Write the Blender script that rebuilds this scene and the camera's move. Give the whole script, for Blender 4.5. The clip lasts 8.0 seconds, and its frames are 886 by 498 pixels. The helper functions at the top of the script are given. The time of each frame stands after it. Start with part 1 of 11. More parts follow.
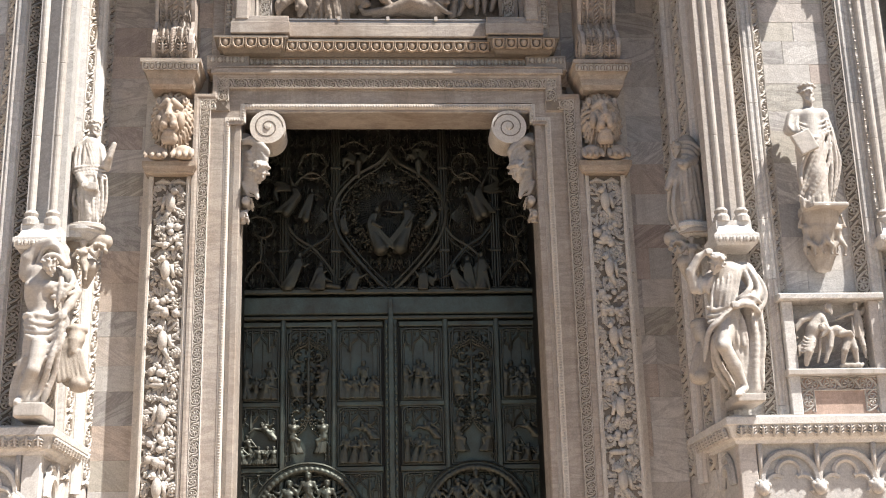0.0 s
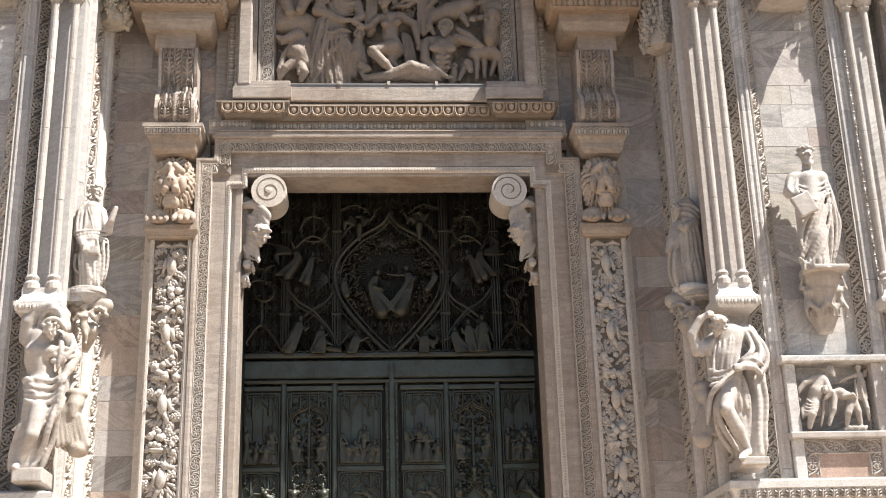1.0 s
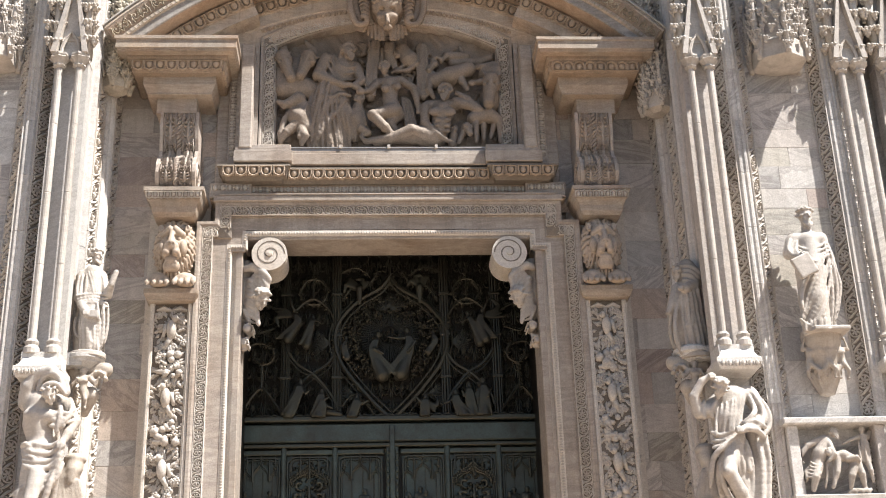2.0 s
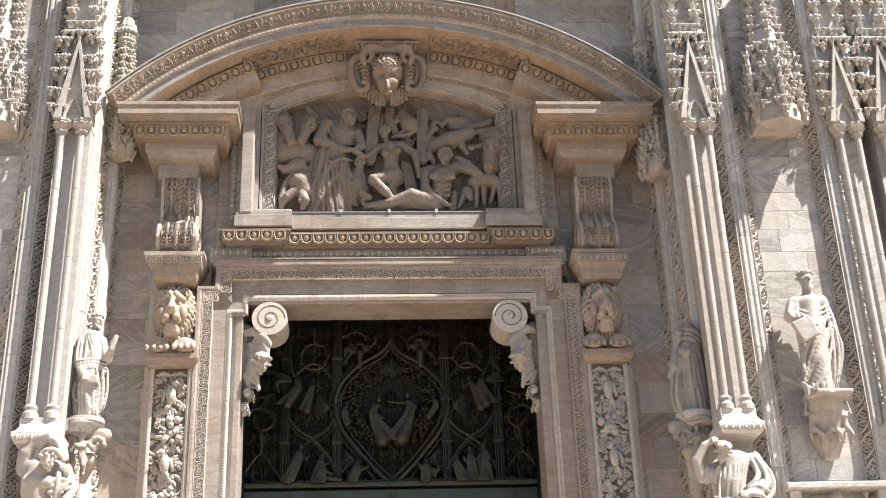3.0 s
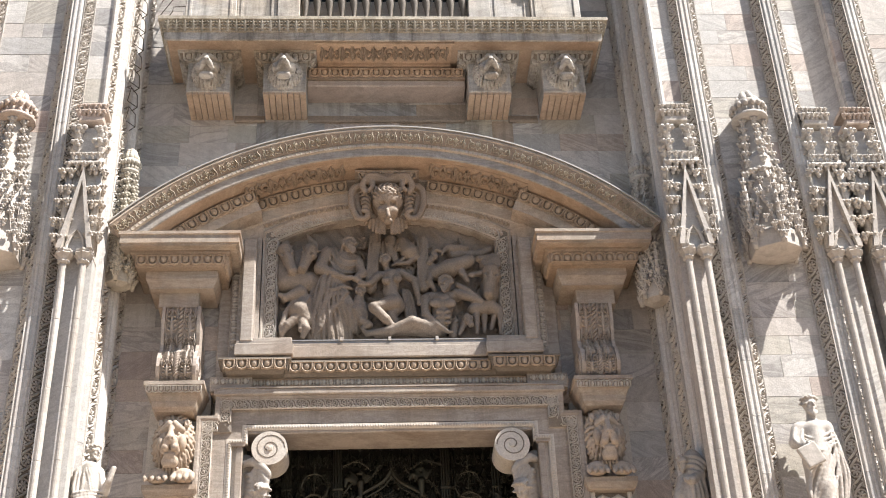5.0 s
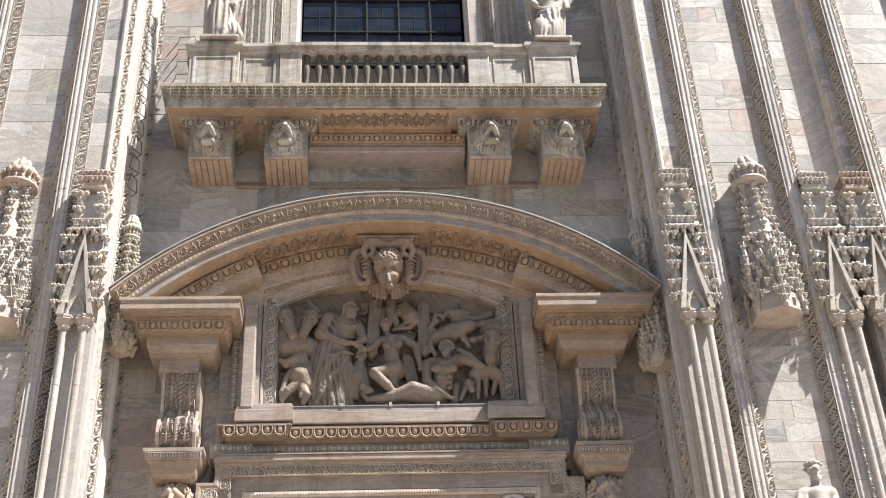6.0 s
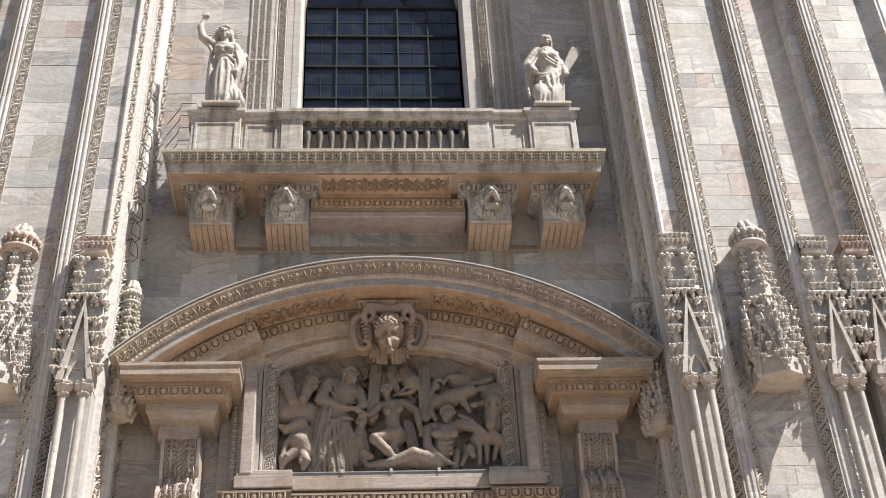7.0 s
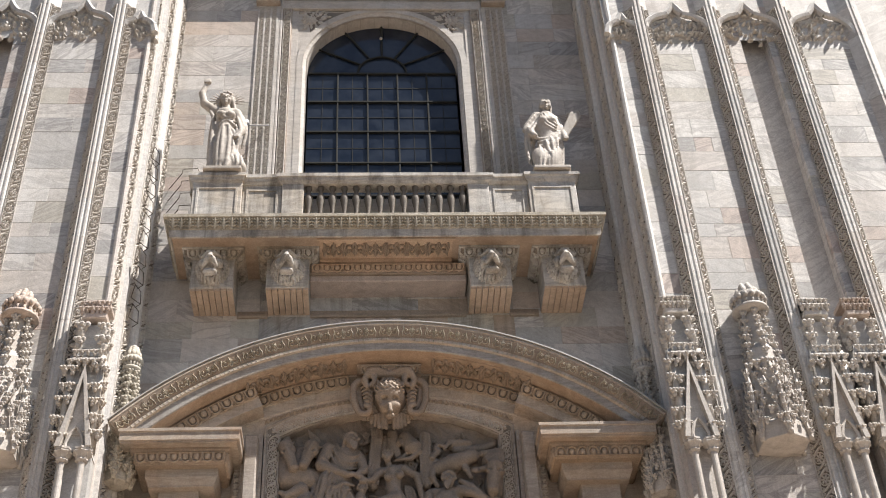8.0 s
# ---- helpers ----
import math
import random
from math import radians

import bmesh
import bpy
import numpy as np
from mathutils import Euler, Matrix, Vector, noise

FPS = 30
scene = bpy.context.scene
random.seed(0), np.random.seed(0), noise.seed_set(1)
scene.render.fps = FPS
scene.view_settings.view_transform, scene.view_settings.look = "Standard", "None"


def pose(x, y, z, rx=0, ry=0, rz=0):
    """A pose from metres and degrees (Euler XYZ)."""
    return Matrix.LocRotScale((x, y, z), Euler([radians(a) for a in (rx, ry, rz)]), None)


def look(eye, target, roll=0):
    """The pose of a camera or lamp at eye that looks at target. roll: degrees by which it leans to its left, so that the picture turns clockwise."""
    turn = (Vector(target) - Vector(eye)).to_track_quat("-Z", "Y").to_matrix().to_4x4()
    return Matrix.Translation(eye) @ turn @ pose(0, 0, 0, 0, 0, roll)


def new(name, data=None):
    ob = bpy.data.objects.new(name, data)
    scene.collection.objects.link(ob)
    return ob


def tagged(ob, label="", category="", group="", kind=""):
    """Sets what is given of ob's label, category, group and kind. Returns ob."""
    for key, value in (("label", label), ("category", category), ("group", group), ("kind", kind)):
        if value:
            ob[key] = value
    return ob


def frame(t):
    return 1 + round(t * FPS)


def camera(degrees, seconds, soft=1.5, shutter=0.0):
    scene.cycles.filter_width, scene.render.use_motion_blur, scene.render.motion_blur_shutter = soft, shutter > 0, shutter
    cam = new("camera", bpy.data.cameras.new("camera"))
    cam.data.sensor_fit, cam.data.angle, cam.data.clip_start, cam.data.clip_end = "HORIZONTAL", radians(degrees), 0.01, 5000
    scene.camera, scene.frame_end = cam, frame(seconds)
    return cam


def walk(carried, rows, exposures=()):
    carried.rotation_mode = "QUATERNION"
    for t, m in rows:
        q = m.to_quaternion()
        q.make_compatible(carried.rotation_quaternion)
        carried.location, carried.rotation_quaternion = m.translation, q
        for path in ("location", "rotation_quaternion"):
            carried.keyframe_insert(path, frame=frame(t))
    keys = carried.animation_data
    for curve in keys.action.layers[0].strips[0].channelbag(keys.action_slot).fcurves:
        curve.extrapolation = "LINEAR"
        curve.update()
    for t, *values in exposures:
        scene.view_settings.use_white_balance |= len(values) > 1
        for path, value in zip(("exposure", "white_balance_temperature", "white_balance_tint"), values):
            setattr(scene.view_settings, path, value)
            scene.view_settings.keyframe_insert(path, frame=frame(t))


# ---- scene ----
# ---------------------------------------------------------------- camera: a slow tilt upwards from one standpoint
cam = camera(38.15, 8.0, soft=1.0)
EYE = (-0.505, -24.7, 1.6)
ROWS = [
    (0.0, 107.205, 1.367, -3.226),
    (0.5, 108.612, 1.437, -3.188),
    (1.0, 110.020, 1.488, -3.142),
    (1.5, 111.412, 1.597, -3.089),
    (3.0, 115.682, 1.819, -2.969),
    (3.5, 117.114, 1.933, -2.906),
    (4.0, 118.514, 2.033, -2.864),
    (4.5, 119.932, 2.095, -2.817),
    (6.0, 124.284, 2.272, -2.642),
    (6.5, 125.732, 2.309, -2.604),
    (7.0, 127.176, 2.359, -2.552),
    (7.5, 128.602, 2.410, -2.495),
    (8.0, 130.041, 2.509, -2.393),
]
EXPOSURES = [(0.0, 1.14, 6550, 10), (4.2, 1.30, 6550, 10), (8.0, 0.87, 6550, 10)]
walk(cam, [(t, pose(*EYE, rx, ry, rz)) for t, rx, ry, rz in ROWS], EXPOSURES)

# ---------------------------------------------------------------- sky and sun
SUN_WAY = Vector((1.82, -1.0, 3.30)).normalized()
world = bpy.data.worlds.new("sky")
scene.world = world
world.use_nodes = True
wn = world.node_tree.nodes
wn.clear()
sky = wn.new("ShaderNodeTexSky")
sky.sky_type = "NISHITA"
sky.sun_disc = False
sky.sun_elevation = math.asin(SUN_WAY.z)
sky.sun_rotation = math.atan2(SUN_WAY.x, SUN_WAY.y)
back = wn.new("ShaderNodeBackground")
back.inputs["Strength"].default_value = 0.05
wout = wn.new("ShaderNodeOutputWorld")
world.node_tree.links.new(sky.outputs["Color"], back.inputs["Color"])
world.node_tree.links.new(back.outputs["Background"], wout.inputs["Surface"])
sun_data = bpy.data.lights.new("sun", "SUN")
sun_data.energy, sun_data.angle, sun_data.color = 5.0, radians(0.53), (1.0, 0.945, 0.875)
sun = new("sun", sun_data)
sun.matrix_world = look(SUN_WAY * 90, (0, 0, 0))


# ---------------------------------------------------------------- materials
def fresh(name):
    m = bpy.data.materials.new(name)
    m.use_nodes = True
    nt = m.node_tree
    return m, nt, nt.nodes["Principled BSDF"]


def node(nt, kind, **sets):
    n = nt.nodes.new("ShaderNode" + kind)
    for k, v in sets.items():
        n.inputs[k.replace("_", " ")].default_value = v
    return n


def ramp(nt, source, stops):
    r = nt.nodes.new("ShaderNodeValToRGB")
    while len(r.color_ramp.elements) < len(stops):
        r.color_ramp.elements.new(0.5)
    for e, (at, c) in zip(r.color_ramp.elements, stops):
        e.position, e.color = at, (*c, 1) if len(c) == 3 else c
    nt.links.new(source, r.inputs["Fac"])
    return r


def mix(nt, a, b, fac, how="MIX"):
    n = nt.nodes.new("ShaderNodeMix")
    n.data_type, n.blend_type = "RGBA", how
    for socket, value in ((n.inputs["Factor"], fac), (n.inputs["A"], a), (n.inputs["B"], b)):
        if hasattr(value, "is_output"):
            nt.links.new(value, socket)
        else:
            socket.default_value = value if isinstance(value, float) else (*value, 1)
    return n.outputs["Result"]


def marble(name, tones, vein=0.5, stain=0.35, island=False, pieces=True, grain=0.15, rough=0.62, soot=(0.20, 0.17, 0.135), warm=(0.93, 0.82, 0.68)):
    """Weathered veined marble. tones: colours among which the single stones vary."""
    m, nt, bsdf = fresh(name)
    link = nt.links.new
    where = nt.nodes.new("ShaderNodeNewGeometry")
    chance = where.outputs["Random Per Island"] if island else nt.nodes.new("ShaderNodeObjectInfo").outputs["Random"]
    pos = where.outputs["Position"]
    if pieces:
        shift = node(nt, "VectorMath")
        shift.operation = "SCALE"
        shift.inputs[0].default_value = (37.0, 53.0, 71.0)
        link(chance, shift.inputs["Scale"])
        add = nt.nodes.new("ShaderNodeVectorMath")
        link(pos, add.inputs[0]), link(shift.outputs[0], add.inputs[1])
        place = add.outputs[0]
    else:
        place = pos
    n = len(tones)
    if pieces:
        base = ramp(nt, chance, [(i / n, c) for i, c in enumerate(tones)])
        base.color_ramp.interpolation = "CONSTANT"
    else:
        patch = node(nt, "TexNoise", Scale=0.55, Detail=3.0, Roughness=0.6)
        link(place, patch.inputs["Vector"])
        base = ramp(nt, patch.outputs["Fac"], [(0.3 + 0.4 * i / max(n - 1, 1), c) for i, c in enumerate(tones)])
    # slanting grey veins
    spin = nt.nodes.new("ShaderNodeVectorRotate")
    spin.rotation_type = "Y_AXIS"
    link(place, spin.inputs["Vector"])
    power = node(nt, "Math")
    power.operation = "MULTIPLY"
    power.inputs[1].default_value = vein
    if pieces:
        dice = node(nt, "TexWhiteNoise")
        dice.noise_dimensions = "1D"
        link(chance, dice.inputs["W"])
        much = node(nt, "MapRange", To_Min=-0.75, To_Max=0.75)
        link(dice.outputs["Value"], much.inputs["Value"]), link(much.outputs["Result"], spin.inputs["Angle"])
        strong = node(nt, "Math")
        strong.operation = "POWER"
        strong.inputs[1].default_value = 1.6
        link(dice.outputs["Color"], strong.inputs[0])
        raise_ = node(nt, "MapRange", To_Min=0.25, To_Max=1.9)
        link(strong.outputs[0], raise_.inputs["Value"]), link(raise_.outputs["Result"], power.inputs[0])
    else:
        power.inputs[0].default_value = 1.0
    turn = node(nt, "Mapping", Rotation=(0.5, 0.35, 0.9), Scale=(0.55, 0.9, 2.6))
    link(spin.outputs["Vector"], turn.inputs["Vector"])
    vn = node(nt, "TexNoise", Scale=1.1, Detail=7.0, Roughness=0.62, Distortion=1.3)
    link(turn.outputs["Vector"], vn.inputs["Vector"])
    vr = ramp(nt, vn.outputs["Fac"], [(0.40, (0, 0, 0)), (0.50, (1, 1, 1)), (0.56, (0.15, 0.15, 0.15)), (0.72, (0.45, 0.45, 0.45))])
    vf = node(nt, "Math")
    vf.operation = "MULTIPLY"
    vf.use_clamp = True
    link(power.outputs[0], vf.inputs[1])
    link(vr.outputs["Color"], vf.inputs[0])
    col = mix(nt, base.outputs["Color"], (0.66, 0.65, 0.66), vf.outputs[0], "MULTIPLY")
    # rain streaks and soot, long in z
    streak = node(nt, "Mapping", Scale=(3.0, 3.0, 0.30))
    link(pos, streak.inputs["Vector"])
    sn = node(nt, "TexNoise", Scale=0.9, Detail=8.0, Roughness=0.68, Distortion=0.4)
    link(streak.outputs["Vector"], sn.inputs["Vector"])
    sr = ramp(nt, sn.outputs["Fac"], [(0.47, (0, 0, 0)), (0.74, (1, 1, 1))])
    sf = node(nt, "Math")
    sf.operation = "MULTIPLY"
    sf.inputs[1].default_value = stain
    link(sr.outputs["Color"], sf.inputs[0])
    col = mix(nt, col, soot, sf.outputs[0])
    # warm iron tint in broad patches
    wnz = node(nt, "TexNoise", Scale=0.35, Detail=4.0, Roughness=0.6)
    link(pos, wnz.inputs["Vector"])
    wr = ramp(nt, wnz.outputs["Fac"], [(0.46, (0, 0, 0)), (0.72, (0.5, 0.5, 0.5))])
    col = mix(nt, col, warm, wr.outputs["Color"], "MULTIPLY")
    # fine grain
    gn = node(nt, "TexNoise", Scale=34.0, Detail=5.0, Roughness=0.7)
    link(pos, gn.inputs["Vector"])
    gr = ramp(nt, gn.outputs["Fac"], [(0.25, (1 - grain * 2.2,) * 3), (0.65, (1, 1, 1))])
    col = mix(nt, col, gr.outputs["Color"], 1.0, "MULTIPLY")
    mn = node(nt, "TexNoise", Scale=7.0, Detail=7.0, Roughness=0.72, Distortion=0.6)
    link(pos, mn.inputs["Vector"])
    mr = ramp(nt, mn.outputs["Fac"], [(0.34, (0.74, 0.72, 0.69)), (0.56, (1, 1, 1))])
    col = mix(nt, col, mr.outputs["Color"], 0.45, "MULTIPLY")
    link(col, bsdf.inputs["Base Color"])
    rr = node(nt, "MapRange", To_Min=rough - 0.10, To_Max=rough + 0.16)
    link(sn.outputs["Fac"], rr.inputs["Value"]), link(rr.outputs["Result"], bsdf.inputs["Roughness"])
    bump = node(nt, "Bump", Strength=0.55, Distance=0.014)
    link(gn.outputs["Fac"], bump.inputs["Height"]), link(bump.outputs["Normal"], bsdf.inputs["Normal"])
    return m


W1, W2, W3, W4, W5 = (0.70, 0.67, 0.64), (0.67, 0.625, 0.59), (0.60, 0.59, 0.58), (0.64, 0.55, 0.50), (0.77, 0.75, 0.725)
W6, W7 = (0.49, 0.48, 0.475), (0.64, 0.61, 0.55)
STONES = [W1, W3, W5, W2, W5, W4, W1, W6, W5, W2, W3, W1, W7, W5]
M_BLOCK = marble("ashlar_marble", STONES, vein=1.0, stain=0.28, warm=(0.98, 0.93, 0.87))
M_JOINED = marble("ashlar_marble_joined", STONES, vein=1.0, stain=0.28, island=True, warm=(0.98, 0.93, 0.87))
BAY_STONES = [W3, W2, (0.62, 0.53, 0.465), W1, (0.56, 0.475, 0.43), (0.58, 0.54, 0.50), (0.56, 0.53, 0.475), W6, (0.58, 0.505, 0.45), W1, (0.52, 0.505, 0.49), W2]
M_BAY = marble("bay_marble", BAY_STONES, vein=0.8, stain=0.25)
M_BAY_JOINED = marble("bay_marble_joined", BAY_STONES, vein=0.8, stain=0.25, island=True)
M_RIB = marble("rib_marble", [W5, W1, W2, W5, W3], vein=0.5, stain=0.22, warm=(0.98, 0.93, 0.87))
M_BACK = marble("joint_mortar", [(0.55, 0.515, 0.48), (0.42, 0.39, 0.36)], vein=0.2, stain=0.5, pieces=False)
M_PORTAL = marble("portal_marble", [(0.72, 0.66, 0.595), (0.74, 0.70, 0.65), (0.68, 0.615, 0.55)], vein=0.15, stain=0.16, pieces=False)
M_WARM = marble("warm_portal_marble", [(0.54, 0.42, 0.33), (0.50, 0.44, 0.38), (0.56, 0.42, 0.32)], vein=0.6, stain=0.45, pieces=False)
# warm marble for sooty carving, and for shade-toned strips behind leaves and eggs
M_SOOT_SHADE = marble("soot_and_shade_warm_marble", [(0.46, 0.36, 0.28), (0.38, 0.31, 0.25)], vein=0.3, stain=0.5, pieces=False, grain=0.2)
M_CARVED = marble("carved_marble", [(0.62, 0.58, 0.54), (0.67, 0.64, 0.605)], vein=0.25, stain=0.42, pieces=False, grain=0.16)
# carving grounds: soot, plus the shade of the gaps put into the colour
M_GROUND = marble("soot_and_shade_ground", [(0.22, 0.185, 0.15), (0.30, 0.265, 0.23)], vein=0.2, stain=0.5, pieces=False, grain=0.2)
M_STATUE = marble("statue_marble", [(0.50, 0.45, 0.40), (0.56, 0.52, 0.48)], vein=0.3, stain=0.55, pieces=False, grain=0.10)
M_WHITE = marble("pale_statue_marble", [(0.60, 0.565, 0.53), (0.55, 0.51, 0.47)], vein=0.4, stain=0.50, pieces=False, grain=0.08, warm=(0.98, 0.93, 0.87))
M_RELIEF = marble("sooted_relief_marble", [(0.40, 0.33, 0.275), (0.28, 0.235, 0.195)], vein=0.2, stain=0.5, pieces=False, grain=0.18)
M_PINK = marble("pink_marble", [(0.60, 0.44, 0.36), (0.55, 0.40, 0.33)], vein=0.4, stain=0.3, pieces=False)


def bronze(name, dark, green, amount):
    m, nt, bsdf = fresh(name)
    link = nt.links.new
    where = nt.nodes.new("ShaderNodeNewGeometry")
    pn = node(nt, "TexNoise", Scale=2.2, Detail=8.0, Roughness=0.7)
    link(where.outputs["Position"], pn.inputs["Vector"])
    pr = ramp(nt, pn.outputs["Fac"], [(0.36, (0, 0, 0)), (0.66, (amount,) * 3)])
    col = mix(nt, dark, green, pr.outputs["Color"])
    fn = node(nt, "TexNoise", Scale=40.0, Detail=4.0, Roughness=0.7)
    link(where.outputs["Position"], fn.inputs["Vector"])
    fr = ramp(nt, fn.outputs["Fac"], [(0.3, (0.6, 0.6, 0.6)), (0.7, (1, 1, 1))])
    link(mix(nt, col, fr.outputs["Color"], 1.0, "MULTIPLY"), bsdf.inputs["Base Color"])
    bsdf.inputs["Metallic"].default_value = 0.62
    rr = node(nt, "MapRange", To_Min=0.34, To_Max=0.62)
    link(pn.outputs["Fac"], rr.inputs["Value"]), link(rr.outputs["Result"], bsdf.inputs["Roughness"])
    bump = node(nt, "Bump", Strength=0.3, Distance=0.01)
    link(fn.outputs["Fac"], bump.inputs["Height"]), link(bump.outputs["Normal"], bsdf.inputs["Normal"])
    return m


M_BRONZE = bronze("dark_bronze", (0.080, 0.076, 0.062), (0.105, 0.125, 0.108), 0.8)
M_BRONZE_GREEN = bronze("green_bronze", (0.082, 0.082, 0.070), (0.120, 0.160, 0.145), 0.9)
# a darker bronze than the door's, for the tympanum
M_BRONZE_DARK = bronze("darker_bronze", (0.064, 0.058, 0.046), (0.084, 0.090, 0.072), 0.8)
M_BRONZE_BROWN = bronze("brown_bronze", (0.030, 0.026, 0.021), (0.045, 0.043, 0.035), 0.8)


def plain(name, colour, rough, metal=0.0, spots=0.25, scale=14.0):
    m, nt, bsdf = fresh(name)
    where = nt.nodes.new("ShaderNodeNewGeometry")
    pn = node(nt, "TexNoise", Scale=scale, Detail=6.0, Roughness=0.7)
    nt.links.new(where.outputs["Position"], pn.inputs["Vector"])
    pr = ramp(nt, pn.outputs["Fac"], [(0.3, (1 - spots,) * 3), (0.7, (1, 1, 1))])
    nt.links.new(mix(nt, colour, pr.outputs["Color"], 1.0, "MULTIPLY"), bsdf.inputs["Base Color"])
    bsdf.inputs["Roughness"].default_value, bsdf.inputs["Metallic"].default_value = rough, metal
    bump = node(nt, "Bump", Strength=0.2, Distance=0.006)
    nt.links.new(pn.outputs["Fac"], bump.inputs["Height"]), nt.links.new(bump.outputs["Normal"], bsdf.inputs["Normal"])
    return m


M_IRON = plain("window_iron", (0.020, 0.022, 0.021), 0.9, 0.0)
M_WIRE = plain("rusted_wire", (0.10, 0.075, 0.055), 0.6, 0.6)
M_LEAD = plain("lead_flashing", (0.34, 0.34, 0.35), 0.5, 0.4)
# ground tones set for bounced light: strong low on the facade, weak higher up
M_PAVE = plain("square_paving", (0.125, 0.105, 0.085), 0.75, 0.0, 0.35, 1.3)
M_BOUNCE = plain("bounce_slab_stone", (0.46, 0.35, 0.255), 0.75, 0.0, 0.25, 1.3)
# near-black tone stands in for an interior that no light reaches
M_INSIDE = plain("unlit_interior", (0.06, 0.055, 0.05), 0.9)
m_glass, nt_, bsdf_ = fresh("dark_leaded_glass")
pn_ = node(nt_, "TexNoise", Scale=1.7, Detail=3.0)
nt_.links.new(nt_.nodes.new("ShaderNodeNewGeometry").outputs["Position"], pn_.inputs["Vector"])
pr_ = ramp(nt_, pn_.outputs["Fac"], [(0.35, (0.012, 0.018, 0.032)), (0.65, (0.030, 0.038, 0.055))])
nt_.links.new(pr_.outputs["Color"], bsdf_.inputs["Base Color"])
bsdf_.inputs["Roughness"].default_value = 0.12
bp_ = node(nt_, "Bump", Strength=0.25, Distance=0.02)
nt_.links.new(pn_.outputs["Fac"], bp_.inputs["Height"]), nt_.links.new(bp_.outputs["Normal"], bsdf_.inputs["Normal"])
M_GLASS = m_glass


# ---------------------------------------------------------------- geometry helpers
class Soup:
    """Collects vertices and faces of one part."""

    def __init__(self):
        self.v, self.f, self.n = [], [], 0

    def add(self, verts, faces, m=None):
        verts = np.asarray(verts, float).reshape(-1, 3)
        flip = False
        if m is not None:
            a = np.array(m)
            verts = verts @ a[:3, :3].T + a[:3, 3]
            flip = np.linalg.det(a[:3, :3]) < 0
        self.v.append(verts)
        n = self.n
        if flip:
            self.f += [tuple(i + n for i in reversed(q)) for q in faces]
        else:
            self.f += [tuple(i + n for i in q) for q in faces]
        self.n += len(verts)
        return self

    def box(self, x0, x1, y0, y1, z0, z1, c=0.0):
        """A box; c bevels its front (towards -y) edges."""
        x0, x1 = min(x0, x1), max(x0, x1)
        y0, y1 = min(y0, y1), max(y0, y1)
        if c <= 0:
            v = [(x, y, z) for z in (z0, z1) for y in (y0, y1) for x in (x0, x1)]
            return self.add(v, [(0, 2, 3, 1), (4, 5, 7, 6), (0, 1, 5, 4), (2, 6, 7, 3), (0, 4, 6, 2), (1, 3, 7, 5)])
        rings = [(y1, 0), (y0 + c, 0), (y0, c)]
        v = [(p, y, q) for y, d in rings for p, q in ((x0 + d, z0 + d), (x1 - d, z0 + d), (x1 - d, z1 - d), (x0 + d, z1 - d))]
        f = [(i * 4 + k, i * 4 + (k + 1) % 4, i * 4 + 4 + (k + 1) % 4, i * 4 + 4 + k) for i in range(2) for k in range(4)]
        return self.add(v, [(3, 2, 1, 0)] + [tuple(reversed(q)) for q in f] + [(8, 9, 10, 11)])

    def tube(self, pts, r, sides=6, cap=True):
        pts = [Vector(p) for p in pts]
        v, f = [], []
        for i, p in enumerate(pts):
            d = (pts[min(i + 1, len(pts) - 1)] - pts[max(i - 1, 0)]).normalized()
            a = d.orthogonal().normalized() if i == 0 else (a - d * a.dot(d)).normalized()
            b = d.cross(a)
            rr = r[i] if isinstance(r, (list, tuple)) else r
            v += [tuple(p + rr * (math.cos(q) * a + math.sin(q) * b)) for q in (2 * math.pi * k / sides for k in range(sides))]
        for i in range(len(pts) - 1):
            f += [(i * sides + k, i * sides + (k + 1) % sides, (i + 1) * sides + (k + 1) % sides, (i + 1) * sides + k) for k in range(sides)]
        if cap:
            f += [tuple(range(sides))[::-1], tuple(range((len(pts) - 1) * sides, len(pts) * sides))]
        return self.add(v, f)

    def prism(self, plan, z0, z1):
        """A plan in x, y, drawn up from z0 to z1."""
        n = len(plan)
        v = [(x, y, z0) for x, y in plan] + [(x, y, z1) for x, y in plan]
        f = [(k, (k + 1) % n, n + (k + 1) % n, n + k) for k in range(n)]
        return self.add(v, f + [tuple(range(n))[::-1], tuple(range(n, 2 * n))])

    def sheet(self, grid, closed_u=False, closed_v=False):
        """A grid of points [i][j] as quads."""
        g = np.asarray(grid, float)
        a, b = g.shape[:2]
        f = []
        for i in range(a if closed_u else a - 1):
            for j in range(b if closed_v else b - 1):
                i2, j2 = (i + 1) % a, (j + 1) % b
                f.append((i * b + j, i2 * b + j, i2 * b + j2, i * b + j2))
        return self.add(g.reshape(-1, 3), f)

    def lathe(self, profile, c, sides=12, lobes=0, deep=0.0):
        """profile: (radius, z) pairs round the upright through c."""
        g = []
        for r, z in profile:
            g.append([(c[0] + r * (1 + deep * math.cos(lobes * q)) * math.cos(q), c[1] + r * (1 + deep * math.cos(lobes * q)) * math.sin(q), c[2] + z)
                      for q in (2 * math.pi * k / sides for k in range(sides))])
        self.sheet(g, closed_v=True)
        n0 = self.n - len(profile) * sides
        self.f += [tuple(n0 + k for k in range(sides)), tuple(n0 + (len(profile) - 1) * sides + k for k in reversed(range(sides)))]
        return self

    def ball(self, c, r, m=None, seg=8, rings=5):
        r = (r, r, r) if isinstance(r, (int, float)) else r
        v, f = [(c[0], c[1], c[2] - r[2])], []
        for i in range(1, rings):
            p = math.pi * i / rings
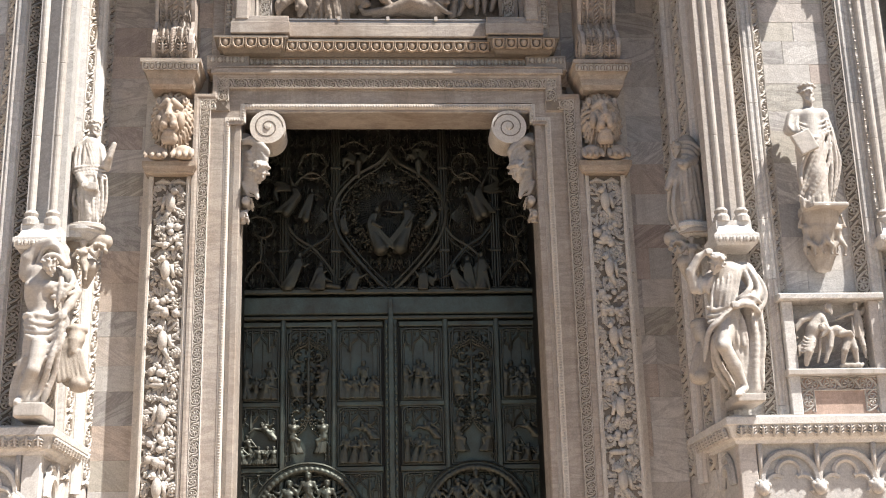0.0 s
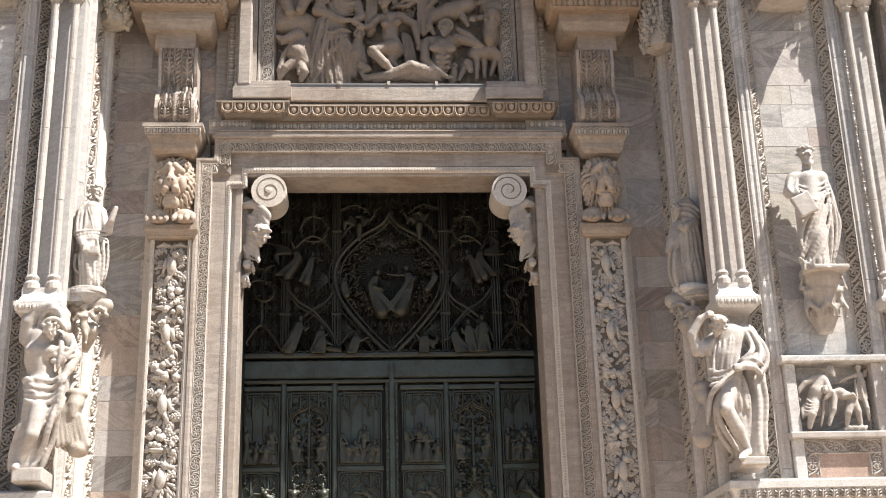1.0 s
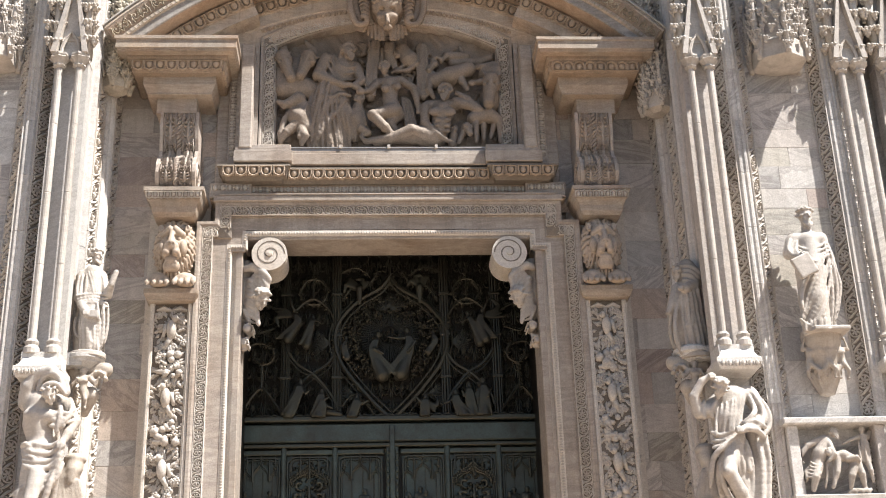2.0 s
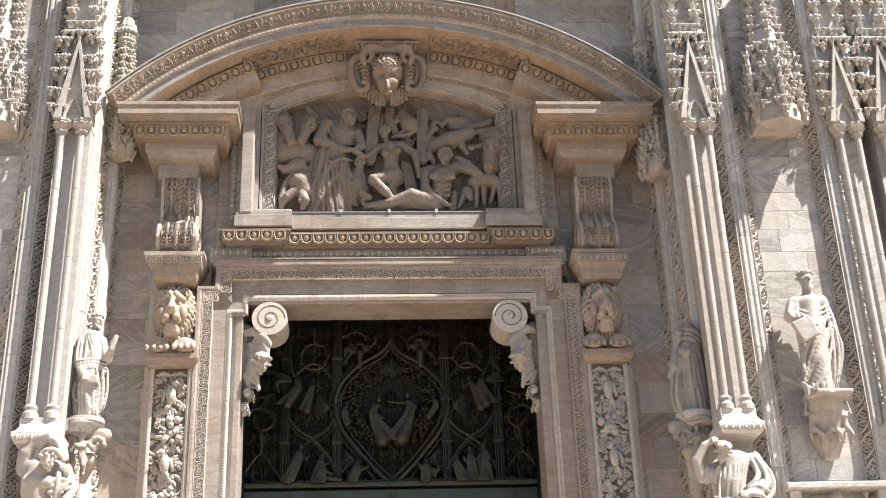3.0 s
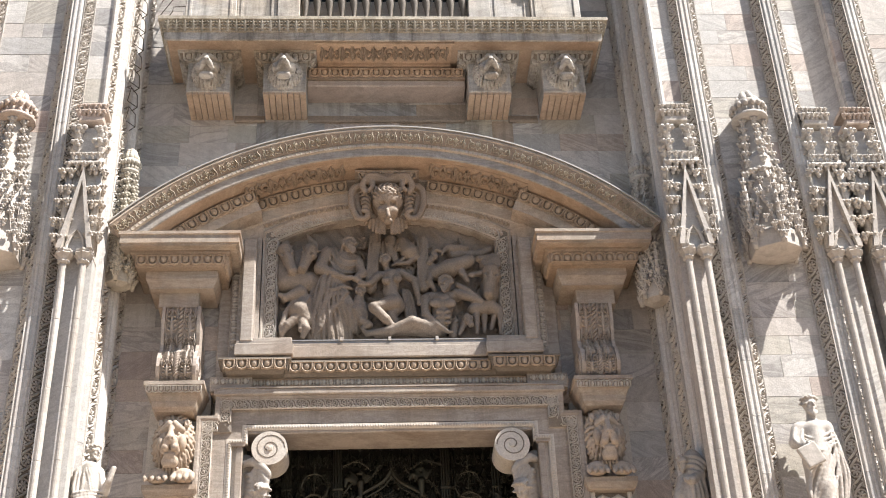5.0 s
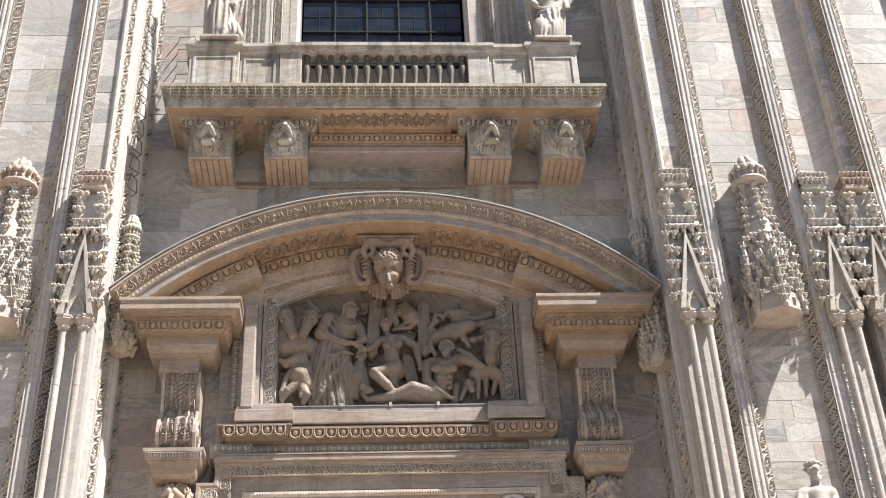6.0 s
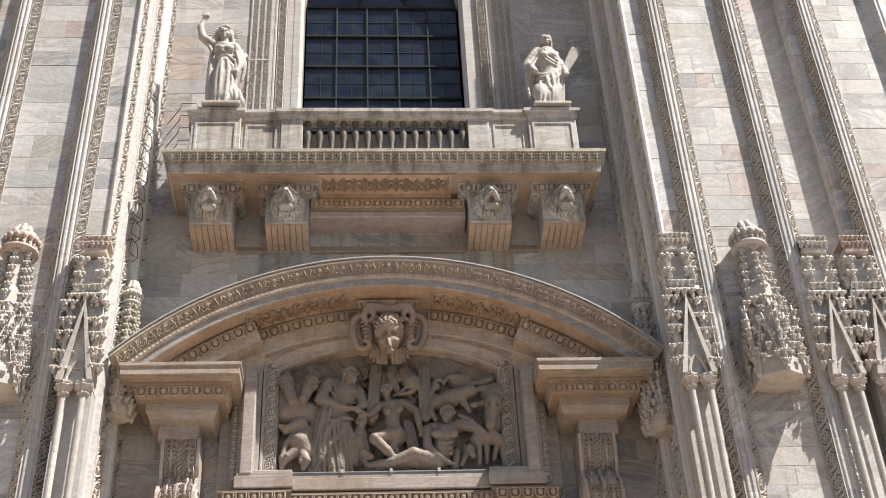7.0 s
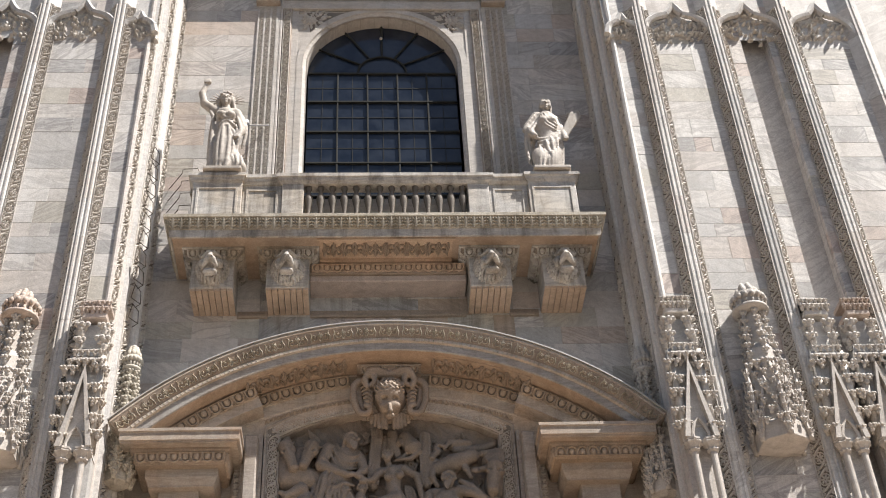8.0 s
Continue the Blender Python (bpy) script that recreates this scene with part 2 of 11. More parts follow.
            v += [(c[0] + r[0] * math.sin(p) * math.cos(q), c[1] + r[1] * math.sin(p) * math.sin(q), c[2] - r[2] * math.cos(p)) for q in (2 * math.pi * k / seg for k in range(seg))]
        v.append((c[0], c[1], c[2] + r[2]))
        last = len(v) - 1
        f += [(0, 1 + (k + 1) % seg, 1 + k) for k in range(seg)]
        for i in range(rings - 2):
            o = 1 + i * seg
            f += [(o + k, o + (k + 1) % seg, o + seg + (k + 1) % seg, o + seg + k) for k in range(seg)]
        o = 1 + (rings - 2) * seg
        f += [(o + k, o + (k + 1) % seg, last) for k in range(seg)]
        return self.add(v, f, m)

    def frame_run(self, path, profile, closed=False):
        """A moulding in the wall's plane. path: (x, z) points; profile: (offset to the path's left, y) pairs."""
        n = len(path)
        g = []
        for i, p in enumerate(path):
            p = np.array(p, float)
            a = np.array(path[i - 1], float) if (i or closed) else None
            b = np.array(path[(i + 1) % n], float) if (i < n - 1 or closed) else None
            d1 = (p - a) / np.linalg.norm(p - a) if a is not None else None
            d2 = (b - p) / np.linalg.norm(b - p) if b is not None else None
            d1, d2 = d2 if d1 is None else d1, d1 if d2 is None else d2
            n1, n2 = np.array((-d1[1], d1[0])), np.array((-d2[1], d2[0]))
            m = (n1 + n2) / max(1 + n1 @ n2, 0.2)
            g.append([(p[0] + m[0] * o, y, p[1] + m[1] * o) for o, y in profile])
        return self.sheet(g, closed_u=closed)

    def cornice_run(self, path, profile, closed=False):
        """A moulding that runs level. path: (x, y) points; profile: (offset to the path's right, z) pairs."""
        n = len(path)
        g = []
        for i, p in enumerate(path):
            p = np.array(p, float)
            a = np.array(path[i - 1], float) if (i or closed) else None
            b = np.array(path[(i + 1) % n], float) if (i < n - 1 or closed) else None
            d1 = (p - a) / np.linalg.norm(p - a) if a is not None else None
            d2 = (b - p) / np.linalg.norm(b - p) if b is not None else None
            d1, d2 = d2 if d1 is None else d1, d1 if d2 is None else d2
            n1, n2 = np.array((d1[1], -d1[0])), np.array((d2[1], -d2[0]))
            m = (n1 + n2) / max(1 + n1 @ n2, 0.2)
            g.append([(p[0] + m[0] * o, p[1] + m[1] * o, z) for o, z in profile])
        return self.sheet(g, closed_u=closed)

    def petal(self, spine, widths, heights, m=None):
        """A carved leaf or stalk lying on its ground. spine: (u, v) points; it bulges towards w. Local axes u, v, w."""
        n = len(spine)
        s = np.array(spine, float)
        v, f = [], []
        for i in range(n):
            d = s[min(i + 1, n - 1)] - s[max(i - 1, 0)]
            d /= max(np.linalg.norm(d), 1e-6)
            o = np.array((-d[1], d[0])) * widths[i]
            h = heights[i]
            v += [(*(s[i] + o), -0.01), (*(s[i] + o * 0.5), h * 0.75), (*s[i], h), (*(s[i] - o * 0.5), h * 0.75), (*(s[i] - o), -0.01)]
        for i in range(n - 1):
            f += [(i * 5 + k, i * 5 + 5 + k, i * 5 + 6 + k, i * 5 + 1 + k) for k in range(4)]
        f += [(0, 1, 2, 3, 4), tuple(5 * (n - 1) + k for k in (4, 3, 2, 1, 0))]
        return self.add(v, f, m)

    def mesh(self, name, smooth=False):
        me = bpy.data.meshes.new(name)
        me.from_pydata(np.concatenate(self.v).tolist(), [], self.f)
        if smooth:
            me.polygons.foreach_set("use_smooth", [True] * len(me.polygons))
        me.update()
        return me


def thing(name, label, category, at=(0, 0, 0), group="", kind=""):
    ob = tagged(new(name), label, category, group, kind)
    ob.location = at
    ob.empty_display_size = 0.1
    return ob


def part(name, soup, material, parent, label="", smooth=False, fix=True):
    """One mesh under a thing; the soup is in world metres."""
    me = soup if isinstance(soup, bpy.types.Mesh) else soup.mesh(name, smooth)
    if fix and not isinstance(soup, bpy.types.Mesh) and len(me.polygons) < 60000:
        bm = bmesh.new()
        bm.from_mesh(me)
        bmesh.ops.recalc_face_normals(bm, faces=bm.faces)
        bm.to_mesh(me)
        bm.free()
    if not me.materials:
        me.materials.append(material)
    ob = new(name, me)
    root = Vector((0, 0, 0))
    p = parent
    while p is not None:
        root += Vector(p.location)
        p = p.parent
    ob.parent = parent
    if isinstance(soup, Soup):
        ob.location = -root
    if label:
        tagged(ob, label)
    return ob


def single(name, soup, material, label, category, group="", smooth=False, kind="", parent=None):
    """A thing of one mesh."""
    me = soup.mesh(name, smooth)
    bm = bmesh.new()
    bm.from_mesh(me)
    bmesh.ops.recalc_face_normals(bm, faces=bm.faces)
    bm.to_mesh(me)
    bm.free()
    me.materials.append(material)
    return tagged(new(name, me), label, category, group, kind)


def face(x, y, z, u=(1, 0, 0), v=(0, 0, 1), w=(0, -1, 0), k=1.0):
    """The matrix of a carving: u along, v up, w out of the ground."""
    m = np.eye(4)
    m[:3, 0], m[:3, 1], m[:3, 2], m[:3, 3] = np.array(u) * k, np.array(v) * k, np.array(w) * k, (x, y, z)
    return m


def arc(cx, cz, r, a0, a1, n):
    return [(cx + r * math.cos(a0 + (a1 - a0) * i / n), cz + r * math.sin(a0 + (a1 - a0) * i / n)) for i in range(n + 1)]


# ---------------------------------------------------------------- carved ornament modules (local u, v, w)
def egg_module(w, h, d):
    s = Soup()
    s.ball((0, h * 0.08, 0), (w * 0.26, h * 0.40, d * 0.8), seg=8, rings=6)
    hoop = [(-w * 0.44, h * 0.50), (-w * 0.45, h * 0.02), (-w * 0.33, -h * 0.36), (0, -h * 0.50), (w * 0.33, -h * 0.36), (w * 0.45, h * 0.02), (w * 0.44, h * 0.50)]
    s.petal(hoop, [w * 0.11] * 7, [d * 0.8] * 7)
    s.petal([(-w * 0.5, h * 0.50), (w * 0.5, h * 0.50)], [h * 0.07] * 2, [d * 0.8] * 2)
    for e in (-1, 1):
        s.petal([(e * w * 0.5, -h * 0.10), (e * w * 0.44, -h * 0.50)], [w * 0.05, w * 0.05], [d * 0.9, d * 0.7])
    return s


def tongue_module(w, h, d):
    s = Soup()
    s.petal([(0, -h * 0.45), (0, -h * 0.1), (0, h * 0.25), (0, h * 0.48)], [w * 0.10, w * 0.34, w * 0.30, w * 0.06], [d * 0.5, d, d * 0.9, d * 0.4])
    for k in (-1, 1):
        s.petal([(k * w * 0.48, -h * 0.42), (k * w * 0.40, h * 0.1), (k * w * 0.46, h * 0.46)], [w * 0.05, w * 0.10, w * 0.04], [d * 0.4, d * 0.8, d * 0.3])
    return s


def scroll_module(p, b, d):
    """One wave of a running vine: a waving stem between two edges, with a cut leaf rosette in each bay; p long (in v), b wide (in u)."""
    s = Soup()
    for e in (-1, 1):
        s.petal([(e * b * 0.49, -p * 0.5), (e * b * 0.49, p * 0.5)], [b * 0.07] * 2, [d * 0.9] * 2)
    ring = [(b * 0.43 * math.cos(2 * math.pi * i / 12), b * 0.47 * math.sin(2 * math.pi * i / 12)) for i in range(13)]
    s.petal(ring, [b * 0.055] * 13, [d * 0.9] * 13)
    for i in range(7):
        a = 2 * math.pi * (i + 0.25) / 7
        c, e = math.cos(a), math.sin(a)
        s.petal([(c * b * 0.05, e * b * 0.05), (c * b * 0.20, e * b * 0.22), (c * b * 0.335, e * b * 0.365)], [b * 0.04, b * 0.090, b * 0.085], [d * 0.5, d, d * 0.7])
    for k in (-1, 1):
        s.petal([(-k * b * 0.40, k * b * 0.34), (-k * b * 0.10, k * b * 0.62), (k * b * 0.18, k * p * 0.45), (k * b * 0.42, k * p * 0.50)], [b * 0.06, b * 0.10, b * 0.10, b * 0.06], [d * 0.8, d, d, d * 0.8])
        s.petal([(k * b * 0.40, k * b * 0.52), (k * b * 0.26, k * b * 0.66), (k * b * 0.40, k * b * 0.80)], [b * 0.05, b * 0.10, b * 0.04], [d * 0.7, d * 0.9, d * 0.6])
        s.petal([(-k * b * 0.40, k * b * 0.62), (-k * b * 0.28, k * b * 0.78), (-k * b * 0.38, k * b * 0.92)], [b * 0.05, b * 0.09, b * 0.04], [d * 0.7, d * 0.9, d * 0.6])
    return s


def arabesque_module(w, h, d):
    """A palmette between two facing leaf scrolls, w along u and h along v."""
    s = Soup()
    for e in (-1, 1):
        spiral = []
        for i in range(11):
            a, r = 0.62 * i, 1.0 - 0.078 * i
            spiral.append((e * (w * 0.27 + w * 0.17 * r * math.cos(a + 3.6)), h * 0.02 + h * 0.40 * r * math.sin(a + 3.6)))
        s.petal(spiral, [h * 0.055] * 11, [d * 0.9] * 11)
        s.petal([(0, -h * 0.48), (e * w * 0.06, -h * 0.30), (e * w * 0.13, -h * 0.05)], [h * 0.05, h * 0.07, h * 0.04], [d * 0.7, d, d * 0.7])
        for q, v0 in ((0.08, 0.34), (0.14, 0.18)):
            s.petal([(0, -h * 0.15), (e * w * q * 0.7, h * v0 * 0.5), (e * w * q, h * v0)], [h * 0.03, h * 0.07, h * 0.02], [d * 0.6, d, d * 0.6])
        s.petal([(e * w * 0.45, -h * 0.46), (e * w * 0.48, -h * 0.1), (e * w * 0.40, h * 0.28), (e * w * 0.46, h * 0.46)], [h * 0.05, h * 0.08, h * 0.08, h * 0.03], [d * 0.7, d, d, d * 0.6])
        s.ball((e * w * 0.27, h * 0.02, d * 0.4), (h * 0.07, h * 0.07, d * 0.8), seg=6, rings=4)
    s.petal([(0, -h * 0.2), (0, h * 0.15), (0, h * 0.48)], [h * 0.03, h * 0.08, h * 0.02], [d * 0.7, d * 1.1, d * 0.6])
    return s


def acanthus_module(w, h, d):
    s = Soup()
    s.petal([(0, -h * 0.5), (0, -h * 0.1), (0, h * 0.3), (0, h * 0.5)], [w * 0.12, w * 0.20, w * 0.16, w * 0.05], [d * 0.6, d, d * 1.1, d * 0.8])
    for k in (-1, 1):
        for i, v0 in enumerate((-0.28, 0.0, 0.26)):
            s.petal([(k * w * 0.08, h * v0), (k * w * 0.28, h * (v0 + 0.08)), (k * w * (0.46 - 0.08 * i), h * (v0 + 0.20))], [w * 0.07, w * 0.10, w * 0.03], [d * 0.8, d * 0.8, d * 0.3])
    return s


def run_of(soup, module, a, b, count, v=(0, 0, 1), w=(0, -1, 0), upright=False):
    """Lays count modules from point a to point b; upright modules lie with their v along the run."""
    a, b = np.array(a, float), np.array(b, float)
    d = (b - a) / np.linalg.norm(b - a)
    w = np.array(w, float) / np.linalg.norm(w)
    mv, mf = np.concatenate(module.v), module.f
    for i in range(count):
        p = a + (b - a) * (i + 0.5) / count
        if upright:
            m = face(*p, u=np.cross(d, w), v=d, w=w)
        else:
            vv = np.cross(w, d)
            m = face(*p, u=d, v=vv, w=w)
        soup.add(mv, mf, m)
    return soup


# ---------------------------------------------------------------- sculpting: blended solids turned into one mesh
def net(f, origin, h):
    """The surface f = 0 of a grid of distances, as vertices and quads."""
    inside = f < 0
    nx, ny, nz = f.shape
    total = np.zeros((nx - 1, ny - 1, nz - 1, 3))
    count = np.zeros((nx - 1, ny - 1, nz - 1))
    corners = [(i, j, k) for i in (0, 1) for j in (0, 1) for k in (0, 1)]
    cut = lambda c: (slice(c[0], nx - 1 + c[0]), slice(c[1], ny - 1 + c[1]), slice(c[2], nz - 1 + c[2]))
    for a in corners:
        for axis in range(3):
            if a[axis]:
                continue
            b = list(a)
            b[axis] = 1
            fa, fb = f[cut(a)], f[cut(b)]
            cross = (fa < 0) != (fb < 0)
            t = np.where(cross, fa / np.where(cross, fa - fb, 1), 0)
            for c in range(3):
                total[..., c] += np.where(cross, a[c] + (t if c == axis else 0), 0)
            count += cross
    live = count > 0
    index = np.full(count.shape, -1)
    index[live] = np.arange(live.sum())
    grid = np.stack(np.nonzero(live), -1)
    verts = np.array(origin) + h * (grid + total[live] / count[live][:, None])
    quads = []
    for axis in range(3):
        o = [1, 1, 1]
        o[axis] = 0
        sl0 = tuple(slice(1, n - 1) if c != axis else slice(0, n - 1) for c, n in enumerate(f.shape))
        sl1 = tuple(slice(1, n - 1) if c != axis else slice(1, n) for c, n in enumerate(f.shape))
        flips = inside[sl0] != inside[sl1]
        first = inside[sl0][flips]
        p = np.stack(np.nonzero(flips), -1)
        for c in range(3):
            if c != axis:
                p[:, c] += 1
        u, w = [(1, 2), (2, 0), (0, 1)][axis]
        ring = []
        for du, dw in ((0, 0), (-1, 0), (-1, -1), (0, -1)):
            q = p.copy()
            q[:, u] += du
            q[:, w] += dw
            ring.append(index[q[:, 0], q[:, 1], q[:, 2]])
        ring = np.stack(ring, -1)
        ring[~first] = ring[~first][:, ::-1]
        quads.append(ring)
    return verts, np.concatenate(quads)


class Clay:
    """Blends capsules and ellipsoids on a grid."""

    def __init__(self, lo, hi, h):
        self.h, self.lo = h, np.array(lo, float)
        self.p = np.stack(np.meshgrid(*[np.arange(a, b + h, h) for a, b in zip(lo, hi)], indexing="ij"), -1)
        self.d = np.full(self.p.shape[:3], 9.0)

    def join(self, d, k, box=(slice(None),) * 3):
        old = self.d[box]
        if k <= 0:
            self.d[box] = np.minimum(old, d)
        else:
            m = np.clip(0.5 + 0.5 * (old - d) / k, 0, 1)
            self.d[box] = old * (1 - m) + d * m - k * m * (1 - m)
        return self

    def near(self, lo, hi, pad):
        """The part of the grid round a solid."""
        out = []
        for axis in range(3):
            i0 = int((lo[axis] - pad - self.lo[axis]) / self.h)
            i1 = int((hi[axis] + pad - self.lo[axis]) / self.h) + 2
            n = self.d.shape[axis]
            out.append(slice(min(max(i0, 0), n), min(max(i1, 0), n)))
        return tuple(out)

    def cap(self, a, b, ra, rb=None, k=0.03):
        rb = ra if rb is None else rb
        a, b = np.array(a, float), np.array(b, float)
        box = self.near(np.minimum(a, b), np.maximum(a, b), max(ra, rb) + k + 3 * self.h)
        ab = b - a
        q = self.p[box] - a
        t = np.clip((q @ ab) / max(ab @ ab, 1e-9), 0, 1)
        d = np.linalg.norm(q - t[..., None] * ab, axis=-1) - (ra + (rb - ra) * t)
        return self.join(d, k, box)

    def ell(self, c, r, k=0.03):
        c, r = np.array(c, float), np.array(r, float)
        box = self.near(c - r, c + r, k * r.max() / r.min() + 3 * self.h)
        q = (self.p[box] - c) / r
        return self.join((np.linalg.norm(q, axis=-1) - 1) * r.min(), k, box)

    def cut(self, c, r, k=0.02):
        c, r = np.array(c, float), np.array(r, float)
        box = self.near(c - r, c + r, k * r.max() / r.min() + 3 * self.h)
        q = (self.p[box] - c) / r
        d = -(np.linalg.norm(q, axis=-1) - 1) * r.min()
        old = self.d[box]
        m = np.clip(0.5 - 0.5 * (old - d) / k, 0, 1)
        self.d[box] = old * (1 - m) + d * m + k * m * (1 - m)
        return self

    def soup(self, at=(0, 0, 0), mirror=1, into=None):
        d = self.d.copy()
        for axis in range(3):
            ends = [slice(None)] * 3
            for e in (0, -1):
                ends[axis] = e
                d[tuple(ends)] = 1.0
        v, q = net(d, self.lo, self.h)
        s = into or Soup()
        m = np.eye(4)
        m[0, 0] = mirror
        m[:3, 3] = at
        return s.add(v, [tuple(r) for r in q.tolist()], m)

# ---------------------------------------------------------------- the setting
ground = single("ground", Soup().box(-900, 900, -900, 900, -0.5, 0.0), M_PAVE, "dark stone paving of the square before the facade", "paving", kind="structure")
# unseen pale slab added as a reflector for the lower facade
single("bounce_pavement", Soup().box(-60, 60, -17.0, 3.0, -0.3, 0.16), M_BOUNCE, "unseen pale slab along the facade's foot that bounces light up", "paving", kind="structure")

CORNER, FRONT, RIB, TOP = 5.70, -2.05, -2.24, 44.0
RIBS = (7.0, 9.0, 11.0, 13.0)
DOOR_W, DOOR_H = 3.0, 12.62

core = Soup()
for a, b, z0, z1 in ((-6.0, -3.05, 0, TOP), (3.05, 6.0, 0, TOP), (-3.0, 3.0, DOOR_H, 22.5), (-3.0, -2.15, 22.5, TOP), (2.15, 3.0, 22.5, TOP), (-2.15, 2.15, 31.5, TOP)):
    core.box(a, b, 0.02, 1.2, z0, z1)
# the round head of the window opening
for i in range(16):
    a0, a1 = math.pi * i / 16, math.pi * (i + 1) / 16
    pts = [(2.16 * math.cos(a0), 29.3 + 2.16 * math.sin(a0)), (2.16 * math.cos(a1), 29.3 + 2.16 * math.sin(a1))]
    core.add([(x, y, z) for y in (0.02, 1.2) for x, z in (pts[0], pts[1], (pts[1][0], 31.6), (pts[0][0], 31.6))], [(0, 1, 2, 3), (7, 6, 5, 4), (0, 4, 5, 1)])
wall_bay = single("wall_bay", core, M_BACK, "bay wall of veined pink and grey marble ashlar", "wall", kind="structure")
# unseen closing walls; their dimness is in the colour
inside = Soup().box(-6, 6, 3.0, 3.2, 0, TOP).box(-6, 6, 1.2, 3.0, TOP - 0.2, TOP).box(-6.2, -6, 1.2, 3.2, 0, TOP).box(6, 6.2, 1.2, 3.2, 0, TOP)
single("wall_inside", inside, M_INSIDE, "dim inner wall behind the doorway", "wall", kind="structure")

BLOCKS = {}


def block_mesh(w, h, stone, depth=0.14):
    key = (round(w, 2), round(h, 2), stone.name)
    if key not in BLOCKS:
        me = Soup().box(-w / 2 + 0.0015, w / 2 - 0.0015, -depth, 0, 0.0015, h - 0.0015, c=0.0035).mesh("stone_block")
        me.materials.append(stone)
        BLOCKS[key] = me
    return BLOCKS[key]


def ashlar(parent, x0, x1, z0, z1, y, lengths, heights, seed, singles, skip=None, joined=None, stone=None):
    """Coursed blocks on a wall face: the lowest ones as parts, those above joined."""
    rng = random.Random(seed)
    rest = Soup()
    z, made = z0, 0
    while z < z1 - 0.1:
        h = min(rng.choice(heights), z1 - z)
        x = x0
        while x < x1 - 0.05:
            w = rng.choice(lengths)
            if x1 - x - w < 0.35:
                w = x1 - x
            w = round(w / 0.05) * 0.05 if x + w < x1 - 0.01 else x1 - x
            out = rng.uniform(-0.004, 0.004)
            if not (skip and skip(x, x + w, z, z + h)):
                if made < singles:
                    ob = new("stone_block", block_mesh(w, h, stone or M_BLOCK))
                    ob.parent, ob.location = parent, Vector((x + w / 2, y + out, z)) - Vector(parent.location)
                    made += 1
                else:
                    rest.box(x + 0.0015, x + w - 0.0015, y + out - 0.14, y + out, z + 0.0015, z + h - 0.0015, c=0.0035)
            x += w
        z += h
    if rest.n:
        tagged(part("upper_blocks", rest, joined or M_JOINED, parent, fix=False), kind="stuff")


# ---------------------------------------------------------------- buttress piers with ribs and leaf bands
LEAF = scroll_module(0.60, 0.34, 0.045)
LEAF_RIB = scroll_module(0.50, 0.27, 0.040)
LEAF_SMALL = scroll_module(0.42, 0.24, 0.035)


def rib_plan(c, s):
    return [(s * (c - 0.33), FRONT + 0.01), (s * (c - 0.11), RIB), (s * (c - 0.075), RIB - 0.045), (s * (c - 0.035), RIB - 0.045), (s * (c - 0.02), RIB - 0.022), (s * (c + 0.02), RIB - 0.022), (s * (c + 0.035), RIB - 0.045), (s * (c + 0.075), RIB - 0.045), (s * (c + 0.11), RIB), (s * (c + 0.33), FRONT + 0.01)]


def leaf_run(soup, backs, p, q, out, z0, z1, module, pitch, half):
    """A carved vine on the strip from plan point p to q, between z0 and z1; out: the strip's outward normal."""
    p, q = np.array(p, float), np.array(q, float)
    c = (p + q) / 2
    n = int((z1 - z0) / pitch)
    d = (q - p) / np.linalg.norm(q - p)
    o = np.array(out, float) / np.linalg.norm(out)
    a, b = c - d * half, c + d * half
    a, b, e = a + o * 0.006, b + o * 0.006, c + o * 0.008
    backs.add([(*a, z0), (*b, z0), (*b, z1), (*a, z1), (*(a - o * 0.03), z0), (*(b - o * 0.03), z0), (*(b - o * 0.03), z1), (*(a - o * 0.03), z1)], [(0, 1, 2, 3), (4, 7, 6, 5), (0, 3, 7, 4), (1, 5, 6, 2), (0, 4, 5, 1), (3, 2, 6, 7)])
    run_of(soup, module, (*e, z0), (*e, z1), n, w=(*o, 0), upright=True)


def ogee(q, rise):
    """Height of a field's arch: q is 0 in its middle and 1 at the rib."""
    return 28.12 + rise * (0.66 * math.sqrt(max(0.0, 1 - q ** 2.6)) + 0.34 * max(0.0, 1 - q / 0.30) ** 1.4)


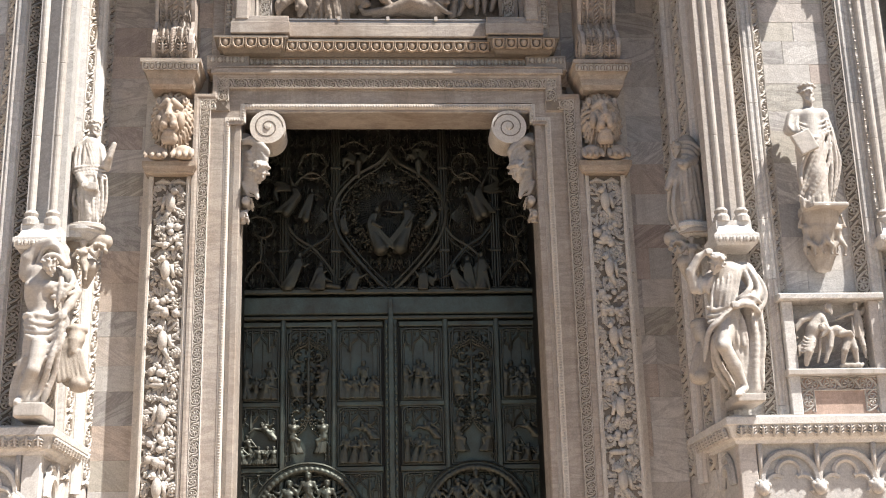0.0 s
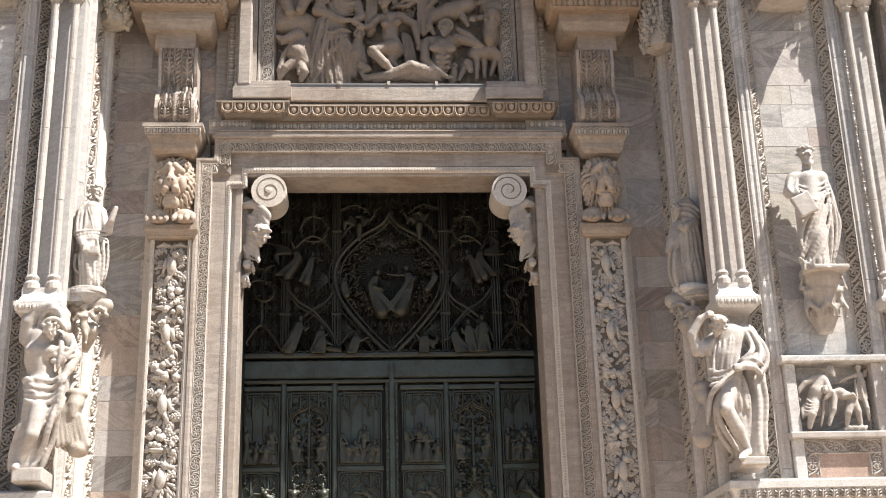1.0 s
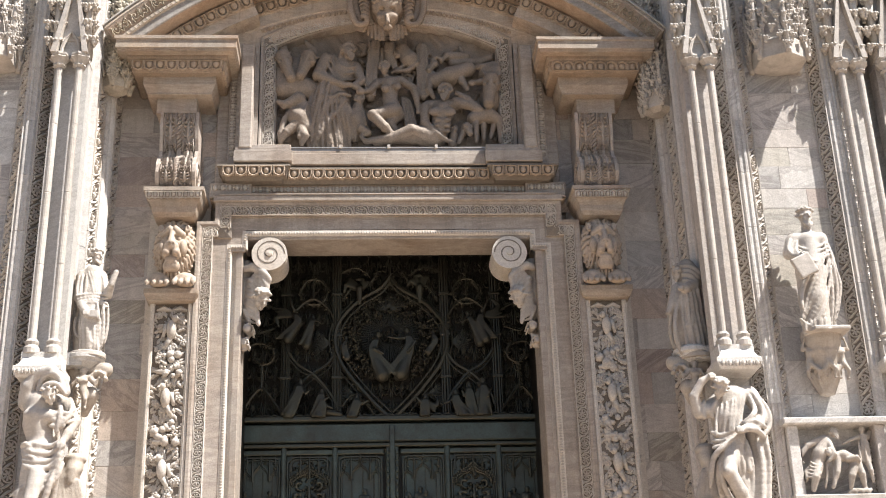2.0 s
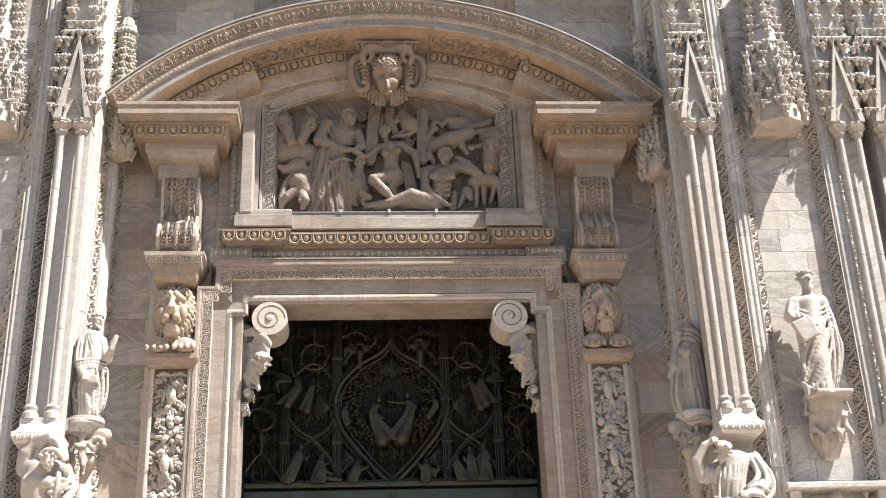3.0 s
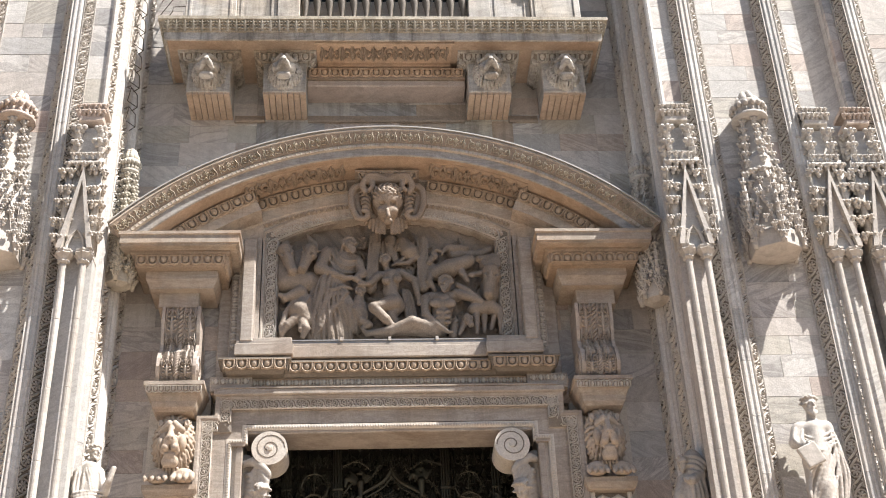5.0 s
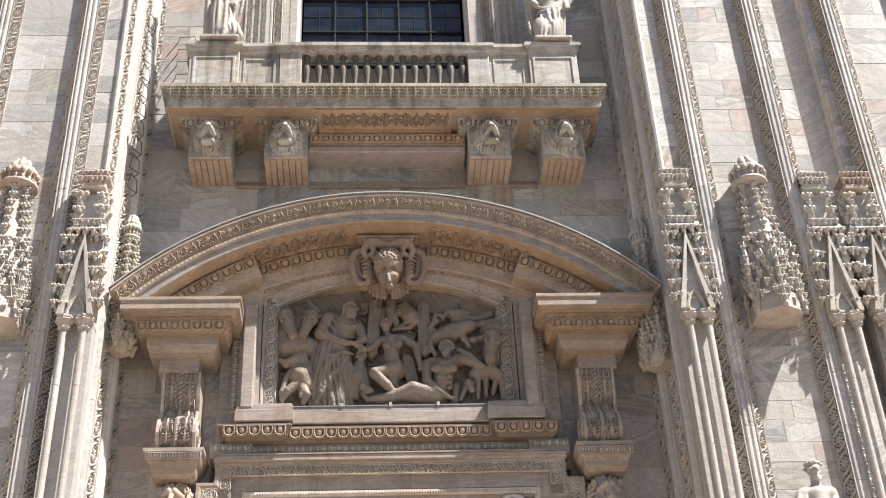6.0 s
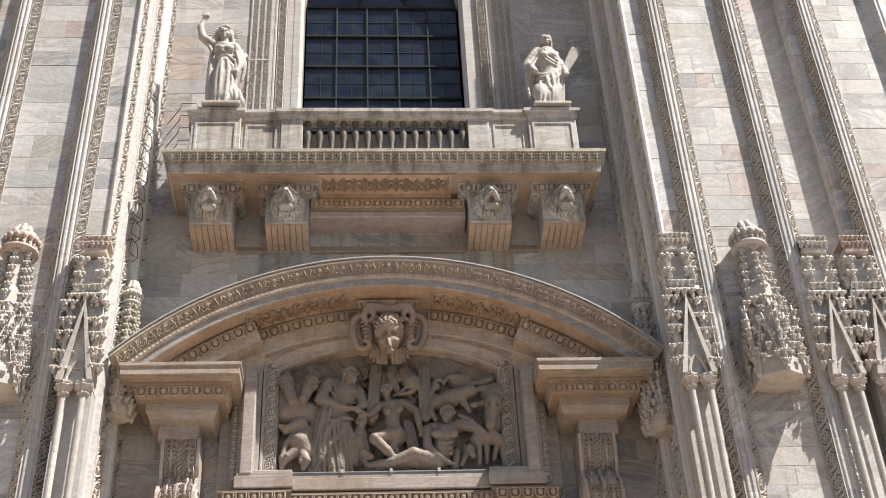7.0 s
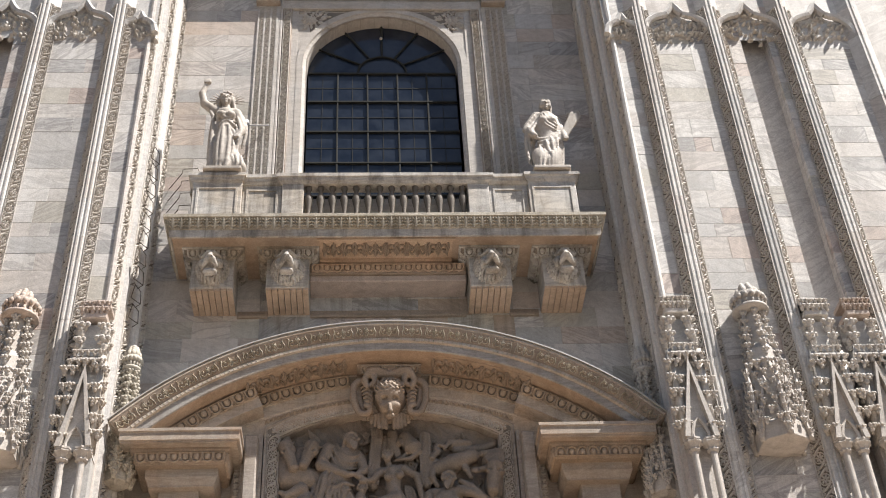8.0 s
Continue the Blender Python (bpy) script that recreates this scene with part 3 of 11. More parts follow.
def pier(s):
    side = "right" if s > 0 else "left"
    seed = 11 if s > 0 else 23
    body = Soup()
    # the body, with the tall slot let into its second field
    body.prism([(s * CORNER, 0.1), (s * (CORNER + 0.48), FRONT + 0.14), (s * 9.72, FRONT + 0.14), (s * 9.72, 0.1)], 0, TOP)
    body.prism([(s * 9.72, 0.1), (s * 9.72, FRONT + 0.36), (s * 10.45, FRONT + 0.36), (s * 10.45, 0.1)], 0, TOP)
    body.prism([(s * 10.45, 0.1), (s * 10.45, FRONT + 0.14), (s * 15.5, FRONT + 0.14), (s * 15.5, 0.1)], 0, TOP)
    p = single("wall_pier_" + side, body, M_RIB, "deep buttress pier of pale veined marble with carved ribs", "wall", kind="structure")
    # smooth face blocks
    fields = [(6.20, 6.68), (7.32, 8.68), (9.32, 9.71), (10.46, 10.68), (11.32, 12.68)]
    for i, (a, b) in enumerate(fields):
        x0, x1 = (a, b) if s > 0 else (-b, -a)
        ashlar(p, x0, x1, 4.5, 29.6, FRONT + 0.14, [0.45, 0.7, 0.95, 1.36, 1.36] if b - a > 1 else [b - a], [0.42, 0.5, 0.58, 0.66], seed + i, (60, 110, 30, 20, 70)[i])
    # ribs, of stacked stones
    zs = np.arange(4.4, 36.0, 1.18)
    for c in RIBS:
        me = Soup().prism([(x - s * c, y) for x, y in rib_plan(c, s)], 0.004, 1.176).mesh("rib_stone")
        me.materials.append(M_RIB)
        for i, z in enumerate(zs):
            ob = new("rib_stone", me)
            ob.parent, ob.location = p, (s * c, 0.001 * (i % 3), z)
    # leaf bands on both slopes of each rib, and on the splayed inner flank
    carving, backs = Soup(), Soup()
    for c in RIBS[:3]:
        for e in (-1, 1):
            leaf_run(carving, backs, (s * (c + e * 0.33), FRONT), (s * (c + e * 0.11), RIB), (s * e * 0.19, -0.22), 4.6, 29.2, LEAF_RIB, 0.50, 0.135)
    for u in (0.13, 0.52, 0.90):
        o = np.array((CORNER + 0.50 * u, -2.05 * u + 0.02))
        d = np.array((0.50, -2.05)) / math.hypot(0.5, 2.05)
        nrm = np.array((-2.05, -0.5))
        leaf_run(carving, backs, (s * (o[0] - d[0] * 0.2), o[1] - d[1] * 0.2), (s * (o[0] + d[0] * 0.2), o[1] + d[1] * 0.2), (s * nrm[0], nrm[1]), 4.6, 31.5, LEAF, 0.60, 0.17)
    tagged(part("leaf_carving", carving, M_CARVED, p, fix=False), "running vine leaves carved in marble", kind="stuff")
    # dark strips deepen the shade and soot between the vine leaves
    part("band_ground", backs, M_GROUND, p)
    # round shafts between the bands of the flank
    for u, r in ((0.0, 0.09), (0.30, 0.11), (0.36, 0.07), (0.70, 0.11), (0.77, 0.06), (1.0, 0.07)):
        x, y = s * (CORNER + 0.50 * u), -2.05 * u
        sh = Soup()
        for z in np.arange(4.4, 32.5, 2.36):
            sh.lathe([(r, 0.0), (r, 2.35)], (x, y, z), 8)
        part("flank_shaft", sh, M_RIB, p)
    # ogee arches that close the fields at the top
    for i in range(3):
        x0, x1 = RIBS[i] + 0.05, RIBS[i + 1] - 0.05
        if i == 0:
            spans = [(6.05, RIBS[0] - 0.05), (x0, x1)]
        else:
            spans = [(x0, x1)]
        for a, b in spans:
            half, mid = (b - a) / 2, (a + b) / 2
            rise = 1.25 if b - a > 1.2 else 0.8
            pts = []
            for k in range(-8, 9):
                q = abs(k) / 8
                pts.append((s * (mid + half * k / 8), ogee(q, rise)))
            arch = Soup()
            for lo, hi in zip(pts[:-1], pts[1:]):
                arch.tube([(lo[0], RIB + 0.08, lo[1]), (hi[0], RIB + 0.08, hi[1])], 0.10, 6)
                arch.tube([(lo[0], RIB + 0.22, lo[1] - 0.13), (hi[0], RIB + 0.22, hi[1] - 0.13)], 0.07, 6)
            part("ogee_arch", arch, M_RIB, p)
            fill = Soup()
            for lo, hi in zip(pts[:-1], pts[1:]):
                fill.add([(lo[0], RIB + 0.20, 28.02), (hi[0], RIB + 0.20, 28.02), (hi[0], RIB + 0.20, 31), (lo[0], RIB + 0.20, 31),
                          (lo[0], FRONT, 28.02), (hi[0], FRONT, 28.02), (hi[0], FRONT, 31), (lo[0], FRONT, 31)], [(0, 1, 2, 3), (4, 7, 6, 5), (0, 4, 5, 1), (2, 6, 7, 3), (0, 3, 7, 4), (1, 2, 6, 5)])
            part("arch_spandrel", fill, M_RIB, p)
            leaves = Soup()
            rng = random.Random(seed * 7 + i)
            for k in range(int(60 * (b - a))):
                q = rng.uniform(-0.92, 0.92)
                zc = ogee(abs(q), rise) - 0.14 - rng.random() * max(0.12, ogee(abs(q), rise) - 28.12)
                ang = rng.uniform(0, 6.28)
                r = rng.uniform(0.10, 0.17)
                leaves.petal([(0, 0), (r * math.cos(ang) * 0.6, r * math.sin(ang) * 0.6), (r * math.cos(ang + 0.3), r * math.sin(ang + 0.3))], [0.03, 0.07, 0.02], [0.08, 0.14, 0.08], face(s * (mid + half * q), RIB + 0.22 + rng.uniform(-0.05, 0.08), zc))
            tagged(part("hanging_leaves", leaves, M_CARVED, p, fix=False), kind="stuff")
    return p


PIER_L, PIER_R = pier(-1), pier(1)

# ---------------------------------------------------------------- portal: door case, lintel, frieze
EGG = egg_module(0.24, 0.20, 0.05)
TONGUE = tongue_module(0.16, 0.13, 0.03)
ACANTH = acanthus_module(0.26, 0.30, 0.022)
BEAD = Soup().ball((0, 0, 0), (0.020, 0.036, 0.022), seg=6, rings=4)
CASE_VINE = scroll_module(0.30, 0.20, 0.032)

M_OCHRE = marble("ochre_carved_marble", [(0.50, 0.40, 0.31), (0.55, 0.46, 0.375)], vein=0.3, stain=0.45, pieces=False, grain=0.14, soot=(0.18, 0.13, 0.09))
M_LINTEL = marble("weathered_lintel_marble", [(0.46, 0.395, 0.34), (0.51, 0.46, 0.415), (0.43, 0.36, 0.305)], vein=0.7, stain=0.5, pieces=False)
portal = thing("door_case", "pale veined marble door case with carved leaf borders and eared lintel", "doorway", (0, -0.4, 0))
EAR = [(-3.0, 0.0), (-3.0, 12.08), (3.0, 12.08), (3.0, 0.0)]
OUT_PATH = [(-3.84, 0), (-3.84, 12.33), (-3.48, 12.33), (-3.48, 12.80), (3.48, 12.80), (3.48, 12.33), (3.84, 12.33), (3.84, 0)]
for k in (-1, 1):
    part("jamb", Soup().box(k * 3.98, k * 3.02, -0.30, 0.48, 0, 12.10), M_PORTAL, portal)
part("lintel", Soup().box(-3.98, 3.98, -0.30, 0.48, 12.105, 12.36), M_LINTEL, portal)
part("lintel_head", Soup().box(-3.6, 3.6, -0.302, 0.3, 12.362, 12.82), M_LINTEL, portal)
inner = Soup().frame_run(EAR, [(0.0, 0.5), (0.0, -0.36), (0.02, -0.38), (0.13, -0.38), (0.13, -0.30)])
part("inner_fascia", inner, M_LINTEL, portal)
BEADS = [(-3.27, 0), (-3.27, 11.90), (-2.96, 11.90), (-2.96, 12.20), (2.96, 12.20), (2.96, 11.90), (3.27, 11.90), (3.27, 0)]
mid_f = Soup().frame_run(BEADS, [(-0.05, -0.30), (-0.05, -0.40), (0.0, -0.43), (0.06, -0.43), (0.06, -0.41)])
part("bead_fillet", mid_f, M_PORTAL, portal)
# border ground toned dark for the shaded, sooty gaps of the vine
og = Soup().frame_run(OUT_PATH, [(-0.23, -0.40), (-0.23, -0.466), (-0.01, -0.521), (-0.01, -0.40)])
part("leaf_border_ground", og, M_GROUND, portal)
outer_f = Soup().frame_run(OUT_PATH, [(-0.52, -0.34), (-0.52, -0.42), (-0.24, -0.42), (-0.24, -0.46), (0.0, -0.52), (0.04, -0.54), (0.10, -0.54), (0.10, -0.2)])
part("outer_fascia", outer_f, M_LINTEL, portal)
seg_band, seg_bead = Soup(), Soup()
for (ax, az), (bx, bz) in zip(OUT_PATH[:-1], OUT_PATH[1:]):
    n = max(1, round(math.hypot(bx - ax, bz - az) / 0.30))
    dx, dz = (bx - ax), (bz - az)
    ln = math.hypot(dx, dz)
    nx, nz = -dz / ln, dx / ln
    o = 0.12
    run_of(seg_band, CASE_VINE, (ax - nx * o, -0.497, az - nz * o), (bx - nx * o, -0.497, bz - nz * o), n, w=(0, -1, 0), upright=True)
for (ax, az), (bx, bz) in zip(BEADS[:-1], BEADS[1:]):
    n = max(1, round(math.hypot(bx - ax, bz - az) / 0.055))
    run_of(seg_bead, BEAD, (ax, -0.435, az), (bx, -0.435, bz), n)
tagged(part("leaf_border", seg_band, M_CARVED, portal, fix=False), "carved leaf-and-tongue border", kind="stuff")
tagged(part("bead_border", seg_bead, M_CARVED, portal, fix=False), kind="stuff")

# entablature over the door: shelf, frieze and sill of the relief
entab = thing("entablature", "grey and pink marble entablature with carved mouldings over the door", "cornice", (0, -0.4, 12.8))
e1 = Soup().box(-3.62, 3.62, -0.60, 0.3, 12.86, 13.0, c=0.02).box(-3.50, 3.50, -0.62, 0.3, 12.995, 13.02)
part("lintel_shelf", e1, M_LINTEL, entab)
e2 = Soup().box(-3.7, 3.7, -0.40, 0.3, 12.96, 13.34)
part("frieze", e2, M_WARM, entab)
e3 = Soup()
run_of(e3, TONGUE, (-2.9, -0.42, 13.20), (2.9, -0.42, 13.20), 40)
for k in (-1, 1):
    run_of(e3, TONGUE, (k * 3.3 - 0.38, -0.52, 13.20), (k * 3.3 + 0.38, -0.52, 13.20), 5)
tagged(part("frieze_leaves", e3, M_CARVED, entab, fix=False), kind="stuff")
for k in (-1, 1):
    part("frieze_block", Soup().box(k * 2.86, k * 3.72, -0.50, 0.3, 12.98, 13.32, c=0.015), M_LINTEL, entab)
# corona with eggs
plan = [(-3.45, 0.2), (-3.45, -0.72), (-2.15, -0.72), (-2.15, -0.55), (2.15, -0.55), (2.15, -0.72), (3.45, -0.72), (3.45, 0.2)]
e4 = Soup().cornice_run(plan, [(-0.5, 13.30), (-0.08, 13.30), (-0.04, 13.36), (0.02, 13.38), (0.06, 13.54), (0.10, 13.56), (0.10, 13.60), (-0.02, 13.62), (-0.02, 13.66), (-0.5, 13.66)])
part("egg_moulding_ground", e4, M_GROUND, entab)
e5 = Soup()
for a, b, y, n in ((-3.45, -2.15, -0.78, 5), (-2.1, 2.1, -0.61, 17), (2.15, 3.45, -0.78, 5)):
    run_of(e5, EGG, (a, y, 13.46), (b, y, 13.46), n, w=(0, -1, -0.15))
tagged(part("egg_carving", e5, M_OCHRE, entab, "egg-and-dart carving", fix=False), kind="stuff")
# plain sill with a lit upper edge
plan2 = [(-3.22, 0.2), (-3.22, -0.82), (-2.02, -0.82), (-2.02, -0.66), (2.02, -0.66), (2.02, -0.82), (3.22, -0.82), (3.22, 0.2)]
e6 = Soup().cornice_run(plan2, [(-0.6, 13.66), (-0.02, 13.66), (0.0, 13.68), (0.0, 13.92), (-0.03, 13.94), (-0.03, 14.0), (-0.6, 14.02)])
part("sill", e6, M_LINTEL, entab)
e7 = Soup().box(-2.25, 2.25, -0.60, 0.0, 14.0, 14.07).box(-2.25, 2.25, -0.625, -0.55, 14.066, 14.09)
part("lead_flashing", e7, M_LEAD, entab, "grey lead flashing strip")
for k in (-1.02, 0.0, 1.0):
    part("flashing_clip", Soup().box(k - 0.03, k + 0.03, -0.66, -0.60, 14.05, 14.13), M_WHITE, entab)

# ---------------------------------------------------------------- relief tablet with its frame
tablet = thing("relief_tablet_frame", "eared marble frame with a carved inner border round the relief", "frame", (0, -0.3, 14.0))
TOPR = 4.84
PZ0 = 12.52
a_in = math.acos(2.40 / TOPR)
tab_path = [(-2.40, 14.05)] + arc(0, PZ0, TOPR, math.pi - a_in, a_in, 20) + [(2.40, 14.05)]
tg = Soup().frame_run(tab_path, [(0.03, -0.25), (0.03, -0.312), (0.29, -0.364), (0.29, -0.25)])
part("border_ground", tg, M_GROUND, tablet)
t1 = Soup().frame_run(tab_path, [(0.0, 0.15), (0.0, -0.28), (0.02, -0.30), (0.30, -0.36), (0.33, -0.40), (0.36, -0.40), (0.36, -0.30)])
part("inner_border", t1, M_LINTEL, tablet)
t2 = Soup()
for (ax, az), (bx, bz) in zip(tab_path[:-1], tab_path[1:]):
    n = max(1, round(math.hypot(bx - ax, bz - az) / 0.30))
    d = np.array((bx - ax, bz - az)) / math.hypot(bx - ax, bz - az)
    o = np.array((-d[1], d[0])) * 0.16
    run_of(t2, LEAF_SMALL, (ax + o[0], -0.335, az + o[1]), (bx + o[0], -0.335, bz + o[1]), n, upright=True)
tagged(part("border_vine", t2, M_CARVED, tablet, fix=False), kind="stuff")
for k in (-1, 1):
    q = Soup().box(k * 2.78, k * 2.86, -0.45, 0.1, 14.0, 16.75).box(k * 2.86, k * 3.14, -0.81, 0.1, 13.98, 16.50, c=0.03).box(k * 3.14, k * 3.22, -0.60, 0.1, 13.98, 16.30)
    part("outer_fillet", q, M_LINTEL, tablet)
    b = Soup()
    run_of(b, TONGUE, (k * 3.30, -0.42, 14.0), (k * 3.30, -0.42, 16.0), 14)
    part("edge_leaves", b, M_CARVED, tablet, fix=False)
    q = Soup().box(k * 3.22, k * 3.40, -0.40, 0.1, 13.4, 16.0, c=0.02).box(k * 3.40, k * 3.66, -0.25, 0.1, 13.0, 16.0, c=0.02)
    part("outer_strip", q, M_LINTEL, tablet)
    part("ear", Soup().box(k * 2.05, k * 3.14, -0.74, 0.1, 14.0, 14.10, c=0.02), M_LINTEL, tablet)
back = Soup().box(-2.6, 2.6, -0.02, 0.1, 13.9, 17.6)
part("relief_ground", back, M_RELIEF, tablet)

# ---------------------------------------------------------------- segmental pediment
PEDR, PEDZ = 8.23, 10.65
M_OLIVE = marble("olive_sooted_marble", [(0.52, 0.455, 0.345), (0.58, 0.54, 0.465)], vein=0.5, stain=0.8, pieces=False, grain=0.2, soot=(0.12, 0.105, 0.075))
M_TRIM = plain("pale_lead", (0.58, 0.57, 0.55), 0.45, 0.2)
M_ARCH = marble("warm_arch_marble", [(0.62, 0.49, 0.385), (0.60, 0.54, 0.48), (0.64, 0.50, 0.39)], vein=0.6, stain=0.45, pieces=False)
M_FASCIA = marble("grey_fascia_marble", [(0.52, 0.49, 0.46), (0.46, 0.44, 0.425), (0.50, 0.45, 0.41)], vein=0.8, stain=0.45, pieces=False)
M_SOFFIT = marble("rusty_soffit_marble", [(0.56, 0.41, 0.30), (0.52, 0.42, 0.335)], vein=0.4, stain=0.4, pieces=False, soot=(0.20, 0.13, 0.08))
CORNICE_VINE = arabesque_module(0.45, 0.25, 0.030)
DENTIL = Soup().petal([(0, -0.035), (0, 0.0), (0, 0.035)], [0.020, 0.024, 0.018], [0.008, 0.012, 0.008])
pediment = thing("pediment", "broken-based segmental marble pediment with carved cornice and coffered soffit", "pediment", (0, -0.8, 16.0))
a_end = math.acos(5.90 / PEDR)
LEAD = [(0.0, 0.2), (0.04, -1.50), (0.02, -1.60), (-0.04, -1.62), (-0.05, -1.60), (-0.34, -1.50), (-0.36, -1.52), (-0.42, -1.52), (-0.44, -1.46)]
FASCIA = [(-0.44, -1.46), (-0.61, -1.45), (-0.63, -1.42)]
SOFFIT = [(-0.63, -1.42), (-0.66, -0.60)]
BED = [(-0.66, -0.60), (-0.70, -0.60), (-0.92, -0.50), (-0.92, -0.46), (-1.16, -0.44), (-1.18, -0.42), (-1.32, -0.38), (-1.55, -0.34), (-1.58, 0.1)]
full = arc(0, PEDZ, PEDR, math.pi - a_end, a_end, 64)
part("arched_cornice", Soup().frame_run(full, LEAD), M_ARCH, pediment)
part("fascia", Soup().frame_run(full, FASCIA), M_FASCIA, pediment, "plain grey marble fascia")
part("soffit", Soup().frame_run(full, SOFFIT), M_SOFFIT, pediment, "ochre-stained soffit")
part("bed_moulding", Soup().frame_run(full, BED), M_ARCH, pediment)
prof = LEAD + FASCIA[1:] + SOFFIT[1:] + BED[1:]
for k in (-1, 1):
    end = Soup()
    x, z = PEDR * math.cos(a_end), PEDZ + PEDR * math.sin(a_end)
    d = np.array((math.cos(a_end), math.sin(a_end)))
    end.add([(k * (x + d[0] * o), y, z + d[1] * o) for o, y in prof], [tuple(range(len(prof)))])
    part("cornice_end", end, M_ARCH, pediment)
    # the bed moulding breaks forward over the cornice blocks
    a0, a1 = math.acos(5.55 / PEDR), math.acos(3.24 / PEDR)
    seg = arc(0, PEDZ, PEDR, math.pi - a0, math.pi - a1, 14) if k < 0 else arc(0, PEDZ, PEDR, a1, a0, 14)
    SIDE = [(-0.66, -0.60), (-0.67, -1.02), (-0.71, -1.03), (-0.90, -0.94), (-0.90, -0.90), (-1.12, -0.88), (-1.14, -0.30)]
    brk = Soup().frame_run(seg, SIDE)
    p_ = seg[-1] if k < 0 else seg[0]
    n_ = np.array((p_[0], p_[1] - PEDZ)) / PEDR
    brk.add([(p_[0] + n_[0] * o, y, p_[1] + n_[1] * o) for o, y in SIDE], [tuple(range(len(SIDE)))])
    part("forward_bed", brk, M_ARCH, pediment)
    ef = Soup()
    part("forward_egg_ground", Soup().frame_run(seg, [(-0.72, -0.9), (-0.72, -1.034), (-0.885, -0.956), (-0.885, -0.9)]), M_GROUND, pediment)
    for i in range(9):
        a = a0 + (a1 - a0) * (i + 0.5) / 9
        c, e = k * math.cos(a), math.sin(a)
        u = np.array((e, 0, -c))
        wv = np.array((-c * 0.35, -0.93, -e * 0.35))
        ef.add(np.concatenate(EGG.v), EGG.f, face(c * (PEDR - 0.80), -1.01, PEDZ + e * (PEDR - 0.80), u, np.cross(wv, u), wv, 1.1))
    tagged(part("forward_egg_carving", ef, M_OCHRE, pediment, fix=False), kind="stuff")
# browner strip behind the leaves adds the shade of their gaps in colour
strips = Soup().frame_run(full, [(-0.07, -1.5), (-0.07, -1.603), (-0.33, -1.513), (-0.33, -1.4)])
part("leaf_ground", strips, M_SOOT_SHADE, pediment)
inner_arc = arc(0, PEDZ, PEDR, math.pi - math.acos(3.24 / PEDR), math.acos(3.24 / PEDR), 48)
# dark band gives the egg sockets their shade as well as soot
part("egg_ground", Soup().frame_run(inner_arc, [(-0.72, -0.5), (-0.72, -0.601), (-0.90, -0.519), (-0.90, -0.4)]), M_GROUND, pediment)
lead = Soup().frame_run(arc(0, PEDZ, PEDR + 0.045, math.pi - a_end, a_end, 64), [(0.012, 0.0), (0.012, -1.64), (-0.012, -1.64), (-0.012, -1.5)])
part("lead_edge", lead, M_TRIM, pediment, "thin grey lead strip along the upper edge")
orn, orn2 = Soup(), Soup()
nA = 25
for i in range(nA):
    a = math.pi - a_end + (2 * a_end - math.pi) * (i + 0.5) / nA
    c, e = math.cos(a), math.sin(a)
    wv = np.array((-c * 0.32, -0.95, -e * 0.32))
    wv /= np.linalg.norm(wv)
    u = np.array((e, 0, -c))
    v = np.cross(wv, u)
    r = PEDR - 0.195
    orn.add(np.concatenate(CORNICE_VINE.v), CORNICE_VINE.f, face(c * r, -1.562, PEDZ + e * r, u, v, wv))
for i in range(120):
    a = math.pi - a_end + (2 * a_end - math.pi) * (i + 0.5) / 120
    c, e = math.cos(a), math.sin(a)
    u = np.array((e, 0, -c))
    r = PEDR - 0.39
    orn.add(np.concatenate(DENTIL.v), DENTIL.f, face(c * r, -1.52, PEDZ + e * r, u, (c, 0, e), (0, -1, 0)))
a_e = math.acos(3.24 / PEDR)
for i in range(23):
    a = a_e + (math.pi - 2 * a_e) * (i + 0.5) / 23
    c, e = math.cos(a), math.sin(a)
    if abs(c * PEDR) < 0.95:
        continue
    u = np.array((e, 0, -c))
    wv = np.array((-c * 0.35, -0.93, -e * 0.35))
    r = PEDR - 0.81
    orn2.add(np.concatenate(EGG.v), EGG.f, face(c * r, -0.575, PEDZ + e * r, u, np.cross(wv, u), wv, 1.15))
    r = PEDR - 1.25
    for q in (-0.5, 0.5):
        b = a + q * (math.pi - 2 * a_e) / 46
        orn2.add(np.concatenate(TONGUE.v), TONGUE.f, face(math.cos(b) * r, -0.41, PEDZ + math.sin(b) * r, (math.sin(b), 0, -math.cos(b)), (math.cos(b), 0, math.sin(b)), (0, -1, 0), 0.9))
tagged(part("cornice_leaves", orn, M_OLIVE, pediment, fix=False), "scrolling leaves carved on the arched cornice", kind="stuff")
tagged(part("soffit_egg_carving", orn2, M_OCHRE, pediment, fix=False), kind="stuff")
# scroll panels in the soffit, either side of the keystone
ARAB = arabesque_module(0.62, 0.60, 0.05)
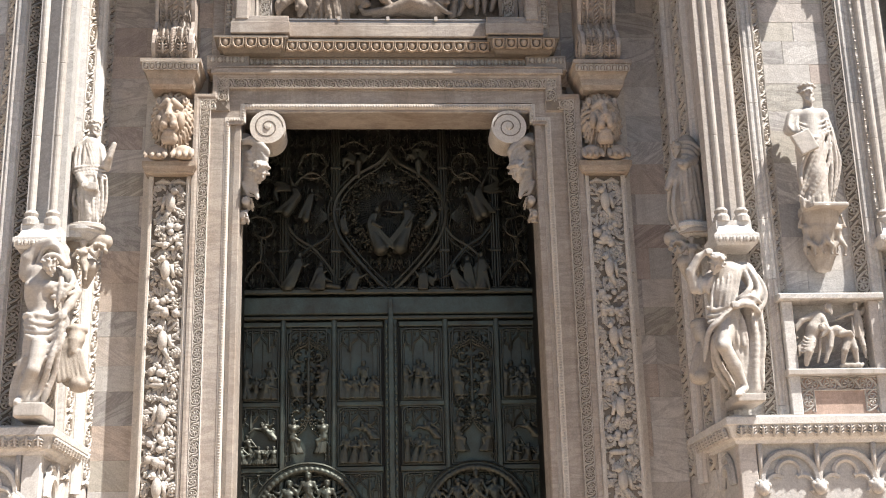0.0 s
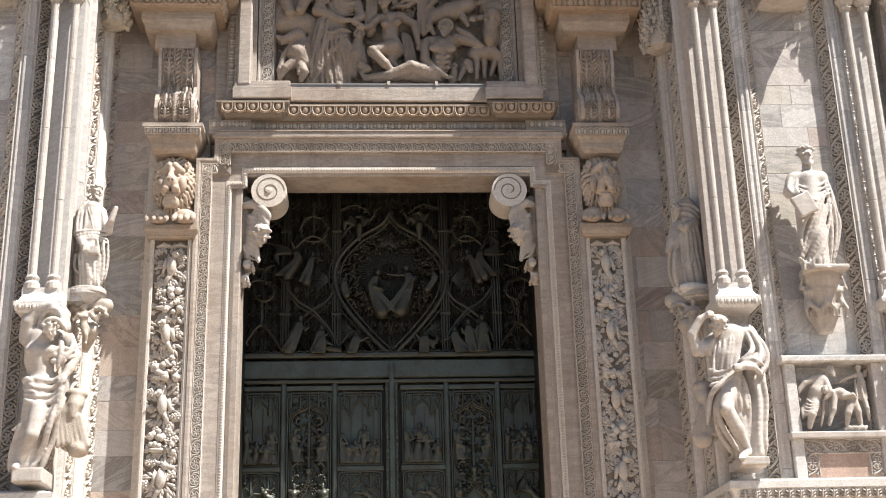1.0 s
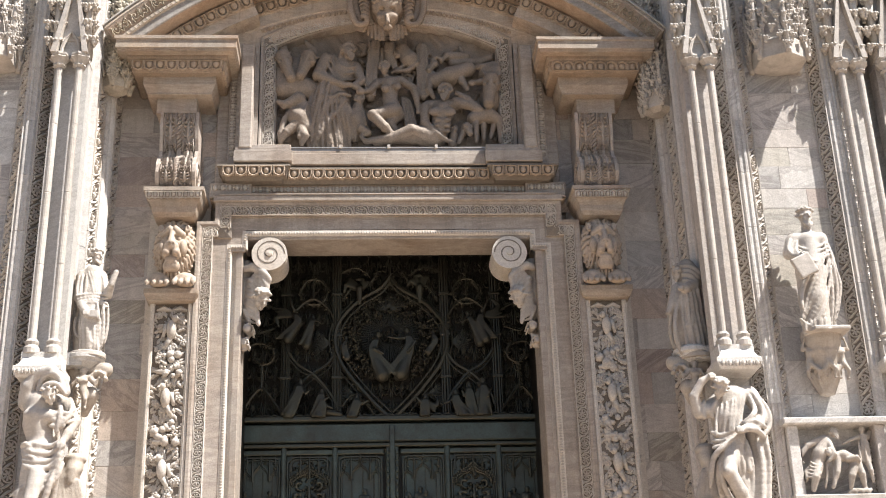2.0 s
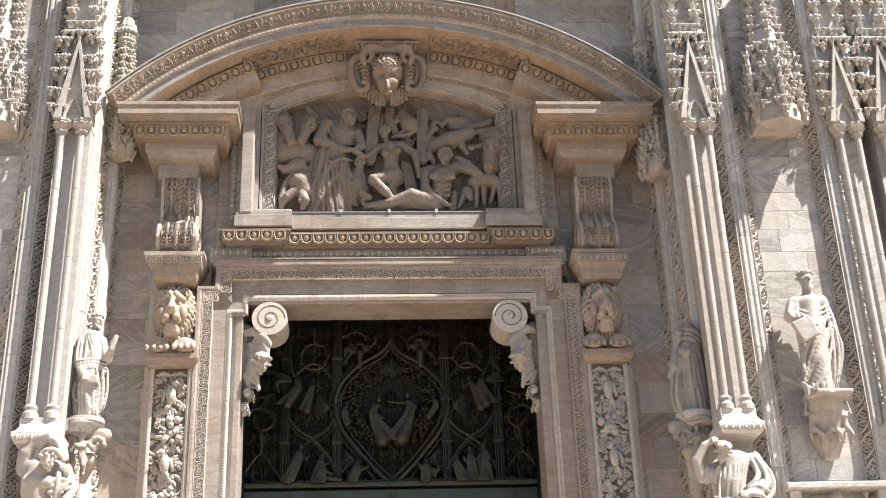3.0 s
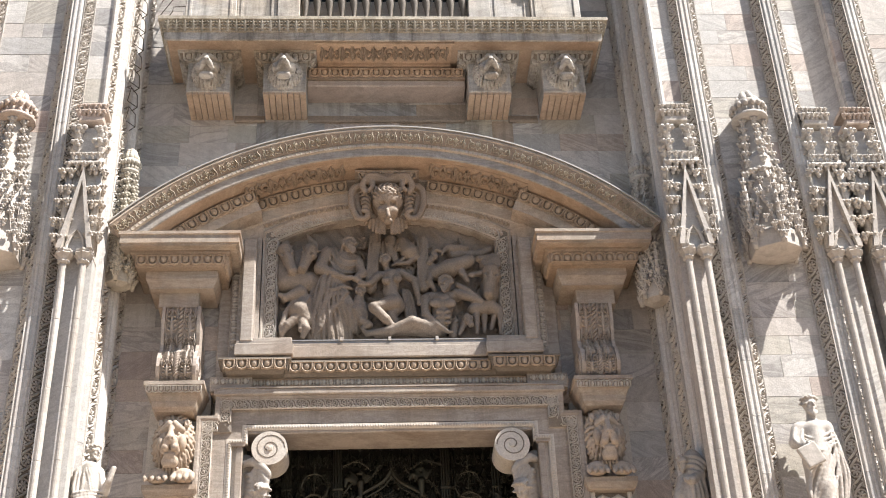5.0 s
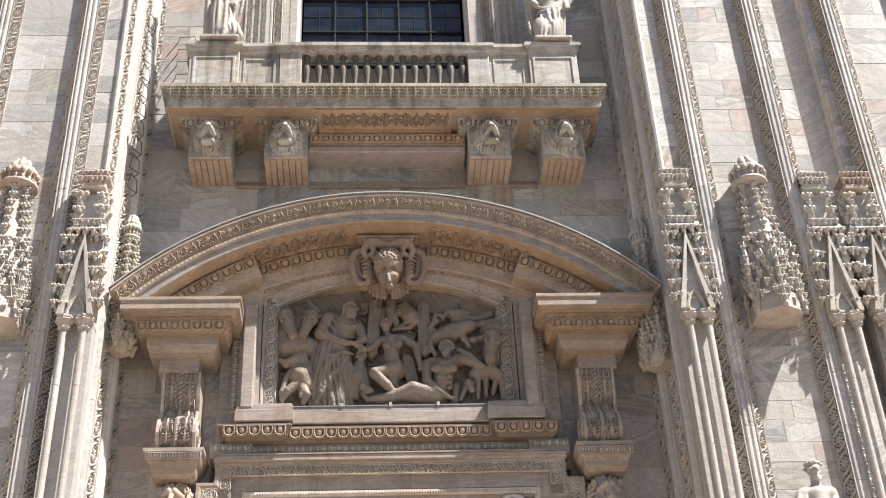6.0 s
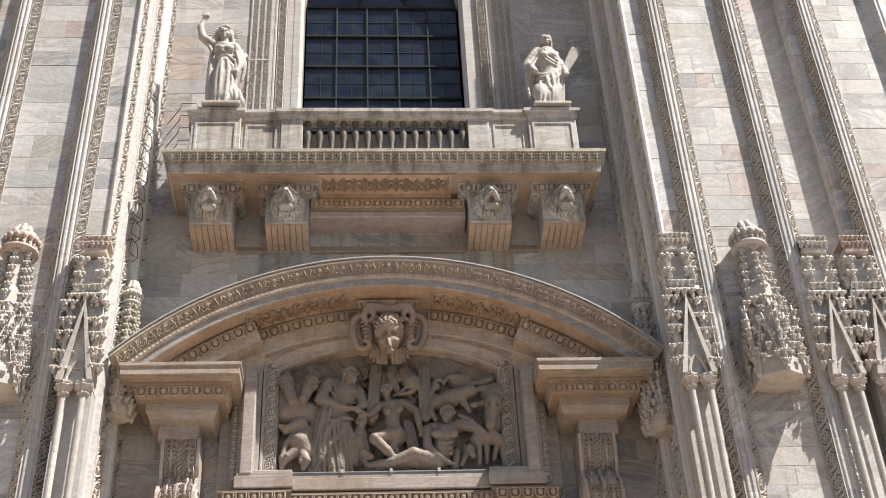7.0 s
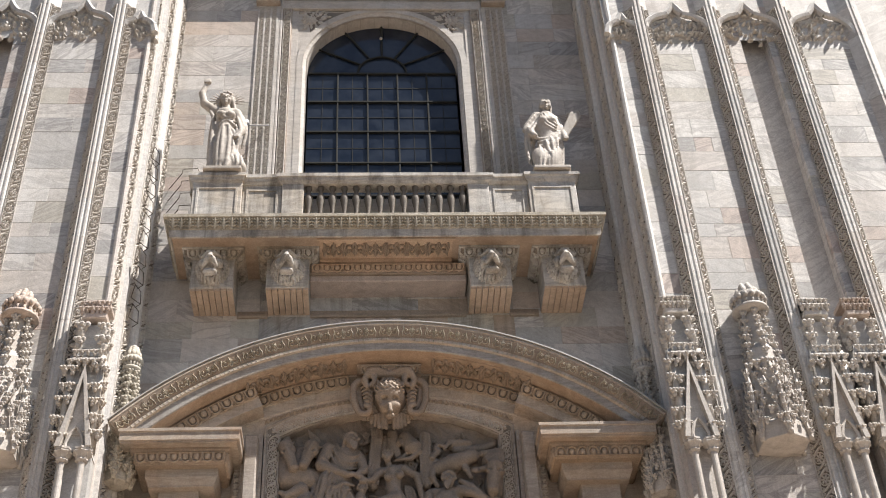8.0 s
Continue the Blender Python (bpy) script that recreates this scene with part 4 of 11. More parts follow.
for k in (-1, 1):
    pan, scr = Soup(), Soup()
    a0, a1 = (math.pi / 2 + 0.13, math.pi / 2 + 0.425) if k < 0 else (math.pi / 2 - 0.425, math.pi / 2 - 0.13)
    ring = arc(0, PEDZ, PEDR - 0.655, a0, a1, 10)
    pan.frame_run(ring[::-1], [(0.0, -0.66), (0.0, -1.30), (0.02, -1.30), (0.02, -0.66)])
    for j in range(4):
        a = a0 + (a1 - a0) * (j + 0.5) / 4
        c, e = math.cos(a), math.sin(a)
        scr.add(np.concatenate(ARAB.v), ARAB.f, face(c * (PEDR - 0.68), -0.98, PEDZ + e * (PEDR - 0.68), (e, 0, -c), (0, 1 if j % 2 else -1, 0), (-c, 0, -e), 0.95))
    part("soffit_panel", pan, M_SOFFIT, pediment)
    tagged(part("soffit_scroll", scr, M_SOOT_SHADE, pediment, fix=False), kind="stuff")

# the two cornice blocks above the consoles
for k in (-1, 1):
    blk = thing("cornice_block", "projecting stepped marble cornice block with egg carving", "cornice", (k * 4.4, -0.8, 15.0), group="cornice blocks of the pediment")
    def plan_at(x0, x1, y):
        return [(k * x0, 0.1), (k * x0, y), (k * x1, y), (k * x1, 0.1)][::(-1 if k > 0 else 1)]
    xo, xi = 5.64, 3.16
    p = plan_at(xo, xi, -1.6)
    b = Soup().cornice_run(p, [(-0.4, 15.86), (-0.06, 15.86), (-0.04, 15.90), (0.0, 15.92), (0.0, 16.10), (0.03, 16.12), (0.03, 16.19), (-0.5, 16.22)])
    b.box(k * (xo - 0.03), k * (xi + 0.03), -1.57, 0.1, 15.88, 16.17)
    part("corona", b, M_WARM, blk)
    b = Soup().cornice_run(plan_at(xo - 0.30, xi + 0.30, -1.28), [(-0.3, 15.52), (-0.04, 15.52), (0.0, 15.56), (0.04, 15.76), (0.10, 15.80), (0.10, 15.87), (-0.3, 15.87)])
    b.box(k * (xo - 0.36), k * (xi + 0.36), -1.22, 0.1, 15.53, 15.87)
    part("egg_course", b, M_SOOT_SHADE, blk)
    b = Soup()
    run_of(b, EGG, (k * (xo - 0.32), -1.31, 15.66), (k * (xi + 0.32), -1.31, 15.66), 8, w=(0, -1, -0.2))
    run_of(b, EGG, (k * (xi + 0.28), -1.25, 15.66), (k * (xi + 0.28), -0.55, 15.66), 3, w=(-k, 0, -0.2))
    tagged(part("egg_carving", b, M_OCHRE, blk, fix=False), kind="stuff")
    b = Soup().cornice_run(plan_at(xo - 0.52, xi + 0.46, -1.08), [(-0.3, 15.14), (-0.10, 15.14), (-0.02, 15.30), (0.0, 15.34), (0.0, 15.54), (-0.3, 15.54)])
    b.box(k * (xo - 0.60), k * (xi + 0.54), -1.0, 0.1, 15.15, 15.54)
    part("bed_moulding", b, M_WARM, blk)
    b = Soup().box(k * 4.86, k * 4.02, -0.82, 0.1, 14.78, 15.16, c=0.02)
    part("neck", b, M_WARM, blk)


# ---------------------------------------------------------------- sculpture
def human(c, head, hip, feet, arm_joints, size=1.0, robe=0.0, y=0.0, seed=0, beard=False, face_x=0.0, bulk=1.0):
    """A plain carved body on a clay: joints in x, z; size 1 is about two metres tall."""
    rng = random.Random(seed)
    s = size
    P3 = lambda p, o=0.0: (p[0], y + o, p[1])
    hx, hz = head[0], head[1]
    neck = np.array((head[0] * 0.84 + hip[0] * 0.16, head[1] * 0.80 + hip[1] * 0.20))
    axis = np.array((hip[0], hip[1])) - neck
    axis /= max(np.linalg.norm(axis), 1e-6)
    side = np.array((-axis[1], axis[0]))
    side = side if side[0] > 0 else -side
    shs = [neck + axis * 0.05 * s + side * e * 0.17 * s for e in (-1, 1)]
    waist = (np.array(hip) * 0.6 + neck * 0.4)
    c.cap(P3(shs[0]), P3(shs[1]), 0.085 * s * bulk, k=0.02 * s)
    c.cap(P3(neck + axis * 0.16 * s, -0.02 * s), P3(waist), 0.135 * s * bulk, 0.105 * s * bulk, k=0.04 * s)
    for e in (-1, 1):
        c.ell(P3(neck + axis * 0.17 * s + side * e * 0.075 * s, -0.09 * s), (0.075 * s, 0.06 * s, 0.06 * s), k=0.03 * s)
    c.cap(P3(waist), P3(hip), 0.105 * s * bulk, 0.125 * s * bulk, k=0.03 * s)
    c.cap(P3(neck), P3(head), 0.055 * s, k=0.02 * s)
    c.ell(P3(head, -0.01 * s), (0.085 * s, 0.105 * s, 0.125 * s), k=0.006)
    c.ell((hx + face_x * 0.1 * s, y - 0.105 * s, hz - 0.02 * s), (0.022 * s, 0.035 * s, 0.035 * s), k=0.008)
    for j in range(11):
        a = 0.2 + 0.30 * j
        c.ell((hx + 0.085 * s * math.cos(a), y + (0.03 * math.sin(2.1 * j) - 0.01) * s, hz + 0.10 * s * math.sin(a) + 0.025 * s), (0.038 * s, 0.05 * s, 0.036 * s), k=0.006)
    c.ell((hx, y - 0.06 * s, hz + 0.10 * s), (0.07 * s, 0.05 * s, 0.035 * s), k=0.006)
    if beard:
        for j in range(5):
            c.cap((hx + (j - 2) * 0.03 * s, y - 0.08 * s, hz - 0.08 * s), (hx + (j - 2) * 0.018 * s, y - 0.10 * s, hz - (0.24 - 0.02 * abs(j - 2)) * s), 0.03 * s, 0.016 * s, k=0.008)
    for i, f in enumerate(feet):
        knee = f[1] if len(f) == 2 and not isinstance(f[0], (int, float)) else None
        f0 = f[0] if knee is not None else f
        if knee is None:
            knee = ((hip[0] + f0[0]) / 2 + rng.uniform(-0.05, 0.05) * s, (hip[1] + f0[1]) / 2)
        o = (-0.05 if i else 0.0) * s
        c.cap(P3(hip, o), P3(knee, o - 0.06 * s), 0.105 * s * bulk, 0.07 * s * bulk, k=0.02 * s)
        c.cap(P3(knee, o - 0.06 * s), P3(f0, o), 0.07 * s * bulk, 0.042 * s * bulk, k=0.015 * s)
        c.ell(P3(knee, o - 0.09 * s), (0.06 * s, 0.05 * s, 0.06 * s), k=0.02 * s)
        c.ell(P3((f0[0] + 0.02 * s, f0[1] - 0.01 * s), o - 0.06 * s), (0.05 * s, 0.09 * s, 0.035 * s), k=0.01 * s)
    for i, (elbow, hand) in enumerate(arm_joints):
        sh = shs[min(i, 1)]
        c.cap(P3(sh), P3(elbow, -0.05 * s), 0.068 * s * bulk, 0.05 * s * bulk, k=0.015 * s)
        c.cap(P3(elbow, -0.05 * s), P3(hand, -0.09 * s), 0.052 * s * bulk, 0.034 * s * bulk, k=0.012 * s)
        c.ell(P3(hand, -0.10 * s), (0.045 * s, 0.04 * s, 0.05 * s), k=0.008)
    if robe:
        f0 = feet[0][0] if not isinstance(feet[0][0], (int, float)) else feet[0]
        for j in range(9):
            q = (j - 4) / 4
            top = (hip[0] + q * 0.12 * s, hip[1] + 0.12 * s)
            low = (f0[0] + q * robe * s + rng.uniform(-0.03, 0.03) * s, f0[1] + 0.03 * s)
            c.cap(P3(top, -0.06 * s * (1 - q * q)), P3(low, -0.09 * s * (1 - q * q)), 0.042 * s, 0.052 * s, k=0.010 * s)
        for j in range(4):
            a = neck + axis * (0.10 + 0.05 * j) * s - side * 0.16 * s
            b = neck + axis * (0.30 + 0.06 * j) * s + side * 0.15 * s
            c.cap(P3(a, -0.07 * s), P3((a + b) / 2, -0.14 * s), 0.024 * s, 0.03 * s, k=0.010 * s)
            c.cap(P3((a + b) / 2, -0.14 * s), P3(b, -0.07 * s), 0.03 * s, 0.024 * s, k=0.010 * s)


def skin(c, x, z, y):
    """The y of the clay's front surface at x, z; y itself where there is none near it."""
    i, k = int(round((x - c.lo[0]) / c.h)), int(round((z - c.lo[2]) / c.h))
    if not (0 <= i < c.d.shape[0] and 0 <= k < c.d.shape[2]):
        return y
    inside = np.nonzero(c.d[i, :, k] < 0)[0]
    if len(inside) == 0 or inside[0] == 0:
        return y
    j = inside[0]
    a, b = c.d[i, j - 1, k], c.d[i, j, k]
    found = c.lo[1] + c.h * (j - 1 + a / (a - b))
    return found if abs(found - y) < 0.30 else y


def drape(c, lines, r0, r1, k):
    """Lays rolled folds on the clay's surface as it stands before the first of them."""
    laid = []
    for pts in lines:
        pts = [np.array(p, float) for p in pts]
        line = []
        for i in range(len(pts) - 1):
            p0, p1, p2, p3 = pts[max(i - 1, 0)], pts[i], pts[i + 1], pts[min(i + 2, len(pts) - 1)]
            for t in (0.0, 0.2, 0.4, 0.6, 0.8):
                line.append(0.5 * (2 * p1 + (p2 - p0) * t + (2 * p0 - 5 * p1 + 4 * p2 - p3) * t * t + (3 * p1 - p0 - 3 * p2 + p3) * t ** 3))
        line.append(pts[-1])
        ys = [sum(skin(c, p[0] + u, p[2] + w, p[1]) for u, w in ((0, 0), (c.h, 0), (-c.h, 0), (0, c.h), (0, -c.h))) / 5 for p in line]
        for _ in range(2):
            ys = [sum(ys[max(0, i - 2):i + 3]) / len(ys[max(0, i - 2):i + 3]) for i in range(len(ys))]
        laid.append([np.array((p[0], y, p[2])) for p, y in zip(line, ys)])
    for m, line in enumerate(laid):
        n = len(line) - 1
        for i in range(n):
            q = min(1.0, 4 * min(i, n - 1 - i) / n + 0.45)
            ra, rb = (r0 + (r1 - r0) * i / n) * q, (r0 + (r1 - r0) * (i + 1) / n) * q
            c.cap(line[i] + (0, 0.12 * ra, 0), line[i + 1] + (0, 0.12 * rb, 0), ra, rb, k=k)


def pleat(c, pts, r0, r1, k=0.0025):
    """A rolled fold of cloth along a smooth line through the points."""
    pts = [np.array(p, float) for p in pts]
    line = []
    for i in range(len(pts) - 1):
        p0, p1, p2, p3 = pts[max(i - 1, 0)], pts[i], pts[i + 1], pts[min(i + 2, len(pts) - 1)]
        for t in (0.0, 0.25, 0.5, 0.75):
            line.append(0.5 * (2 * p1 + (p2 - p0) * t + (2 * p0 - 5 * p1 + 4 * p2 - p3) * t * t + (3 * p1 - p0 - 3 * p2 + p3) * t ** 3))
    line.append(pts[-1])
    n = len(line) - 1
    for i in range(n):
        c.cap(line[i], line[i + 1], r0 + (r1 - r0) * i / n, r0 + (r1 - r0) * (i + 1) / n, k=k)


def lion_clay(mouth=True):
    """A lion's mask of unit half height, facing -y: heavy brows, open jaws, a mane of curling locks."""
    c = Clay((-1.10, -1.25, -1.20), (1.10, 0.22, 1.20), 0.030)
    c.ell((0, 0.12, 0.05), (0.92, 0.42, 1.02), k=0.02)
    rng = random.Random(3)
    dome = lambda r: 0.12 - 0.50 * math.sqrt(max(0.0, 1 - min(r, 1.0) ** 2))
    for row, (r0, r1, n) in enumerate(((0.46, 0.76, 17), (0.60, 0.92, 22), (0.74, 1.05, 27))):
        for j in range(n):
            a = 2 * math.pi * (j + 0.5 * row + rng.uniform(-0.15, 0.15)) / n
            w = 0.16 if math.cos(a) > 0 else -0.16
            pts = [(r * 0.90 * math.cos(a - w * o), dome(r) - 0.07 + 0.03 * o, 0.04 + r * math.sin(a - w * o)) for r, o in ((r0, 0), (r0 * 0.6 + r1 * 0.4, 0.5), (r0 * 0.25 + r1 * 0.75, 1.1), (r1, 0.6))]
            pleat(c, pts, 0.062, 0.040, k=0.008)
    # skull, cheeks, brows
    c.ell((0, -0.42, 0.10), (0.50, 0.36, 0.56), k=0.04)
    c.cap((0, -0.70, 0.42), (0, -1.00, -0.08), 0.13, 0.17, k=0.05)
    c.ell((0, -1.08, -0.10), (0.20, 0.09, 0.10), k=0.02)
    for e in (-1, 1):
        c.cap((e * 0.12, -0.78, 0.44), (e * 0.46, -0.60, 0.30), 0.13, 0.09, k=0.03)
        c.cut((e * 0.28, -0.86, 0.17), (0.20, 0.24, 0.12), k=0.02)
        c.ell((e * 0.27, -0.66, 0.16), (0.085, 0.07, 0.06), k=0.01)
        c.cap((e * 0.15, -0.94, -0.20), (e * 0.30, -0.84, -0.44), 0.17, 0.11, k=0.04)
        c.ell((e * 0.44, -0.56, -0.10), (0.18, 0.20, 0.26), k=0.05)
        c.ell((e * 0.56, -0.40, 0.58), (0.13, 0.10, 0.14), k=0.02)
        c.cut((e * 0.56, -0.52, 0.58), (0.07, 0.08, 0.08), k=0.015)
        c.cut((e * 0.08, -1.16, -0.14), (0.05, 0.08, 0.035), k=0.01)
    c.cap((-0.18, -0.70, -0.74), (0.18, -0.70, -0.74), 0.18, k=0.05)
    if mouth:
        c.ell((0, -0.78, -0.56), (0.27, 0.20, 0.17), k=0.04)
        for e in (-1, 1):
            c.cut((e * 0.16, -1.00, -0.47 - 0.02), (0.19, 0.13, 0.035), k=0.02)
            c.ell((e * 0.20, -0.96, -0.36), (0.17, 0.15, 0.12), k=0.03)
        for j in range(5):
            c.cap((-0.20 + 0.10 * j, -0.84, -0.66), (-0.24 + 0.12 * j, -0.70, -0.92), 0.07, 0.03, k=0.012)
        for j in range(5):
            c.cap((-0.30 + 0.15 * j, -0.50, -0.92), (-0.34 + 0.17 * j, -0.42, -1.14), 0.07, 0.03, k=0.015)
    return c


def placed(clay, at, scale, mirror=1, turn=0.0, lean=0.0):
    """The clay's mesh at a place, sized and turned about the upright."""
    s = clay.soup()
    m = np.array(Matrix.Translation(at) @ Matrix.Rotation(turn, 4, "Z"))
    m = m @ np.diag((scale[0] * mirror, scale[1], scale[2], 1))
    m[:3, 2] += (lean * scale[2], 0, 0)
    out = Soup()
    out.add(np.concatenate(s.v), s.f, m)
    return out


M_LION = marble("weathered_lion_marble", [(0.52, 0.42, 0.34), (0.56, 0.49, 0.425)], vein=0.2, stain=0.4, pieces=False, grain=0.12)
LION = lion_clay()
LION_SMALL = lion_clay(mouth=False)
PAW = Clay((-0.55, -0.7, -0.4), (0.55, 0.5, 0.55), 0.05)
PAW.ell((0, -0.05, 0.12), (0.42, 0.42, 0.30), k=0.05)
for j_ in range(4):
    q_ = -0.33 + 0.22 * j_
    PAW.cap((q_, -0.25, 0.12), (q_ * 1.15, -0.50, -0.10), 0.13, 0.11, k=0.02)
    PAW.cap((q_ * 1.15, -0.55, -0.14), (q_ * 1.15, -0.60, -0.28), 0.05, 0.02, k=0.02)

# ---------------------------------------------------------------- pilasters with fruit garlands and lion heads
PIL_Y = -0.46


def leafy(soup, rng, x, y, z, n, spread, size):
    for _ in range(n):
        a = rng.uniform(0, 6.28)
        r = spread * math.sqrt(rng.random())
        b = a + rng.uniform(-0.7, 0.7)
        ln = size * rng.uniform(0.7, 1.3)
        c, e = math.cos(b), math.sin(b)
        soup.petal([(0, 0), (c * ln * 0.5, e * ln * 0.5), (c * ln, e * ln)], [0.015, size * 0.33, 0.008], [0.03, 0.055, 0.02], face(x + r * math.cos(a), y, z + 1.15 * r * math.sin(a)))


def fruit_cluster(rng, x, z, kind):
    s = Soup()
    y = PIL_Y + 0.03
    leafy(s, rng, x, y, z, 70, 0.34, 0.15)
    if kind == 0:      # fruits and grapes
        for _ in range(14):
            r = rng.uniform(0.045, 0.090)
            s.ball((x + rng.uniform(-0.22, 0.22), y - 0.05 - rng.uniform(0, 0.05), z + rng.uniform(-0.27, 0.22)), (r, r * 0.9, r), seg=9, rings=6)
        gx, gz = x + rng.choice((-0.14, 0.14)), z + rng.uniform(-0.05, 0.10)
        for i in range(16):
            s.ball((gx + rng.uniform(-0.09, 0.09), y - 0.08 - rng.uniform(0, 0.04), gz + rng.uniform(-0.12, 0.10)), 0.028, seg=6, rings=4)
        s.ball((x - 0.1, y - 0.07, z - 0.16), (0.17, 0.06, 0.055), seg=9, rings=6)
    elif kind == 1:    # a bird among flowers
        b = 1 if rng.random() < 0.5 else -1
        s.ball((x + 0.02 * b, y - 0.10, z), (0.10, 0.10, 0.20), seg=10, rings=7)
        s.ball((x + 0.09 * b, y - 0.13, z + 0.22), (0.07, 0.07, 0.075), seg=8, rings=6)
        s.tube([(x + 0.13 * b, y - 0.17, z + 0.22), (x + 0.19 * b, y - 0.19, z + 0.18)], [0.03, 0.008], 5)
        s.tube([(x, y - 0.07, z - 0.15), (x - 0.10 * b, y - 0.05, z - 0.36)], [0.07, 0.035], 6)
        s.tube([(x - 0.08 * b, y - 0.10, z + 0.1), (x - 0.14 * b, y - 0.09, z - 0.15)], [0.06, 0.03], 6)
    for _ in range(9 if kind else 7):
        fx, fz = x + rng.uniform(-0.27, 0.27), z + rng.uniform(-0.34, 0.34)
        for j in range(5):
            a = 1.257 * j
            s.ball((fx + 0.045 * math.cos(a), y - 0.05, fz + 0.045 * math.sin(a)), (0.036, 0.03, 0.036), seg=6, rings=4)
        s.ball((fx, y - 0.075, fz), 0.022, seg=5, rings=4)
    s.tube([(x, y - 0.02, z + 0.26), (x + 0.01, y - 0.03, z + 0.40)], 0.022, 6)
    return s


for k in (-1, 1):
    rng = random.Random(5 + k)
    where_ = "sunlit" if k < 0 else "shaded"
    pil = thing("lion_pilaster", where_ + " marble pilaster with carved fruit garlands below a lion head", "pilaster", (k * 4.36, PIL_Y, 0.0), group="pilasters beside the door")
    part("backing", Soup().box(k * 3.99, k * 4.93, -0.28, 0.3, 0, 12.7), M_PORTAL, pil)
    # dark face puts shade and soot behind the fruit garlands
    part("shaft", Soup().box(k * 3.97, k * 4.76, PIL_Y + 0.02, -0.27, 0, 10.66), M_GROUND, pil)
    for xx in (3.985, 4.73):
        f = Soup().box(k * (xx - 0.035), k * (xx + 0.035), PIL_Y - 0.05, -0.26, 0, 10.66, c=0.012).box(k * (xx + 0.03 - 0.005), k * (xx + 0.06), PIL_Y - 0.03, -0.26, 0, 10.66)
        part("fillet", f, M_PORTAL, pil)
    for i in range(11):
        z = 10.10 - 0.70 * i
        tagged(part("garland", fruit_cluster(rng, k * 4.36, z, (1, 0, 1, 0, 1, 0)[i % 6]), M_CARVED, pil, fix=False, smooth=True), kind="stuff")
    bow = Soup()
    for e in (-1, 1):
        bow.petal([(0, 0), (e * 0.16, 0.05), (e * 0.30, 0.0)], [0.03, 0.07, 0.03], [0.05, 0.08, 0.04], face(k * 4.36, PIL_Y + 0.02, 10.52))
    part("ribbon", bow, M_CARVED, pil)
    part("bracket", Soup().cornice_run([(k * 4.9, 0.0), (k * 4.9, -0.72), (k * 3.84, -0.72), (k * 3.84, 0.0)][::(-1 if k > 0 else 1)], [(-0.5, 10.66), (-0.10, 10.66), (-0.04, 10.72), (0.0, 10.80), (0.0, 10.90), (-0.5, 10.90)]).box(k * 4.85, k * 3.89, -0.66, 0, 10.68, 10.895), M_WARM, pil)
    for e in (-1, 1):
        part("paw", placed(PAW, (k * 4.36 + e * 0.26, -0.66, 11.02), (0.50, 0.42, 0.52)), M_LION, pil, smooth=True, fix=False)
    part("lion_head", placed(LION, (k * 4.36, -0.52, 11.80), (0.47, 0.50, 0.66)), M_LION, pil, "carved lion head with open mouth", smooth=True, fix=False)
    cap = Soup().cornice_run([(k * 4.95, 0.0), (k * 4.95, -0.98), (k * 3.80, -0.98), (k * 3.80, 0.0)][::(-1 if k > 0 else 1)], [(-0.55, 12.42), (-0.20, 12.42), (-0.14, 12.50), (-0.12, 12.62), (-0.08, 12.70), (-0.05, 12.74), (0.0, 12.90), (0.03, 12.92), (0.03, 13.0), (-0.55, 13.02)])
    cap.box(k * 4.74, k * 4.0, -0.78, 0, 12.43, 12.99)
    part("capital", cap, M_WARM, pil)
    bead = Soup()
    run_of(bead, egg_module(0.14, 0.13, 0.03), (k * 4.92, -1.0, 12.82), (k * 3.83, -1.0, 12.82), 9, w=(0, -1, -0.3))
    tagged(part("capital_egg_carving", bead, M_CARVED, pil, fix=False), kind="stuff")

M_CONSOLE = marble("rosy_console_marble", [(0.58, 0.47, 0.40), (0.56, 0.50, 0.45), (0.52, 0.40, 0.335)], vein=0.4, stain=0.5, pieces=False, grain=0.15)
